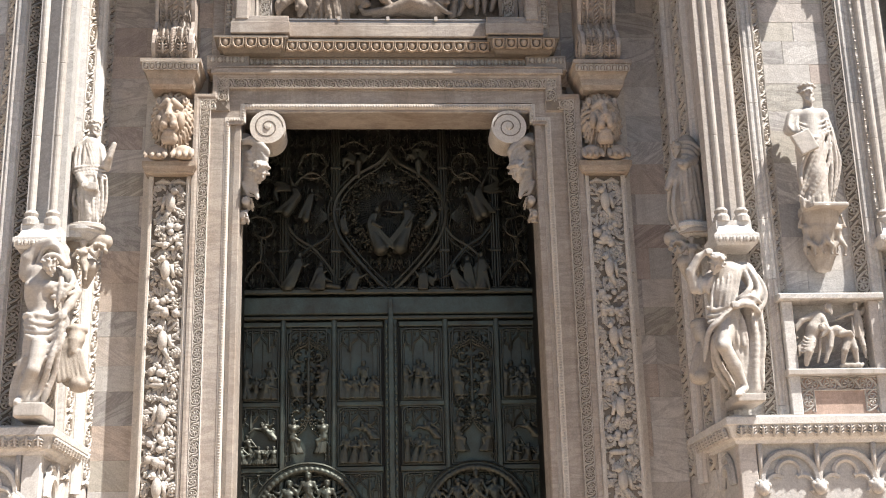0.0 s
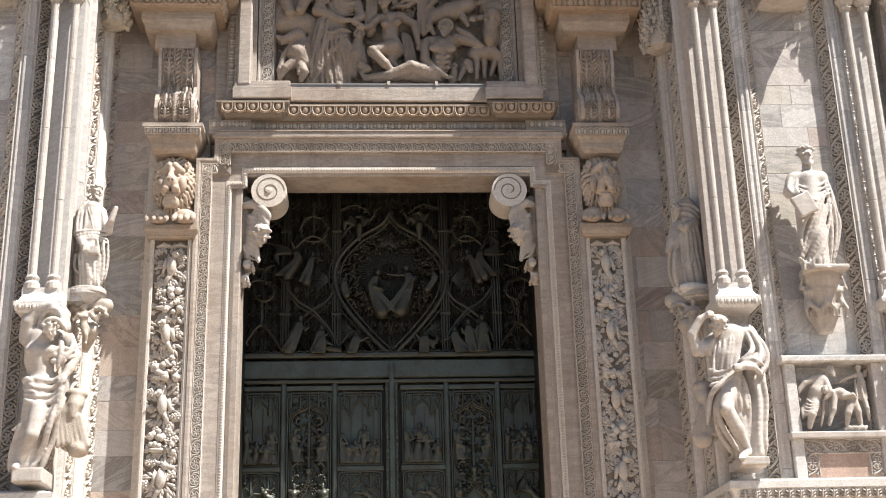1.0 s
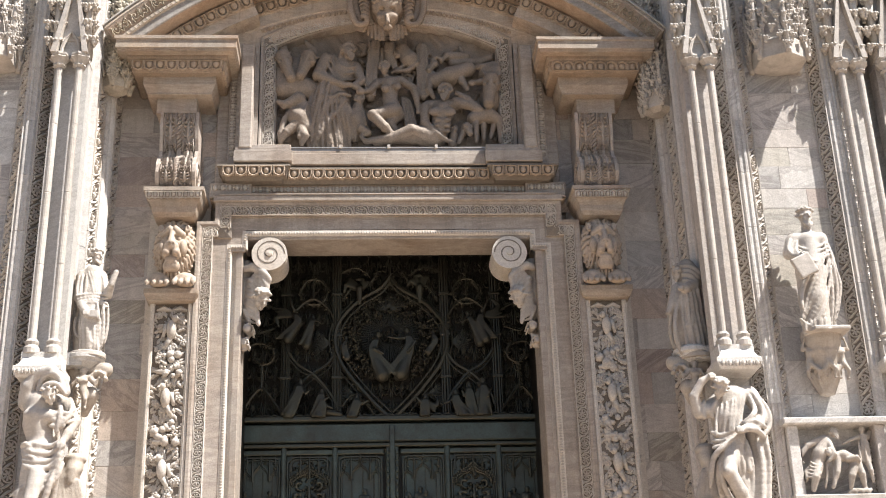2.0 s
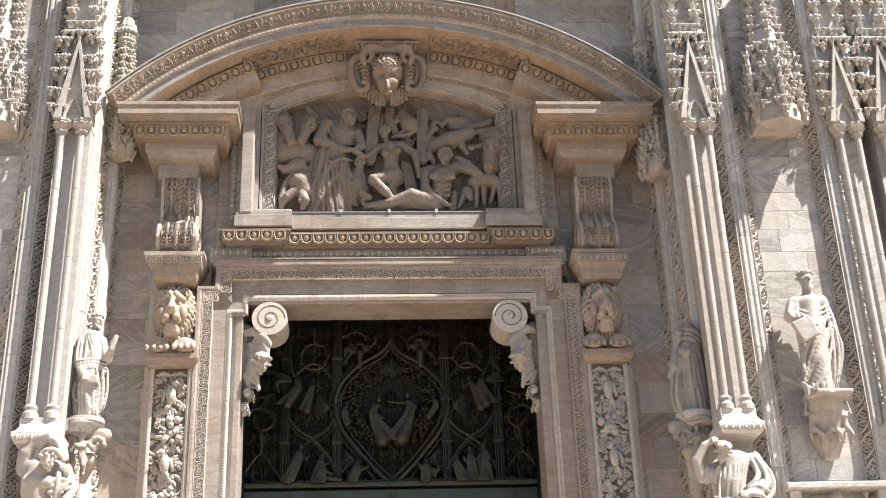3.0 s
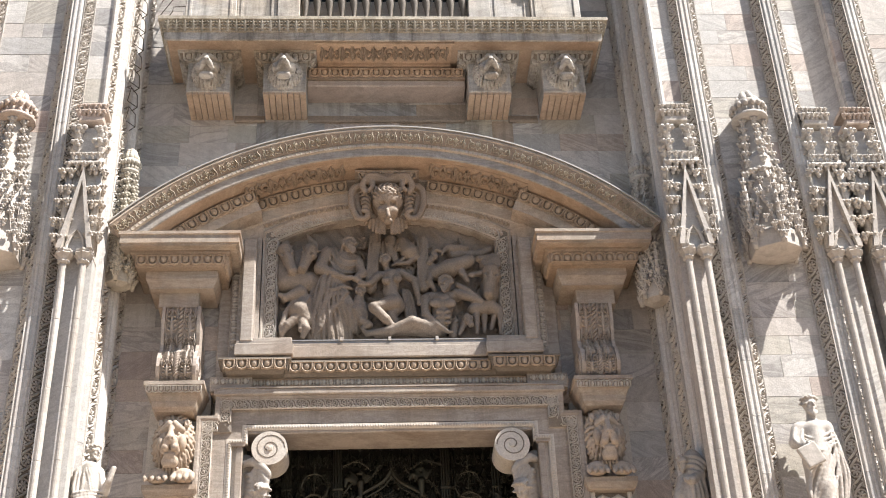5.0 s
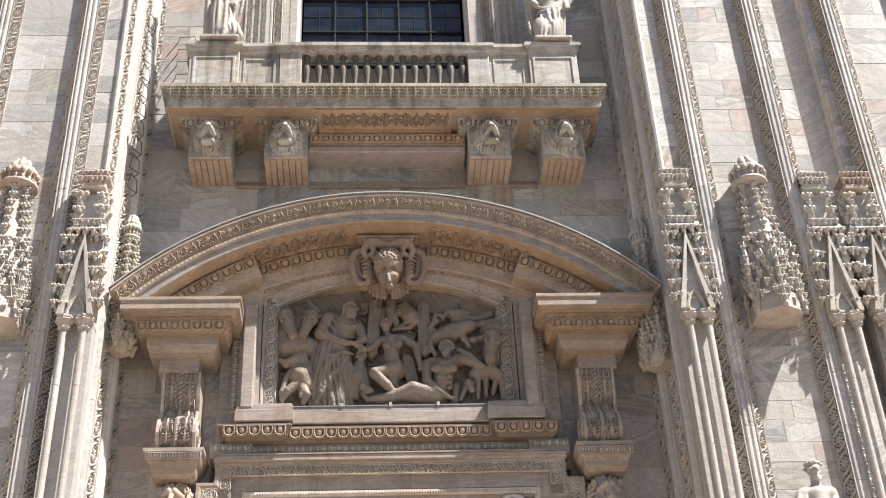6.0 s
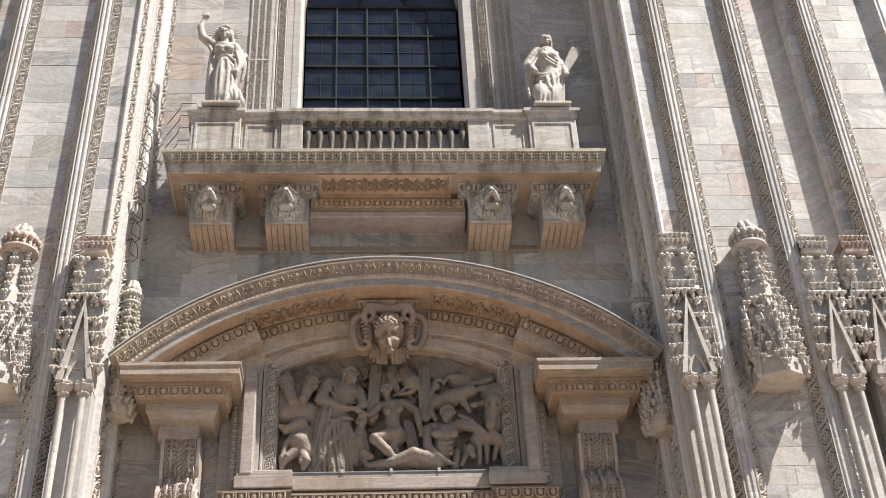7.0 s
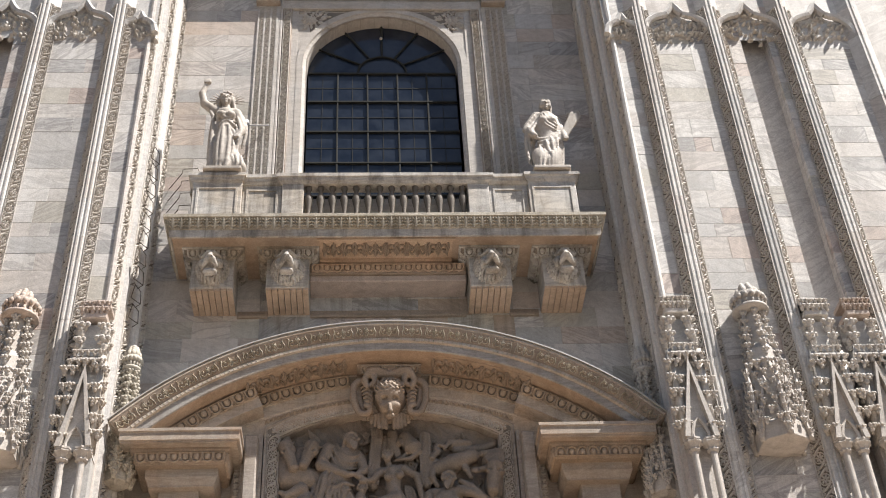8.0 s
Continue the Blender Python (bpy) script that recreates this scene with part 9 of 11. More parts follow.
def prophet_clay():
    """Tall bearded man in a toga, one hand on a slab of writing, the cloak falling from his arm."""
    c = Clay((-0.62, -0.62, -0.06), (0.80, 0.45, 2.70), 0.0185)
    limb(c, [(-0.049, 0.000, 1.826), (-0.069, 0.000, 1.245), (-0.089, 0.000, 0.673), (-0.114, 0.000, 0.065)], [0.22, 0.27, 0.27, 0.26], k=0.06)
    limb(c, [(-0.286, 0.000, 1.872), (0.202, 0.000, 1.896)], [0.16, 0.15], k=0.08)
    c.cap((-0.028, 0.000, 2.013), (-0.030, -0.030, 2.188), 0.10, 0.09, k=0.03)
    turned_head(c, (-0.034, -0.060, 2.340), 0.185, yaw=0.20, tip=0.12, curls=34, beard=9, seed=17)
    limb(c, [(-0.340, -0.020, 1.840), (-0.460, -0.100, 1.574), (-0.374, -0.260, 1.439), (-0.276, -0.340, 1.383)], [0.14, 0.12, 0.085, 0.06], k=0.03)
    fist(c, (-0.263, -0.360, 1.364), 0.07, 0.6)
    q = c.p - np.array((-0.316, -0.400, 1.199))
    u, w = q[..., 0] * 0.90 + q[..., 2] * 0.42, q[..., 2] * 0.90 - q[..., 0] * 0.42
    c.join(np.maximum(np.maximum(np.abs(u) - 0.19, np.abs(w) - 0.21), np.abs(q[..., 1]) - 0.045), 0.01)
    folds(c, [(-0.430, -0.100, 1.853), (-0.511, -0.200, 1.602), (-0.448, -0.220, 1.433)], [(-0.302, -0.160, 1.804), (-0.373, -0.240, 1.585), (-0.374, -0.260, 1.439)], 3, 0.035, 0.035)
    folds(c, [(-0.346, -0.200, 1.718), (-0.108, -0.300, 1.606), (0.271, -0.140, 1.766)], [(-0.361, -0.240, 1.493), (-0.087, -0.340, 1.337), (0.310, -0.140, 1.534)], 5, 0.03, 0.032)
    folds(c, [(0.169, -0.240, 1.562), (-0.064, -0.340, 1.155), (-0.260, -0.320, 0.689), (-0.453, -0.220, 0.189)], [(0.323, -0.100, 1.343), (0.129, -0.260, 0.711), (-0.035, -0.300, 0.337), (-0.245, -0.280, 0.123)], 8, 0.028, 0.035)
    folds(c, [(-0.118, -0.340, 1.246), (-0.333, -0.320, 0.801), (-0.441, -0.280, 0.480)], [(-0.289, -0.320, 1.005), (-0.381, -0.300, 0.697), (-0.424, -0.260, 0.376)], 3, 0.025, 0.03)
    folds(c, [(-0.500, -0.240, 0.205), (-0.312, -0.340, 0.080), (-0.006, -0.260, 0.285)], [(-0.481, -0.220, 0.123), (-0.291, -0.320, 0.020), (0.013, -0.240, 0.203)], 2, 0.03, 0.03)
    folds(c, [(-0.415, -0.220, 0.145), (-0.415, -0.240, 0.005), (-0.406, -0.240, -0.106)], [(-0.014, -0.200, 0.217), (-0.042, -0.220, 0.032), (-0.028, -0.200, -0.094)], 9, 0.024, 0.03)
    # cloak from the arm
    limb(c, [(0.216, 0.000, 1.826), (0.300, 0.000, 1.407), (0.303, 0.020, 0.988)], [0.14, 0.12, 0.10], k=0.03)
    folds(c, [(0.232, -0.120, 1.751), (0.249, -0.160, 1.261), (0.241, -0.140, 0.756), (0.149, -0.080, 0.147)], [(0.363, 0.050, 1.800), (0.432, 0.040, 1.284), (0.468, 0.020, 0.908), (0.269, 0.060, 0.196)], 6, 0.035, 0.042)
    for a in ((-0.269, -0.280, -0.098), (-0.017, -0.240, -0.063)):
        c.cap((a[0], a[1] + 0.12, a[2] + 0.03), (a[0] + 0.02, a[1] - 0.10, a[2]), 0.07, 0.05, k=0.02)
    c.join(np.maximum(np.maximum(np.abs(c.p[..., 0] - 0.06) - 0.34, np.abs(c.p[..., 1]) - 0.36), np.abs(c.p[..., 2] + 0.02) - 0.06), 0.0)
    return c


def saint_clay():
    """Curly-haired saint looking aside, book in one hand, a scroll held out in the other."""
    c = Clay((-0.50, -0.52, -0.10), (0.62, 0.40, 2.20), 0.0165)
    limb(c, [(-0.008, 0.000, 1.630), (-0.005, 0.000, 1.205), (0.006, 0.000, 0.637), (0.034, 0.000, 0.155)], [0.17, 0.21, 0.22, 0.20], k=0.05)
    limb(c, [(-0.185, 0.000, 1.584), (0.145, 0.000, 1.561)], [0.12, 0.11], k=0.06)
    c.cap((-0.013, 0.000, 1.723), (0.016, -0.020, 1.854), 0.075, 0.07, k=0.03)
    turned_head(c, (0.033, -0.030, 1.966), 0.145, yaw=0.95, tip=0.1, curls=36, beard=6, seed=5)
    limb(c, [(-0.209, -0.020, 1.530), (-0.214, -0.080, 1.118), (-0.084, -0.220, 0.816)], [0.12, 0.11, 0.075], k=0.03)
    fist(c, (-0.024, -0.280, 0.727), 0.065)
    q = c.p - np.array((0.076, -0.260, 0.712))
    c.join(np.maximum(np.maximum(np.abs(q[..., 0]) - 0.13, np.abs(q[..., 1]) - 0.05), np.abs(q[..., 2] + 0.1 * q[..., 0]) - 0.075), 0.01)
    limb(c, [(0.158, 0.000, 1.514), (0.304, -0.060, 1.170), (0.407, -0.220, 1.381)], [0.10, 0.085, 0.06], k=0.03)
    fist(c, (0.429, -0.240, 1.442), 0.06)
    c.cap((0.398, -0.260, 1.297), (0.469, -0.260, 1.548), 0.05, 0.05, k=0.01)
    folds(c, [(-0.239, -0.080, 1.529), (-0.257, -0.120, 1.273), (-0.227, -0.100, 1.042)], [(-0.098, -0.160, 1.566), (-0.089, -0.220, 1.268), (-0.096, -0.220, 1.019)], 4, 0.028, 0.032)
    folds(c, [(-0.080, -0.160, 1.612), (0.009, -0.220, 1.382), (0.064, -0.220, 1.155)], [(0.167, -0.120, 1.582), (0.225, -0.140, 1.367), (0.251, -0.120, 1.193)], 6, 0.016, 0.02)
    folds(c, [(-0.261, -0.100, 1.088), (0.011, -0.260, 1.128), (0.296, -0.120, 1.147)], [(-0.217, -0.100, 0.884), (0.065, -0.280, 0.974), (0.344, -0.080, 0.889)], 5, 0.03, 0.03)
    folds(c, [(0.145, -0.260, 0.958), (0.205, -0.240, 0.551), (0.226, -0.200, 0.043)], [(0.313, -0.060, 1.010), (0.337, -0.060, 0.558), (0.291, -0.040, 0.174)], 6, 0.028, 0.036)
    folds(c, [(-0.258, -0.060, 0.729), (-0.257, -0.080, 0.442), (-0.139, -0.100, 0.278)], [(-0.030, -0.220, 0.615), (0.011, -0.240, 0.329), (0.099, -0.220, 0.169)], 3, 0.03, 0.03)
    folds(c, [(-0.169, -0.160, 0.637), (-0.119, -0.200, 0.288), (-0.127, -0.180, 0.007)], [(0.177, -0.220, 0.614), (0.179, -0.240, 0.273), (0.228, -0.200, -0.001)], 8, 0.022, 0.03)
    for a, b in (((-0.012, -0.060, 0.091), (-0.015, -0.080, -0.159)), ((0.124, -0.020, 0.103), (0.163, -0.040, -0.147))):
        c.cap(a, b, 0.075, 0.05, k=0.02)
        c.cap(b, (b[0] + 0.02, b[1] - 0.12, b[2] - 0.02), 0.05, 0.04, k=0.02)
    c.cap((-0.205, 0.100, 0.674), (-0.144, 0.120, -0.071), 0.12, 0.14, k=0.03)
    c.join(np.maximum(np.hypot(c.p[..., 0], c.p[..., 1] * 1.1) - 0.34, np.abs(c.p[..., 2] + 0.04) - 0.055), 0.0)
    return c


def hooded_clay():
    """Heavily cloaked man, cowl over his bent head, long folds to the ground."""
    c = Clay((-0.55, -0.55, -0.06), (0.62, 0.42, 2.25), 0.0165)
    limb(c, [(0.101, 0.000, 1.626), (0.009, -0.020, 1.100), (-0.011, 0.000, 0.527), (0.049, 0.000, -0.093)], [0.20, 0.26, 0.27, 0.24], k=0.06)
    turned_head(c, (-0.125, -0.100, 1.752), 0.14, yaw=-0.85, tip=0.35, curls=6, beard=8, seed=12)
    limb(c, [(0.111, 0.040, 1.903), (0.230, 0.040, 1.712)], [0.17, 0.19], k=0.05)
    folds(c, [(-0.046, -0.140, 1.878), (0.162, -0.100, 1.847), (0.337, 0.020, 1.704)], [(-0.043, -0.200, 1.547), (0.104, -0.220, 1.492), (0.251, -0.100, 1.304)], 4, 0.045, 0.04)
    limb(c, [(0.178, -0.100, 1.492), (-0.035, -0.280, 1.329), (-0.137, -0.340, 1.330)], [0.12, 0.085, 0.06], k=0.03)
    fist(c, (-0.154, -0.360, 1.322), 0.06)
    limb(c, [(-0.154, -0.060, 1.414), (-0.292, -0.160, 1.073), (-0.405, -0.200, 0.873)], [0.11, 0.09, 0.05], k=0.03)
    folds(c, [(-0.116, -0.320, 1.267), (-0.257, -0.320, 0.875), (-0.326, -0.280, 0.431), (-0.230, -0.200, 0.026)], [(-0.281, -0.060, 1.203), (-0.336, -0.080, 0.847), (-0.344, -0.060, 0.392), (-0.168, -0.020, -0.007)], 5, 0.035, 0.045)
    folds(c, [(-0.101, -0.340, 1.237), (-0.140, -0.340, 0.752), (-0.117, -0.280, 0.316), (-0.076, -0.220, -0.162)], [(0.136, -0.220, 1.352), (0.156, -0.240, 0.845), (0.217, -0.180, 0.349), (0.235, -0.120, -0.132)], 6, 0.032, 0.045)
    folds(c, [(0.215, -0.140, 1.523), (0.260, -0.120, 0.946), (0.316, -0.080, 0.440), (0.324, -0.040, -0.107)], [(0.365, 0.060, 1.649), (0.406, 0.080, 1.019), (0.429, 0.100, 0.443), (0.413, 0.120, -0.056)], 4, 0.04, 0.05)
    folds(c, [(-0.024, -0.340, 1.097), (-0.040, -0.360, 0.687), (-0.085, -0.340, 0.615)], [(0.034, -0.300, 0.881), (0.030, -0.320, 0.621), (-0.105, -0.320, 0.576)], 2, 0.03, 0.02)
    c.join(np.maximum(np.hypot(c.p[..., 0] - 0.10, c.p[..., 1]) - 0.36, np.abs(c.p[..., 2] + 0.0) - 0.05), 0.0)
    return c


def crowned_clay():
    """Robed woman with one bare arm raised, gown gathered high under the breast."""
    c = Clay((-1.00, -0.62, -0.06), (0.75, 0.48, 3.60), 0.0210)
    limb(c, [(-0.027, 0.000, 2.204), (-0.015, 0.000, 1.787), (-0.025, 0.000, 1.053), (0.008, 0.000, 0.340)], [0.21, 0.24, 0.30, 0.33], k=0.06)
    limb(c, [(-0.329, 0.000, 2.352), (0.200, 0.000, 2.288)], [0.14, 0.14], k=0.08)
    for p in ((-0.140, -0.240, 2.039), (0.092, -0.240, 2.018)):
        c.ell(p, (0.13, 0.09, 0.11), k=0.04)
    c.cap((-0.044, 0.000, 2.457), (-0.066, -0.020, 2.607), 0.10, 0.09, k=0.03)
    turned_head(c, (-0.072, -0.050, 2.746), 0.215, tip=0.10, curls=26, seed=3)
    folds(c, [(-0.230, 0.000, 2.842), (-0.275, 0.020, 2.606), (-0.289, 0.000, 2.415)], [(-0.178, 0.100, 3.035), (-0.215, 0.120, 2.668), (-0.259, 0.100, 2.477)], 3, 0.05, 0.035)
    folds(c, [(0.064, 0.000, 2.842), (0.144, -0.020, 2.521), (0.214, -0.080, 2.163)], [(-0.030, 0.100, 3.035), (0.050, 0.120, 2.668), (0.152, 0.100, 2.477)], 3, 0.05, 0.035)
    limb(c, [(-0.361, 0.000, 2.394), (-0.640, -0.020, 2.649), (-0.725, -0.040, 3.015), (-0.620, -0.040, 3.386)], [0.13, 0.105, 0.085, 0.06], k=0.03)
    fist(c, (-0.608, -0.050, 3.441), 0.10)
    folds(c, [(-0.465, -0.080, 2.331), (-0.371, -0.120, 2.080), (-0.322, -0.080, 1.954)], [(-0.249, -0.160, 2.248), (-0.228, -0.200, 1.997), (-0.220, -0.180, 1.851)], 4, 0.045, 0.05)
    folds(c, [(-0.210, -0.220, 2.185), (0.022, -0.340, 1.893), (0.195, -0.200, 2.164)], [(-0.181, -0.260, 1.810), (0.030, -0.360, 1.790), (0.244, -0.200, 1.830)], 4, 0.025, 0.025)
    folds(c, [(-0.199, -0.240, 1.625), (0.002, -0.380, 1.810), (0.259, -0.240, 1.624)], [(-0.156, -0.260, 1.441), (0.013, -0.380, 1.645), (0.246, -0.260, 1.400)], 2, 0.04, 0.04)
    folds(c, [(-0.076, -0.360, 1.666), (-0.056, -0.400, 0.997), (-0.052, -0.340, 0.015)], [(0.067, -0.360, 1.666), (0.115, -0.420, 0.976), (0.090, -0.360, -0.004)], 4, 0.04, 0.06)
    folds(c, [(0.077, -0.360, 1.502), (0.228, -0.380, 0.916), (0.156, -0.400, 0.305), (0.087, -0.360, 0.034)], [(0.246, -0.160, 1.747), (0.313, -0.180, 1.115), (0.292, -0.220, 0.578), (0.206, -0.260, 0.207)], 5, 0.04, 0.05)
    folds(c, [(-0.250, -0.160, 1.851), (-0.304, -0.220, 1.077), (-0.296, -0.200, 0.150)], [(-0.106, -0.320, 1.625), (-0.165, -0.380, 0.917), (-0.138, -0.320, 0.035)], 5, 0.045, 0.06)
    folds(c, [(-0.357, 0.050, 2.277), (-0.405, 0.040, 1.336), (-0.385, 0.000, 0.342)], [(-0.360, -0.100, 2.101), (-0.346, -0.140, 1.157), (-0.337, -0.120, 0.227)], 3, 0.05, 0.06)
    limb(c, [(0.232, 0.000, 2.246), (0.409, -0.020, 1.725), (0.330, -0.180, 1.318)], [0.13, 0.11, 0.08], k=0.03)
    fist(c, (0.281, -0.220, 1.237), 0.085)
    folds(c, [(0.254, -0.140, 2.059), (0.378, -0.180, 1.480), (0.319, -0.180, 1.015)], [(0.377, 0.040, 2.203), (0.497, 0.020, 1.642), (0.417, 0.000, 1.052)], 5, 0.045, 0.05)
    limb(c, [(0.250, -0.080, 0.616), (0.381, -0.060, 0.281)], [0.18, 0.20], k=0.05)
    folds(c, [(0.215, -0.260, 0.520), (0.260, -0.280, 0.265), (0.188, -0.260, 0.052)], [(0.419, -0.080, 0.615), (0.464, -0.100, 0.360), (0.472, -0.080, 0.184)], 4, 0.04, 0.05)
    crown = (-0.068, -0.050, 2.682)
    for j in range(15):
        a = math.pi * (j - 7) / 12.5
        d = np.array((math.sin(a), 0.0, math.cos(a)))
        c.cap(np.array(crown) + d * 0.20, np.array(crown) + d * 0.46, 0.030, 0.013, k=0.006)
    c.join(np.maximum(np.maximum(np.abs(c.p[..., 0] - 0.02) - 0.47, np.abs(c.p[..., 1]) - 0.40), np.abs(c.p[..., 2] - 0.0) - 0.055), 0.0)
    return c


def veiled_clay():
    """Veiled woman, one arm akimbo under a hanging cloak, a leaning slab held in the other hand."""
    c = Clay((-0.75, -0.62, -0.06), (1.05, 0.48, 2.65), 0.0210)
    limb(c, [(0.115, 0.000, 2.114), (0.122, 0.000, 1.567), (0.062, 0.000, 0.950), (0.028, 0.000, 0.308)], [0.20, 0.25, 0.29, 0.30], k=0.06)
    limb(c, [(-0.121, 0.000, 2.157), (0.346, 0.000, 2.029)], [0.14, 0.13], k=0.08)
    c.cap((0.112, 0.000, 2.242), (0.114, -0.020, 2.436), 0.10, 0.09, k=0.03)
    turned_head(c, (0.118, -0.060, 2.523), 0.20, yaw=0.1, tip=0.10, curls=4, seed=8)
    folds(c, [(-0.019, -0.100, 2.395), (0.062, -0.140, 2.655), (0.182, -0.140, 2.655), (0.252, -0.100, 2.395)], [(-0.022, 0.080, 2.325), (0.080, 0.100, 2.909), (0.263, 0.100, 2.910), (0.279, 0.080, 2.325)], 5, 0.045, 0.045, 0.035)
    limb(c, [(-0.151, 0.000, 2.157), (-0.437, -0.060, 1.674), (-0.286, -0.240, 1.243)], [0.13, 0.11, 0.08], k=0.03)
    folds(c, [(-0.192, -0.080, 2.117), (-0.481, -0.160, 1.614), (-0.517, -0.120, 1.489)], [(-0.062, -0.140, 1.970), (-0.323, -0.240, 1.491), (-0.396, -0.220, 1.305)], 3, 0.045, 0.045, 0.035)
    folds(c, [(-0.481, -0.100, 1.550), (-0.508, -0.120, 0.915), (-0.470, -0.120, 0.353)], [(-0.315, 0.040, 1.608), (-0.300, 0.060, 1.092), (-0.307, 0.060, 0.367)], 4, 0.045, 0.04, 0.035)
    limb(c, [(0.371, 0.000, 1.987), (0.464, -0.080, 1.527), (0.500, -0.220, 1.180)], [0.12, 0.10, 0.075], k=0.03)
    fist(c, (0.504, -0.260, 1.119), 0.08)
    q = c.p - np.array((0.680, -0.160, 1.696))
    u, w = q[..., 0] * 0.90 - q[..., 2] * 0.43, q[..., 2] * 0.90 + q[..., 0] * 0.43
    c.join(np.maximum(np.maximum(np.abs(u) - 0.13 - 0.07 * w, np.abs(w) - 0.46), np.abs(q[..., 1]) - 0.035), 0.008)
    for e in (-1, 1):
        c.ell(((0.848, -0.160, 2.139)[0] + e * 0.075 - 0.02, -0.16, (0.848, -0.160, 2.139)[2] + e * 0.02), (0.10, 0.035, 0.09), k=0.01)
    c.ell((0.10, -0.06, 1.72), (0.30, 0.24, 0.46), k=0.08)
    c.ell((0.36, -0.02, 1.50), (0.13, 0.14, 0.40), k=0.06)
    c.ell((-0.30, -0.03, 1.55), (0.14, 0.14, 0.36), k=0.06)
    for e, x_ in ((-1, 0.00), (1, 0.22)):
        c.ell((x_, -0.24, 1.80), (0.11, 0.10, 0.11), k=0.06)
    folds(c, [(-0.10, -0.2, 2.08), (0.02, -0.3, 1.62), (0.30, -0.2, 1.42)], [(0.02, -0.2, 2.10), (0.12, -0.3, 1.78), (0.36, -0.2, 1.62)], 3, 0.022, 0.026, 0.03)
    folds(c, [(-0.261, -0.220, 1.181), (0.041, -0.360, 1.122), (0.383, -0.200, 1.448)], [(-0.182, -0.300, 0.857), (0.104, -0.380, 0.899), (0.425, -0.180, 1.261)], 3, 0.045, 0.04, 0.035)
    folds(c, [(-0.178, -0.340, 0.939), (-0.122, -0.380, 0.657), (0.068, -0.360, 0.516)], [(0.396, -0.200, 1.282), (0.374, -0.220, 0.814), (0.163, -0.300, 0.257)], 5, 0.04, 0.04, 0.035)
    c.ell((-0.215, -0.240, 0.435), (0.20, 0.16, 0.34), k=0.06)
    folds(c, [(-0.279, -0.200, 0.957), (-0.309, -0.280, 0.397), (-0.341, -0.260, 0.022)], [(-0.086, -0.360, 0.717), (-0.131, -0.400, 0.279), (-0.186, -0.340, -0.055)], 4, 0.03, 0.05)
    folds(c, [(0.007, -0.360, 0.477), (-0.019, -0.360, 0.219), (-0.039, -0.320, -0.037)], [(0.438, -0.100, 1.013), (0.387, -0.120, 0.550), (0.350, -0.100, 0.172)], 6, 0.035, 0.045, 0.035)
    c.join(np.maximum(np.maximum(np.abs(c.p[..., 0] - 0.04) - 0.47, np.abs(c.p[..., 1]) - 0.40), np.abs(c.p[..., 2]) - 0.055), 0.0)
    return c


carve("crowned_statue", crowned_clay(), (-4.05, -1.28, 23.66), "robed marble statue with a spiked crown and raised arm", M_STATUE)
carve("veiled_statue", veiled_clay(), (4.13, -1.28, 23.66), "veiled marble statue holding a leaning tablet, in shade", M_STATUE)
# paler marble on the sunlit flank, darker on the shaded one
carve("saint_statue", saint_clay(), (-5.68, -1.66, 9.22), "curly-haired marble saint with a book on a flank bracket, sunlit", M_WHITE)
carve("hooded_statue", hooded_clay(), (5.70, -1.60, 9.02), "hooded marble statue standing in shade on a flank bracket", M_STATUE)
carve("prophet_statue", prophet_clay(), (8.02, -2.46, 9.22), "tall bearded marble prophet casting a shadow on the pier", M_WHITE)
bare = bearer_bare()
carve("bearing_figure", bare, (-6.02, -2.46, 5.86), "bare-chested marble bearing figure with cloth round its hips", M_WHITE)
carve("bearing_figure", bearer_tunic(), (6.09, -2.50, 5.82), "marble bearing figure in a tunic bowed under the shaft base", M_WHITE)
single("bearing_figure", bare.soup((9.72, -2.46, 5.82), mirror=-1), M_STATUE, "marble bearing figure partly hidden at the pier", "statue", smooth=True)

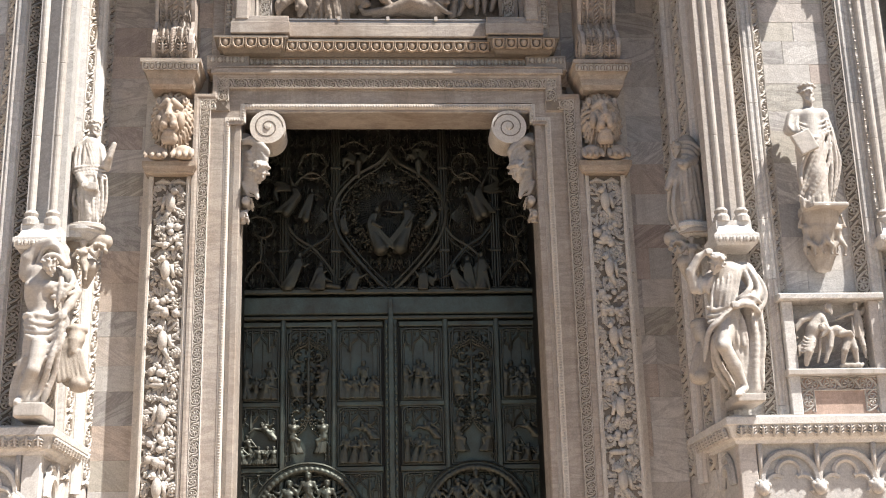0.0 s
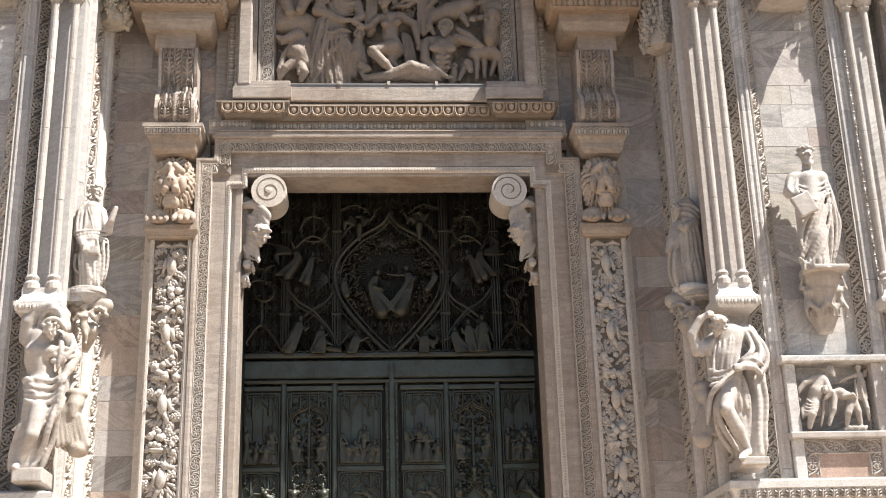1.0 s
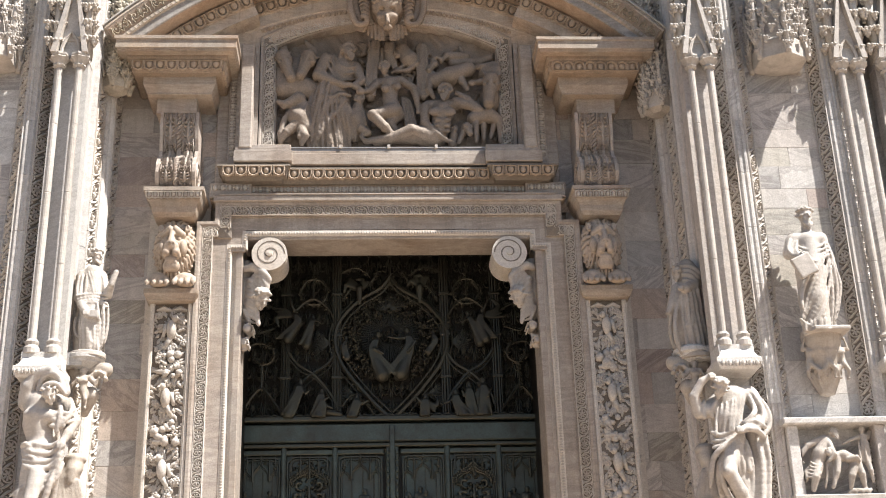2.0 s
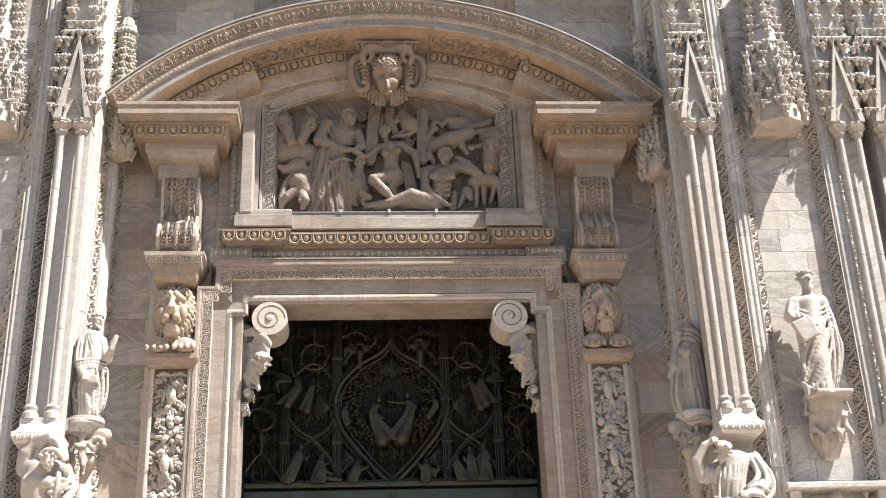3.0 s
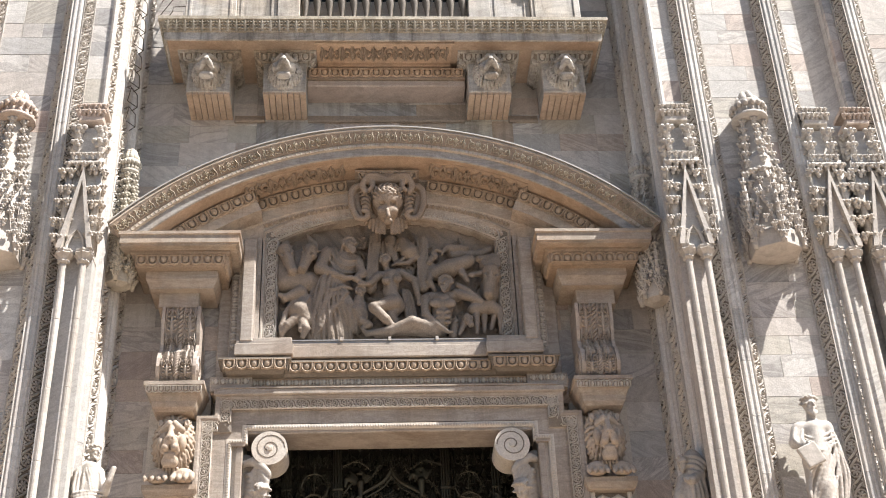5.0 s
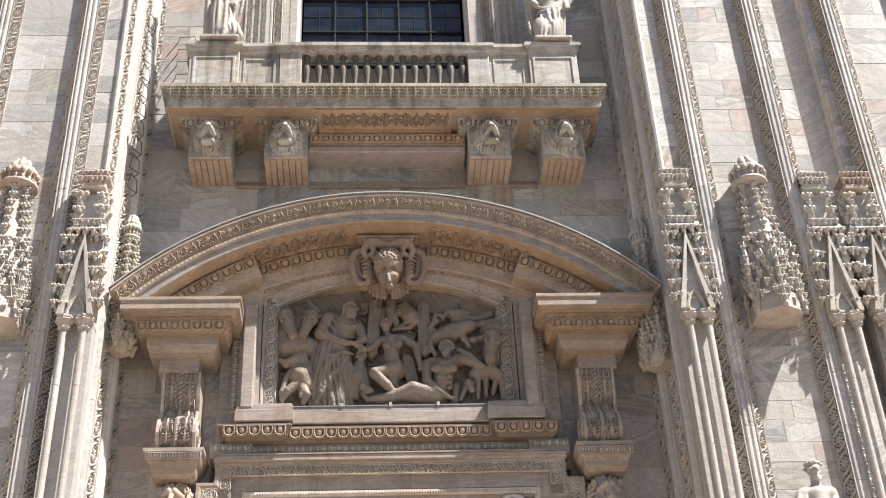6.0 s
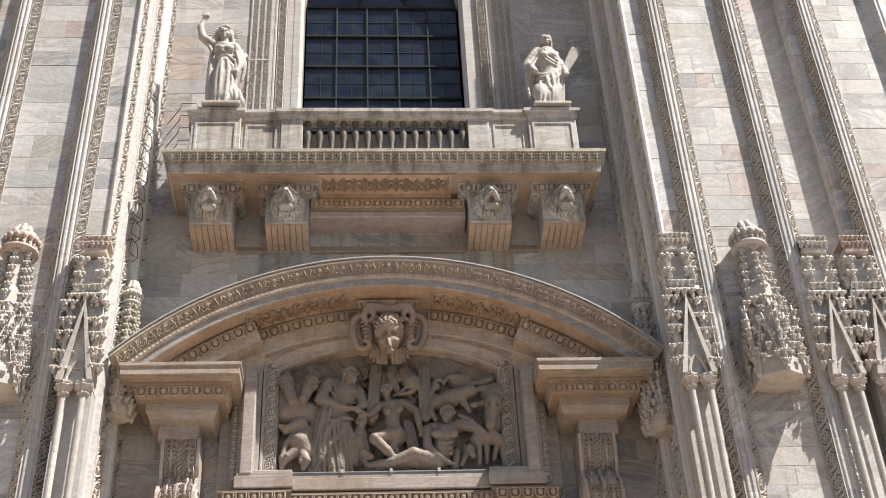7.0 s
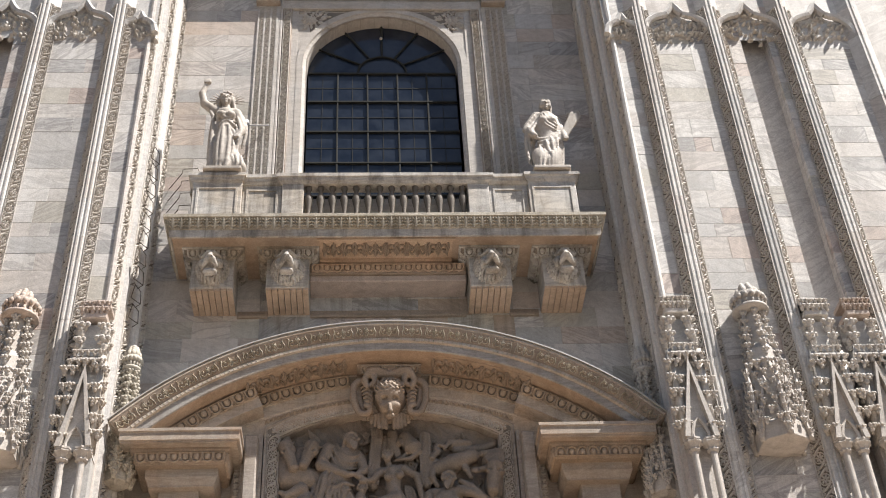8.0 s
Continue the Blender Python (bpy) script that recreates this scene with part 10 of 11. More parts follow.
# ---------------------------------------------------------------- scroll brackets in the corners of the doorway
def corner_bracket():
    """Plume of acanthus over a bowed cherub head, on stacked small scrolls; worked for one corner."""
    c = Clay((-3.25, -0.75, 9.75), (-2.0, 0.42, 11.75), 0.0185)
    limb(c, [(-2.970, 0.000, 11.630), (-2.993, 0.000, 11.059), (-2.961, 0.020, 10.502)], [0.16, 0.15, 0.09], k=0.04)
    for j in range(4):       # plume: feathered leaves that fan over the head
        q = j / 6
        pleat(c, [(-2.78 - 0.03 * q, -0.20 - 0.05 * q, 11.30 - 0.05 * j), (-2.62 - 0.10 * q, -0.40 + 0.02 * j, 11.36 - 0.09 * j), (-2.46 - 0.22 * q, -0.44 + 0.02 * j, 11.20 - 0.16 * j), (-2.50 - 0.18 * q, -0.38, 11.06 - 0.12 * j)], 0.07, 0.045, k=0.02)
    for j in range(8):
        pleat(c, [(-2.90, -0.12, 11.26 - 0.10 * j), (-2.84 + 0.02 * j, -0.26, 11.24 - 0.12 * j), (-2.72 + 0.01 * j, -0.30, 11.10 - 0.12 * j)], 0.065, 0.035, k=0.02)
    limb(c, [(-2.982, -0.220, 11.493), (-2.797, -0.340, 11.492), (-2.573, -0.380, 11.358), (-2.463, -0.360, 11.177)], [0.07, 0.085, 0.085, 0.05], k=0.03)
    turned_head(c, (-2.604, -0.400, 10.766), 0.20, yaw=0.60, tip=0.70, curls=44, seed=7)
    limb(c, [(-2.784, -0.100, 10.926), (-2.869, -0.060, 10.660)], [0.14, 0.10], k=0.04)
    for p, r in (((-2.880, -0.180, 10.208), 0.125), ((-2.944, -0.160, 9.907), 0.10)):     # small volutes
        c.cap((p[0], -0.22, p[2]), (p[0], 0.10, p[2]), r * 0.62, k=0.02)
        for i in range(13):
            a, q = 0.55 * i - 0.6, r * (1 - i / 16)
            c.cap((p[0] + q * math.cos(a), -0.25, p[2] + q * math.sin(a)), (p[0] + q * math.cos(a), 0.10, p[2] + q * math.sin(a)), 0.024, k=0.006)
    limb(c, [(-2.724, -0.160, 10.344), (-2.851, -0.200, 10.376), (-2.971, -0.140, 10.631)], [0.02, 0.035, 0.05], k=0.02)
    for j in range(5):
        c.cap((-2.950, -0.140, 9.685), (-3.04 + 0.045 * j, -0.18 + 0.02 * abs(j - 2), 10.02 + 0.02 * abs(j - 2)), 0.05, 0.025, k=0.012)
    return c


BRACKET = corner_bracket()
for k in (-1, 1):
    br = thing("scroll_bracket", "pale marble volute bracket with a carved cherub head" if k < 0 else "shaded marble volute bracket with a carved cherub head", "bracket", (k * 2.7, -0.2, 11.0), group="corner brackets of the doorway")
    vo = Soup()
    cx, cz = k * 2.46, 11.74
    vo.add(*(lambda n: ([(cx + 0.36 * math.cos(6.2832 * j / n), y, cz + 0.36 * math.sin(6.2832 * j / n)) for y in (-0.46, 0.3) for j in range(n)],
                        [tuple(range(n)), tuple(range(2 * n - 1, n - 1, -1))] + [(j, (j + 1) % n, n + (j + 1) % n, n + j) for j in range(n)]))(28))
    part("drum", vo, M_PORTAL, br)
    # thin dark tube stands in for the shade of an incised spiral
    ring = [(cx - k * 0.315 * (1 - j / 36) * math.cos(0.36 * j), -0.455, cz + 0.315 * (1 - j / 36) * math.sin(0.36 * j)) for j in range(33)]
    part("spiral_groove", Soup().tube(ring, 0.016, 6), M_GROUND, br)
    eye_ = Soup().lathe([(0.07, 0.0), (0.06, 0.03), (0.0, 0.04)], (0, 0, 0), 12)
    part("volute_eye", Soup().add(np.concatenate(eye_.v), eye_.f, face(cx, -0.455, cz, (1, 0, 0), (0, 0, 1), (0, -1, 0))), M_PORTAL, br)
    # shaded corner takes the darker marble, so its shade is in the colour
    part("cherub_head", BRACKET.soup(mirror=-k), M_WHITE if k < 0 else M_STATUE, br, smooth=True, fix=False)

# small bracket figures on the inner flanks
for s, lab in ((-1, "sunlit"), (1, "shaded")):
    c = Clay((-0.45, -0.55, -0.05), (0.5, 0.45, 0.95), 0.022)
    human(c, (-0.02, 0.74), (0.0, 0.38), [(0.05, 0.06)], [((-0.20, 0.5), (-0.12, 0.62)), ((0.22, 0.5), (0.28, 0.62))], 0.62, y=-0.15, seed=2)
    c.cap((-0.25, 0.1, 0.82), (0.32, 0.0, 0.84), 0.14, 0.16, k=0.05)
    for j in range(9):
        a = 0.6 * j
        c.ell((0.22 + 0.16 * (1 - j / 12) * math.cos(a), -0.10, 0.62 + 0.16 * (1 - j / 12) * math.sin(a)), (0.05, 0.10, 0.05), k=0.02)
    c.cap((0.1, 0.0, 0.35), (0.0, 0.1, 0.0), 0.16, 0.06, k=0.05)
    single("cherub_bracket", placed(c, (s * -0.0 + s * 5.68, -1.62, 8.10), (1.0, 1.0, 1.0), mirror=-s), M_STATUE, lab + " marble bracket with a cherub and scroll under a statue", "bracket", smooth=True, group="flank brackets")
    sh = Soup().lathe([(0.16, 8.92), (0.24, 8.98), (0.30, 9.03), (0.31, 9.07), (0.36, 9.10), (0.36, 9.17), (0.32, 9.20), (0.30, 9.22)], (s * 5.72, -1.62, 0), 20)
    sh.box(s * 5.72, s * 6.05, -1.90, -1.34, 8.95, 9.19)
    single("statue_shelf", sh, M_RIB, "small moulded marble shelf carrying a statue", "shelf", group="flank statue shelves")
    c = Clay((-0.4, -0.4, -0.05), (0.45, 0.4, 1.35), 0.024)
    c.ell((0.05, -0.05, 1.08), (0.17, 0.19, 0.20), k=0.03)
    c.ell((0.05, -0.02, 1.22), (0.21, 0.20, 0.12), k=0.02)
    c.cap((0.05, -0.16, 0.98), (0.04, -0.20, 0.78), 0.12, 0.06, k=0.05)
    c.cap((-0.08, 0.0, 0.85), (-0.02, 0.05, 0.35), 0.23, 0.20, k=0.08)
    for j in range(7):
        c.cap((-0.25 + 0.07 * j, -0.16, 0.78), (-0.18 + 0.09 * j, -0.20, 0.22 + 0.03 * (j % 3)), 0.05, 0.05, k=0.03)
    c.ell((0.18, -0.12, 0.16), (0.20, 0.18, 0.15), k=0.04)
    single("half_figure", placed(c, (s * 5.70, -2.05, 5.98), (0.95, 0.95, 0.95), mirror=-s), M_STATUE, lab + " small marble half figure crouching on the pier flank", "statue", smooth=True, group="flank half figures")

# ---------------------------------------------------------------- pier platforms with arcaded fronts
for s in (-1, 1):
    pf = thing("platform", "projecting marble ledge over a trefoil arcade with small heads", "ledge", (s * 7.5, -2.4, 4.0), group="pier ledges")
    path = [(s * 5.80, -0.05), (s * 5.88, -2.62), (s * 13.5, -2.62)][::(1 if s > 0 else -1)]
    pr = Soup().cornice_run(path if s > 0 else path, [(-0.9, 4.86), (-0.10, 4.86), (-0.08, 4.92), (-0.02, 4.96), (0.05, 5.16), (0.09, 5.18), (0.09, 5.30), (0.04, 5.33), (-0.9, 5.36)])
    part("ledge", pr, M_RIB, pf)
    orn = Soup()
    run_of(orn, acanthus_module(0.20, 0.20, 0.05), (s * 5.95, -2.66, 5.06), (s * 13, -2.66, 5.06), 36, w=(0, -1, -0.3))
    run_of(orn, acanthus_module(0.20, 0.20, 0.05), (s * 5.82, -2.55, 5.06), (s * 5.76, -0.2, 5.06), 12, w=(-s, 0, -0.3))
    tagged(part("ledge_leaves", orn, M_CARVED, pf, fix=False), kind="stuff")
    part("ledge_top", Soup().prism([(s * 5.9, 0), (s * 5.95, -2.58), (s * 13.5, -2.58), (s * 13.5, 0)], 5.30, 5.36), M_WHITE, pf)
    part("arcade_wall", Soup().prism([(s * 6.02, 0), (s * 6.06, -2.40), (s * 13.5, -2.40), (s * 13.5, 0)], 0, 4.9), M_RIB, pf)
    n = 6
    for i in range(n):
        x0 = 6.40 + 1.02 * i
        a = Soup()
        mid = s * (x0 + 0.51)
        a.tube([(mid + 0.50 * math.cos(q), -2.44, 4.22 + 0.50 * math.sin(q)) for q in (math.pi * j / 14 for j in range(15))], 0.065, 6)
        for lx, lz, r in ((0.0, 4.36, 0.21), (-0.24, 4.14, 0.18), (0.24, 4.14, 0.18)):
            t0, t1 = (-0.3, math.pi + 0.3) if lx == 0 else ((0.9, 3.9) if lx < 0 else (-0.8, 2.2))
            a.tube([(mid + lx + r * math.cos(q), -2.42, lz + r * math.sin(q)) for q in (t0 + (t1 - t0) * j / 10 for j in range(11))], 0.045, 5)
        part("trefoil_arch", a, M_RIB, pf)
        h = Soup()
        h.ball((s * x0, -2.50, 4.08), (0.12, 0.12, 0.13))
        h.ball((s * x0, -2.58, 4.05), (0.07, 0.07, 0.09))
        for q in range(6):
            h.ball((s * x0 + 0.10 * math.cos(q), -2.48, 4.14 + 0.05 * math.sin(q)), 0.06, seg=6, rings=4)
        h.tube([(s * x0, -2.44, 4.22), (s * x0, -2.50, 4.86)], 0.05, 6)
        part("head_corbel", h, M_CARVED, pf, smooth=True)
    for i in range(2):
        a = Soup()
        yc = -0.75 - 0.95 * i
        for r, o in ((0.42, 0.0), (0.28, 0.02)):
            a.tube([(s * (6.02 - o), yc + r * math.cos(q), 4.2 + 1.3 * r * math.sin(q)) for q in (math.pi * j / 12 for j in range(13))], 0.06, 6)
        part("side_arch", a, M_RIB, pf)
    part("corner_post", Soup().box(s * 6.02, s * 6.34, -2.50, -2.3, 0, 4.88, c=0.02), M_RIB, pf)

# ---------------------------------------------------------------- figured niche and putti console on the pier front
for s in (1,):
    ni = thing("figured_niche", "square marble niche with carved bodies above a bordered panel", "niche", (8.0, -2.3, 5.4))
    part("frame_jamb", Soup().box(7.10, 7.30, -2.40, -2.05, 5.36, 7.48, c=0.015), M_RIB, ni)
    part("frame_jamb", Soup().box(8.72, 8.90, -2.40, -2.05, 5.36, 7.48, c=0.015), M_RIB, ni)
    part("head_slab", Soup().box(7.02, 8.98, -2.52, -2.05, 7.48, 7.60, c=0.02), M_RIB, ni)
    part("sill_slab", Soup().box(7.05, 8.95, -2.50, -2.05, 6.08, 6.20, c=0.02), M_WHITE, ni)
    part("lower_panel", Soup().box(7.30, 8.72, -2.34, -2.05, 5.36, 6.08), M_PINK, ni)
    bo = Soup()
    run_of(bo, LEAF_SMALL, (7.34, -2.345, 5.95), (8.68, -2.345, 5.95), 4, upright=True)
    run_of(bo, LEAF_SMALL, (7.42, -2.345, 5.4), (7.42, -2.345, 5.9), 1, upright=True)
    run_of(bo, LEAF_SMALL, (8.60, -2.345, 5.4), (8.60, -2.345, 5.9), 1, upright=True)
    part("panel_border", bo, M_CARVED, ni, fix=False)
    c = Clay((7.30, -2.66, 6.18), (8.74, -2.02, 7.50), 0.0155)
    limb(c, [(7.790, -2.320, 7.189), (7.661, -2.340, 6.956), (7.573, -2.320, 6.751)], [0.13, 0.13, 0.12], k=0.04)
    relief_head(c, (7.952, -2.400, 7.325), 0.085, beard=6, seed=3, face_to=0.6, curls=12)
    limb(c, [(7.739, -2.340, 7.227), (7.451, -2.360, 7.122), (7.245, -2.360, 6.865)], [0.075, 0.06, 0.04], k=0.015)
    c.cap((7.181, -2.380, 6.891), (7.320, -2.380, 6.794), 0.03, 0.03, k=0.01)
    limb(c, [(7.828, -2.400, 7.133), (7.873, -2.460, 6.925), (7.770, -2.460, 6.806)], [0.07, 0.055, 0.035], k=0.015)
    limb(c, [(7.589, -2.360, 6.742), (7.488, -2.460, 6.512), (7.430, -2.420, 6.296)], [0.11, 0.075, 0.045], k=0.015)
    limb(c, [(7.561, -2.320, 6.752), (7.288, -2.380, 6.502), (7.118, -2.340, 6.335)], [0.10, 0.07, 0.04], k=0.015)
    folds(c, [(7.433, -2.440, 6.814), (7.517, -2.480, 6.732), (7.649, -2.440, 6.723)], [(7.344, -2.400, 6.527), (7.441, -2.460, 6.512), (7.585, -2.440, 6.574)], 5, 0.02, 0.02, k=0.008)
    limb(c, [(7.903, -2.360, 6.889), (8.071, -2.400, 6.907), (8.265, -2.380, 6.820)], [0.09, 0.10, 0.09], k=0.03)
    relief_head(c, (7.787, -2.460, 6.956), 0.075, seed=4, face_to=-0.5, curls=10)
    limb(c, [(7.955, -2.420, 6.844), (7.894, -2.460, 6.596), (7.782, -2.440, 6.335)], [0.065, 0.05, 0.035], k=0.015)
    limb(c, [(8.100, -2.460, 6.833), (8.267, -2.500, 6.851), (8.309, -2.480, 6.796)], [0.055, 0.045, 0.035], k=0.015)
    limb(c, [(8.261, -2.380, 6.790), (8.154, -2.460, 6.534), (8.115, -2.420, 6.336)], [0.10, 0.065, 0.04], k=0.015)
    limb(c, [(8.293, -2.360, 6.794), (8.351, -2.420, 6.571), (8.384, -2.380, 6.329)], [0.10, 0.065, 0.04], k=0.015)
    folds(c, [(7.747, -2.360, 6.830), (7.725, -2.380, 6.587), (7.668, -2.340, 6.329)], [(7.874, -2.340, 6.834), (7.839, -2.360, 6.590), (7.804, -2.340, 6.327)], 3, 0.028, 0.03, k=0.01)
    relief_head(c, (8.500, -2.320, 7.390), 0.06, seed=7, face_to=-0.3, curls=9)
    limb(c, [(8.520, -2.260, 7.271), (8.510, -2.280, 7.053), (8.528, -2.260, 6.846)], [0.085, 0.08, 0.08], k=0.03)
    limb(c, [(8.433, -2.300, 7.274), (8.247, -2.340, 7.204), (8.120, -2.340, 7.145)], [0.045, 0.035, 0.025], k=0.012)
    limb(c, [(8.536, -2.280, 6.871), (8.566, -2.320, 6.651), (8.598, -2.280, 6.450)], [0.06, 0.045, 0.03], k=0.012)
    limb(c, [(8.642, -2.200, 7.297), (8.767, -2.160, 7.448)], [0.06, 0.03], k=0.02)
    folds(c, [(8.408, -2.340, 7.191), (8.393, -2.360, 6.974), (8.409, -2.340, 6.798)], [(8.585, -2.320, 7.194), (8.581, -2.340, 6.977), (8.584, -2.320, 6.801)], 4, 0.02, 0.025, k=0.01)
    for j in range(7):
        c.cap((8.08 + 0.06 * j, -2.40, 6.25 + 0.02 * (j % 2)), (8.12 + 0.06 * j, -2.40, 6.29), 0.035, 0.03, k=0.01)
    single("niche_relief", c.soup(), M_STATUE, "marble high relief of three struggling bodies in a niche", "relief", smooth=True)
    c = Clay((7.45, -2.85, 8.0), (8.6, -2.0, 9.30), 0.024)
    c.cap((8.02, -2.3, 9.16), (8.02, -2.3, 9.20), 0.36, 0.38, k=0.02)
    for px, e in ((7.74, -1), (8.02, 0), (8.30, 1)):
        human(c, (px, 9.02), (px + e * 0.04, 8.64), [((px - 0.06, 8.36), (px - 0.1, 8.5)), ((px + 0.08, 8.34), (px + 0.11, 8.5))], [((px - 0.16, 8.9), (px - 0.1, 9.12)), ((px + 0.16, 8.9), (px + 0.1, 9.12))], 0.55, y=-2.48 + 0.10 * abs(e), seed=int(px * 10))
    c.cap((8.02, -2.25, 8.9), (8.02, -2.2, 8.2), 0.32, 0.14, k=0.06)
    for j in range(9):
        c.cap((8.02 + 0.28 * math.cos(0.4 * j), -2.2 - 0.25 * math.sin(0.4 * j), 8.50), (8.02 + 0.12 * math.cos(0.4 * j), -2.2 - 0.10 * math.sin(0.4 * j), 8.12), 0.05, 0.035, k=0.02)
    single("putti_console", c.soup(), M_STATUE, "marble console of carved putti carrying the prophet statue", "console", smooth=True)

# ---------------------------------------------------------------- paired shafts, gables and tower canopies
def crocket(soup, p, r, rng):
    """A curled leaf knob on a short stalk."""
    r = r * rng.uniform(0.9, 1.2)
    soup.ball(p, (r * 0.85, r * 0.85, r * 0.75), seg=7, rings=5)
    for e in (-1, 1):
        soup.ball((p[0] + e * r * 0.75, p[1] - r * 0.30, p[2] + r * 0.30), r * 0.48, seg=6, rings=4)
    soup.ball((p[0], p[1] - r * 0.7, p[2] + r * 0.15), r * 0.45, seg=6, rings=4)
    soup.ball((p[0] + rng.uniform(-0.3, 0.3) * r, p[1] + r * 0.1, p[2] - r * 0.95), (r * 0.62, r * 0.62, r * 0.8), seg=6, rings=4)
    soup.ball((p[0] + rng.uniform(-0.5, 0.5) * r, p[1] - r * 0.45, p[2] - r * 0.55), r * 0.42, seg=5, rings=4)


def shaft_pair(x, s, seed, z0=8.98):
    """Two slender shafts on a moulded base, ending under a crocketed gable."""
    rng = random.Random(seed)
    t = thing("gabled_shafts", "pair of slender marble shafts under a crocketed gable", "column", (s * x, -2.3, 8.5), group="gabled shaft pairs")
    X = s * x
    b = Soup().cornice_run([(X - 0.36, -2.0), (X - 0.36, -2.68), (X + 0.36, -2.68), (X + 0.36, -2.0)], [(-0.3, 8.48), (0.0, 8.48), (0.03, 8.52), (0.06, 8.60), (0.06, 8.68), (0.0, 8.72), (-0.04, 8.80), (-0.10, 8.92), (-0.14, 8.98), (-0.34, 9.02)])
    b.box(X - 0.33, X + 0.33, -2.6, -2.0, 8.49, 8.98)
    part("base", b, M_RIB, t)
    gl = Soup()
    run_of(gl, TONGUE, (X - 0.38, -2.73, 8.58), (X + 0.38, -2.73, 8.58), 6)
    tagged(part("base_leaves", gl, M_CARVED, t, fix=False), kind="stuff")
    part("backing", Soup().box(X - 0.33, X + 0.33, -2.34, -2.0, 8.98, 15.2), M_RIB, t)
    for e in (-1, 1):
        for z in np.arange(z0 + 0.25, 14.8, 1.46):
            part("shaft_drum", Soup().lathe([(0.068, 0.0), (0.072, 0.01), (0.072, 1.445), (0.068, 1.455)], (X + e * 0.19, -2.50, z), 14), M_WHITE, t)
        part("shaft_base", Soup().lathe([(0.15, 0), (0.15, 0.10), (0.11, 0.16), (0.13, 0.22), (0.09, 0.28)], (X + e * 0.19, -2.50, z0 - 0.02), 14), M_WHITE, t)
        cp = Soup().lathe([(0.09, 0), (0.125, 0.04), (0.10, 0.08), (0.13, 0.13), (0.19, 0.20), (0.15, 0.235), (0.17, 0.26), (0.17, 0.30)], (X + e * 0.19, -2.50, 14.86), 24, lobes=8, deep=0.10)
        part("shaft_capital", cp, M_WHITE, t)
    g = Soup()
    # gable: two raking bars and a recessed pointed arch
    for e in (-1, 1):
        lo, hi = np.array((X + e * 0.36, 15.16)), np.array((X, 17.10))
        o = np.array((-e * 0.11, 0.0))
        v = [(p[0], y, p[1]) for y in (-2.66, -2.36) for p in (lo, hi, hi - np.array((0, 0.30)), lo + o)]
        g.add(v, [(0, 1, 2, 3), (7, 6, 5, 4), (0, 4, 5, 1), (1, 5, 6, 2), (2, 6, 7, 3), (3, 7, 4, 0)])
    part("gable", g, M_WHITE, t)
    f = Soup().add([(X - 0.30, -2.50, 15.5), (X + 0.30, -2.50, 15.5), (X, -2.50, 16.95), (X - 0.30, -2.3, 15.5), (X + 0.30, -2.3, 15.5), (X, -2.3, 16.95)], [(0, 1, 2), (5, 4, 3), (0, 3, 4, 1), (1, 4, 5, 2), (2, 5, 3, 0)])
    part("gable_field", f, M_RIB, t)
    ar = Soup().tube([(X - 0.17, -2.54, 15.1), (X - 0.17, -2.54, 15.30), (X - 0.11, -2.54, 15.5), (X, -2.54, 15.66), (X + 0.11, -2.54, 15.5), (X + 0.17, -2.54, 15.30), (X + 0.17, -2.54, 15.1)], 0.04, 6)
    part("pointed_arch", ar, M_WHITE, t)
    body = Soup().box(X - 0.34, X + 0.34, -2.46, -2.0, 15.1, 17.2).box(X - 0.27, X + 0.27, -2.40, -2.0, 17.2, 18.3)
    part("tabernacle", body, M_RIB, t)
    for e in (-1, 1):
        cr = Soup()
        cr.box(X + e * 0.30 - 0.06, X + e * 0.30 + 0.06, -2.56, -2.2, 15.2, 17.4)
        for i in range(5):
            z, w = 15.48 + 0.39 * i + rng.uniform(-0.04, 0.04), 0.37 - 0.012 * i
            for q in (-0.085, 0.085):
                crocket(cr, (X + e * w + q + rng.uniform(-0.02, 0.02), -2.60, z + rng.uniform(-0.03, 0.03)), rng.uniform(0.066, 0.085), rng)
            crocket(cr, (X + e * (w - 0.20), -2.54, z + 0.03), 0.055, rng)
            crocket(cr, (X + e * (w + 0.07), -2.44, z), 0.068, rng)
        part("crocket_strip", cr, M_CARVED, t, smooth=True)
    tier = Soup()
    for z, w in ((17.22, 0.32), (17.30, 0.26)):
        tier.box(X - w, X + w, -2.62 + (0.32 - w), -2.0, z, z + 0.10, c=0.02)
    for i in range(5):
        crocket(tier, (X - 0.32 + 0.64 * i / 4, -2.62, 17.20), 0.075, rng)
        crocket(tier, (X - 0.26 + 0.52 * i / 4, -2.60, 17.46), 0.06, rng)
    for e in (-1, 1):
        for i in range(2):
            crocket(tier, (X + e * (0.24 - 0.02 * i), -2.52, 17.80 + 0.36 * i), 0.125, rng)
            crocket(tier, (X + e * (0.32 - 0.02 * i), -2.36, 17.74 + 0.36 * i), 0.11, rng)
    tagged(part("upper_tier", tier, M_CARVED, t, smooth=False, fix=False), kind="stuff")
    top = Soup().box(X - 0.26, X + 0.26, -2.58, -2.0, 18.36, 18.50, c=0.02)
    for i in range(12):
        crocket(top, (X - 0.26 + 0.52 * (i % 6) / 5, -2.57, 18.60 + 0.15 * (i // 6)), 0.070, rng)
    top.box(X - 0.29, X + 0.29, -2.56, -2.0, 18.74, 18.84, c=0.02)
    part("cap", top, M_BLUSH if seed % 2 else M_CARVED, t)
    return t


shaft_pair(6.30, -1, 1), shaft_pair(6.29, 1, 2)
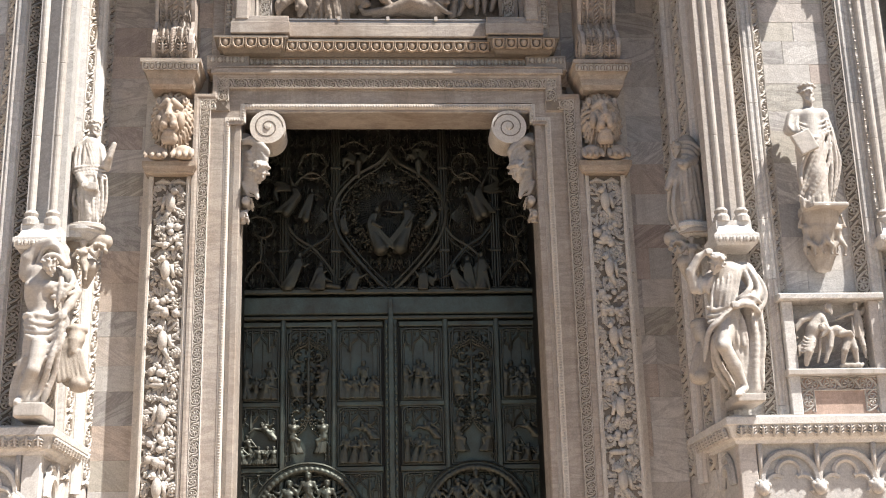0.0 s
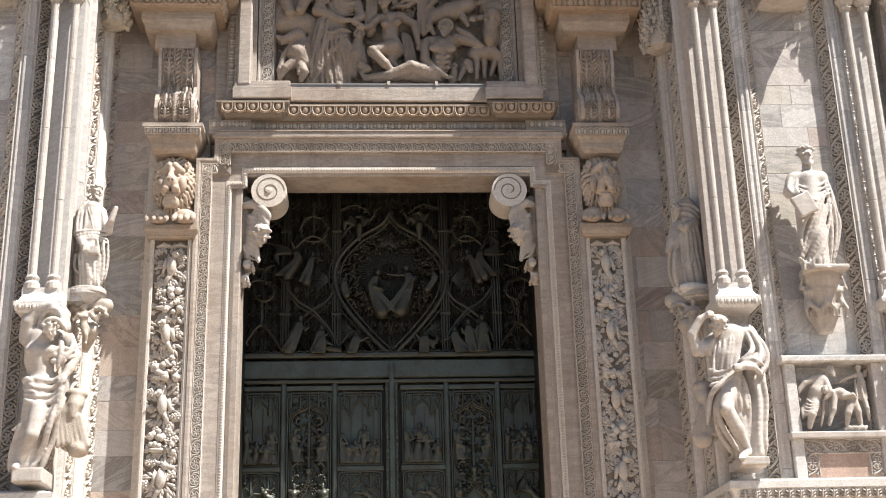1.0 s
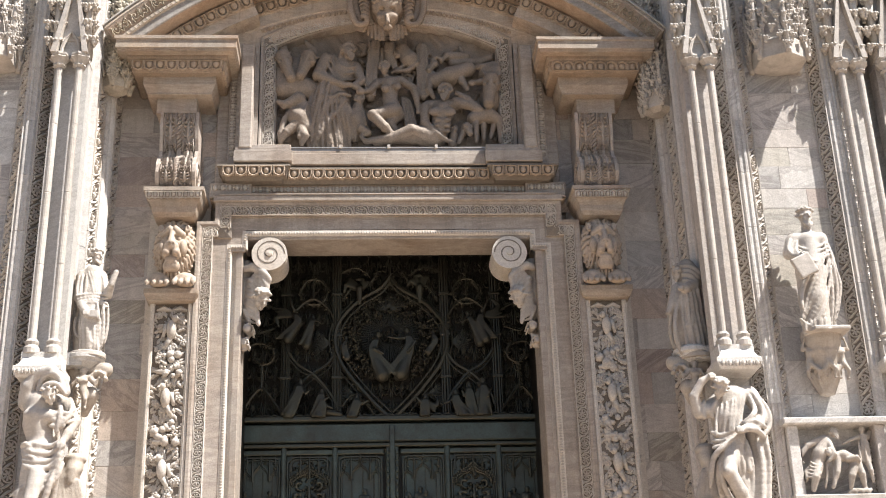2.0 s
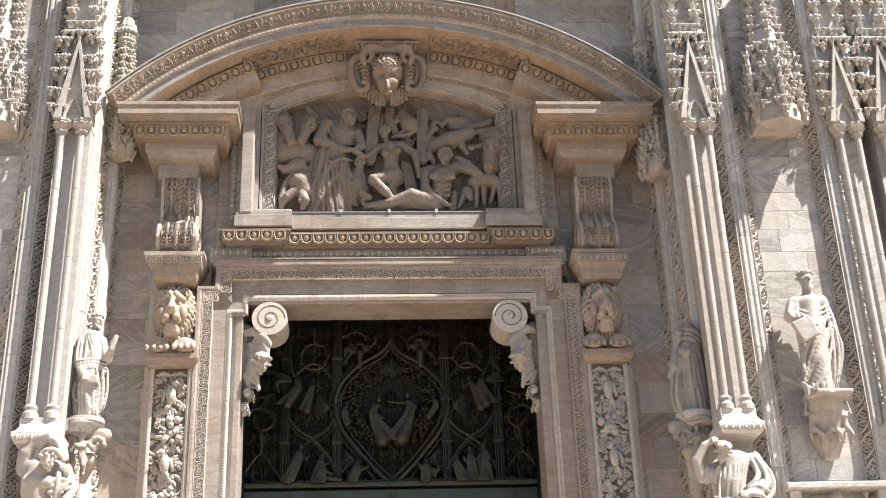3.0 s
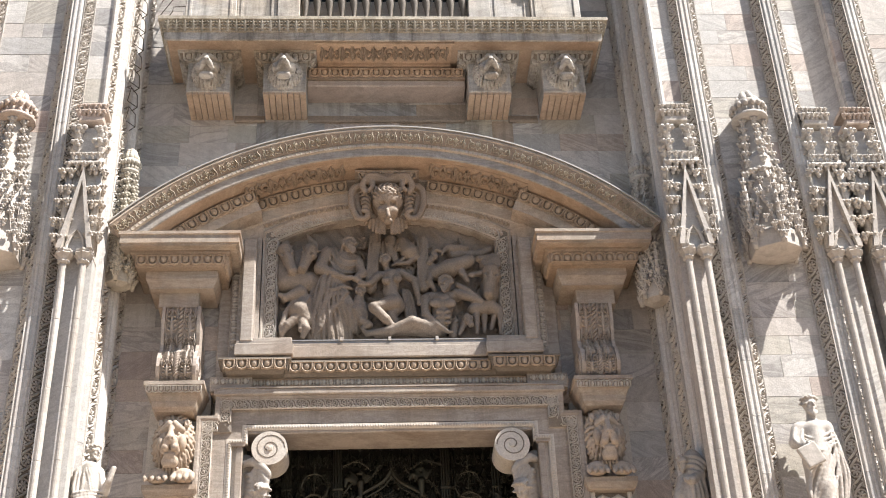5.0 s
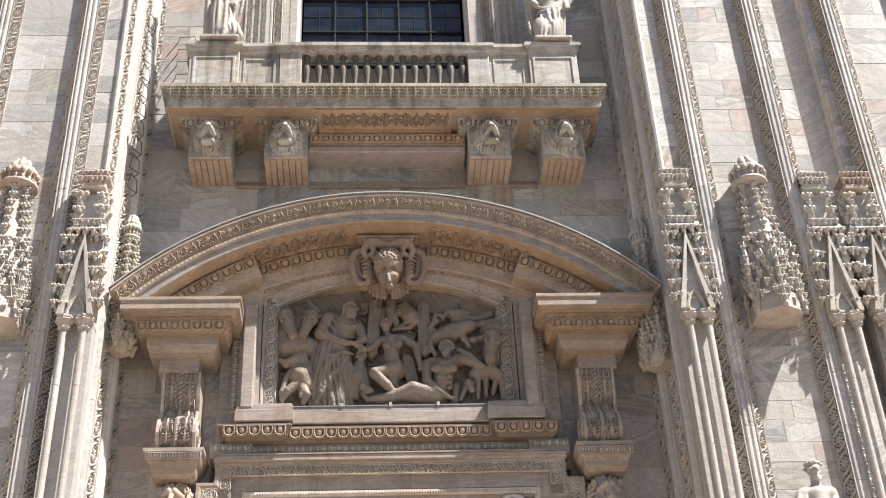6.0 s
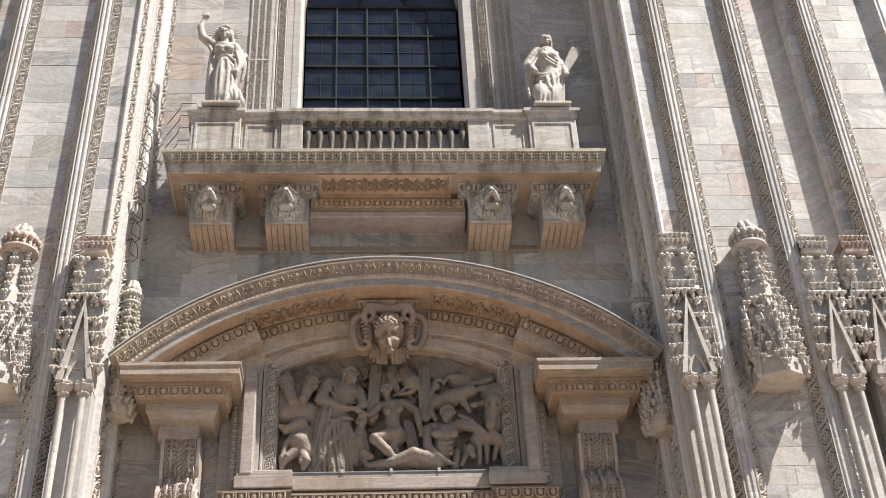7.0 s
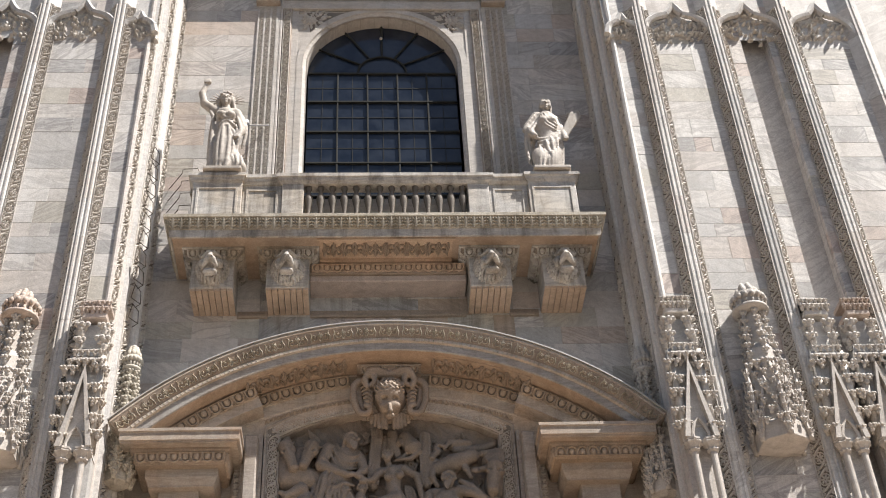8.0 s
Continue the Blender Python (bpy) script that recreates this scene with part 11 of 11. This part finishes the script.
for x_, seed_ in ((9.45, 4), (10.40, 3)):     # these two stand closer to the pier
    shaft_pair(x_, 1, seed_).location.y += 0.14


def tower(x, y, z0, z1, r, seed, material, label):
    """A hanging many-sided tower canopy with gables, crockets and a finial."""
    rng = random.Random(seed)
    t = thing("tower_canopy", label, "canopy", (x, y, z0), group="tower canopies")
    H = z1 - z0
    ring = lambda rr, z, ph=0.0: [(x + rr * math.cos(q + ph), y + rr * math.sin(q + ph), z) for q in (math.pi / 3 * j + math.pi / 6 for j in range(6))]
    s = Soup().sheet([ring(r * 0.45, z0 - 0.02), ring(r * 0.95, z0 + 0.04), ring(r, z0 + 0.06), ring(r, z0 + 0.10 * H), ring(r * 0.86, z0 + 0.12 * H), ring(r * 0.80, z0 + 0.40 * H)], closed_v=True)
    s.add(ring(r * 0.45, z0 - 0.02), [tuple(range(6))])
    part("lower_tier", s, material, t)
    g = Soup()
    for j in range(6):
        a0, a1 = math.pi / 3 * j + math.pi / 6, math.pi / 3 * (j + 1) + math.pi / 6
        p0, p1 = Vector((x + r * 1.03 * math.cos(a0), y + r * 1.03 * math.sin(a0), z0 + 0.08)), Vector((x + r * 1.03 * math.cos(a1), y + r * 1.03 * math.sin(a1), z0 + 0.08))
        m_ = (p0 + p1) / 2
        n = Vector((m_.x - x, m_.y - y, 0)).normalized()
        if n.y > 0.5:
            continue
        apex = m_ + Vector((0, 0, 0.34 * H)) - n * 0.05
        g.tube([p0 + n * 0.02, apex + n * 0.02], [0.05, 0.03], 5)
        g.tube([p1 + n * 0.02, apex + n * 0.02], [0.05, 0.03], 5)
        for i in range(5):
            q = (i + 0.6) / 5.5
            for p in (p0, p1):
                c = p.lerp(apex, q) + n * 0.06
                crocket(g, tuple(c), 0.05, rng)
    part("gable_ring", g, material, t)
    pn = Soup()
    for j in range(6):
        a = math.pi / 3 * j + math.pi / 6
        if math.sin(a) > 0.6:
            continue
        px, py = x + r * 1.04 * math.cos(a), y + r * 1.04 * math.sin(a)
        pn.tube([(px, py, z0 + 0.02), (px, py, z0 + 0.28 * H), (px, py, z0 + 0.42 * H)], [0.055, 0.05, 0.015], 6)
        for i in range(7):
            crocket(pn, (px + 0.04 * math.cos(a), py + 0.04 * math.sin(a), z0 + H * (0.05 + 0.055 * i)), 0.055, rng)
    part("pinnacle_ring", pn, material, t, smooth=True)
    up = Soup().sheet([ring(r * 0.62, z0 + 0.36 * H), ring(r * 0.58, z0 + 0.56 * H), ring(r * 0.40, z0 + 0.60 * H), ring(r * 0.36, z0 + 0.80 * H)], closed_v=True)
    part("upper_tier", up, material, t)
    cr = Soup()
    for lev in range(7):         # level rings of knobs up the lower tower
        rr, z = 1.06 - 0.05 * lev, 0.10 + 0.058 * lev
        for j in range(14):
            a = 2 * math.pi * (j + 0.5 * (lev % 2)) / 14
            if math.sin(a) < 0.35:
                crocket(cr, (x + r * rr * math.cos(a), y + r * rr * math.sin(a), z0 + z * H), 0.062 if lev < 6 else 0.085, rng)
    for lev in range(6):         # knobs climbing the edges of the upper shaft
        for j in range(6):
            a = math.pi / 3 * j + math.pi / 6
            if math.sin(a) < 0.6:
                crocket(cr, (x + r * (0.60 - 0.03 * lev) * math.cos(a), y + r * (0.60 - 0.03 * lev) * math.sin(a), z0 + (0.53 + 0.052 * lev) * H), 0.080, rng)
    tagged(part("crocket_crust", cr, material, t, smooth=True, fix=False), kind="stuff")
    fin = Soup().lathe([(r * 0.40, 0.80 * H), (r * 0.72, 0.815 * H), (r * 0.72, 0.83 * H), (r * 0.58, 0.835 * H), (r * 0.58, 0.875 * H), (r * 0.70, 0.905 * H), (r * 0.62, 0.915 * H), (r * 0.30, 0.925 * H), (r * 0.34, 0.95 * H), (r * 0.22, 0.985 * H), (0.03, H)], (x, y, z0), 16)
    for j in range(16):
        a = 2 * math.pi * j / 16
        fin.ball((x + r * 0.66 * math.cos(a), y + r * 0.66 * math.sin(a), z0 + 0.885 * H), (0.06, 0.06, 0.08), seg=6, rings=4)
        fin.ball((x + r * 0.60 * math.cos(a), y + r * 0.60 * math.sin(a), z0 + 0.85 * H), (0.035, 0.035, 0.07), seg=6, rings=4)
    for lev, n in ((0, 9), (1, 7), (2, 5)):
        for j in range(n):
            a = 2 * math.pi * (j + 0.5 * lev) / n
            q = r * (0.40 - 0.10 * lev)
            fin.ball((x + q * math.cos(a), y + q * math.sin(a), z0 + (0.930 + 0.022 * lev) * H), (0.075, 0.075, 0.11), seg=7, rings=5)
    part("finial", fin, M_BLUSH if seed % 2 else material, t, smooth=True)
    return t


tower(8.0, -2.38, 14.98, 19.25, 0.56, 2, M_WHITE, "white marble tower canopy bristling with crockets over the prophet")
tower(-7.92, -2.38, 14.98, 19.25, 0.56, 3, M_WHITE, "white marble tower canopy with a pinkish finial on the pier")
tower(-5.72, -0.95, 15.2, 18.75, 0.30, 4, marble("yellowed_marble", [(0.62, 0.58, 0.50), (0.58, 0.53, 0.45)], stain=0.3, pieces=False), "yellowed slender marble tower canopy on the pier flank")
tower(5.76, -0.95, 14.7, 18.6, 0.34, 6, M_CARVED, "dark shaded slender marble tower canopy on the pier flank")

# ---------------------------------------------------------------- wires and ties
wires = thing("bird_wire", "bent rusty wire loops fixed beside the balcony", "wire", (-5.3, -0.3, 24.0))
for i in range(4):
    z = 23.2 + 0.42 * i
    part("wire_loop", Soup().tube([(-5.62, -0.05, z - 0.1), (-5.20, -0.55, z + 0.05), (-5.18, -0.58, z + 0.18), (-4.80, -0.60, z + 0.18), (-4.76, -0.58, z + 0.06)], 0.011, 5), M_WIRE, wires)
flank_wire = thing("bird_wire", "ladder of rusty wire loops down the sunlit pier flank", "wire", (-5.9, -1.2, 22.0))
for i in range(10):
    z = 19.4 + 0.56 * i
    part("wire_loop", Soup().tube([(-5.86, -0.85, z), (-5.72, -0.95, z + 0.02), (-5.74, -0.98, z + 0.36), (-5.84, -1.2, z + 0.40), (-5.90, -1.2, z + 0.02), (-5.72, -0.95, z + 0.02)], 0.011, 5), M_WIRE, flank_wire)
tie = Soup().tube([(-3.59, -0.95, 25.87), (-3.10, -0.14, 26.69)], 0.02, 6).ball((-3.61, -0.97, 25.92), (0.10, 0.10, 0.14))
single("iron_tie", tie, M_LEAD, "thin grey iron tie holding the crowned statue", "tie")

# ---------------------------------------------------------------- marble blocks of the bay wall
def hidden(x0, x1, z0, z1):
    if x0 > -3.9 and x1 < 3.9 and z0 < 12.6:
        return True
    if x0 > -3.0 and x1 < 3.0 and z1 < 17.0:
        return True
    return x1 > -3.05 and x0 < 3.05 and z1 > 21.5


def bay_blocks(x0, x1, z0, z1, seed, singles, lengths):
    ashlar(wall_bay, x0, x1, z0, z1, 0.02, lengths, [0.5, 0.58, 0.66], seed, singles, hidden, M_BAY_JOINED, M_BAY)


bay_blocks(-5.72, -3.05, 4.0, 33.0, 3, 150, [0.7, 0.9, 1.1, 1.3])
bay_blocks(3.05, 5.72, 4.0, 33.0, 4, 150, [0.7, 0.9, 1.1, 1.3])
ashlar(wall_bay, -3.05, 3.05, 18.3, 22.0, 0.02, [0.9, 1.1, 1.3, 1.6], [0.5, 0.58, 0.66], 5, 0, hidden, marble("rain_stained_ashlar", [W2, W4, W6, (0.52, 0.42, 0.34), W3, W7], vein=1.0, stain=0.85, island=True, soot=(0.17, 0.15, 0.125)))
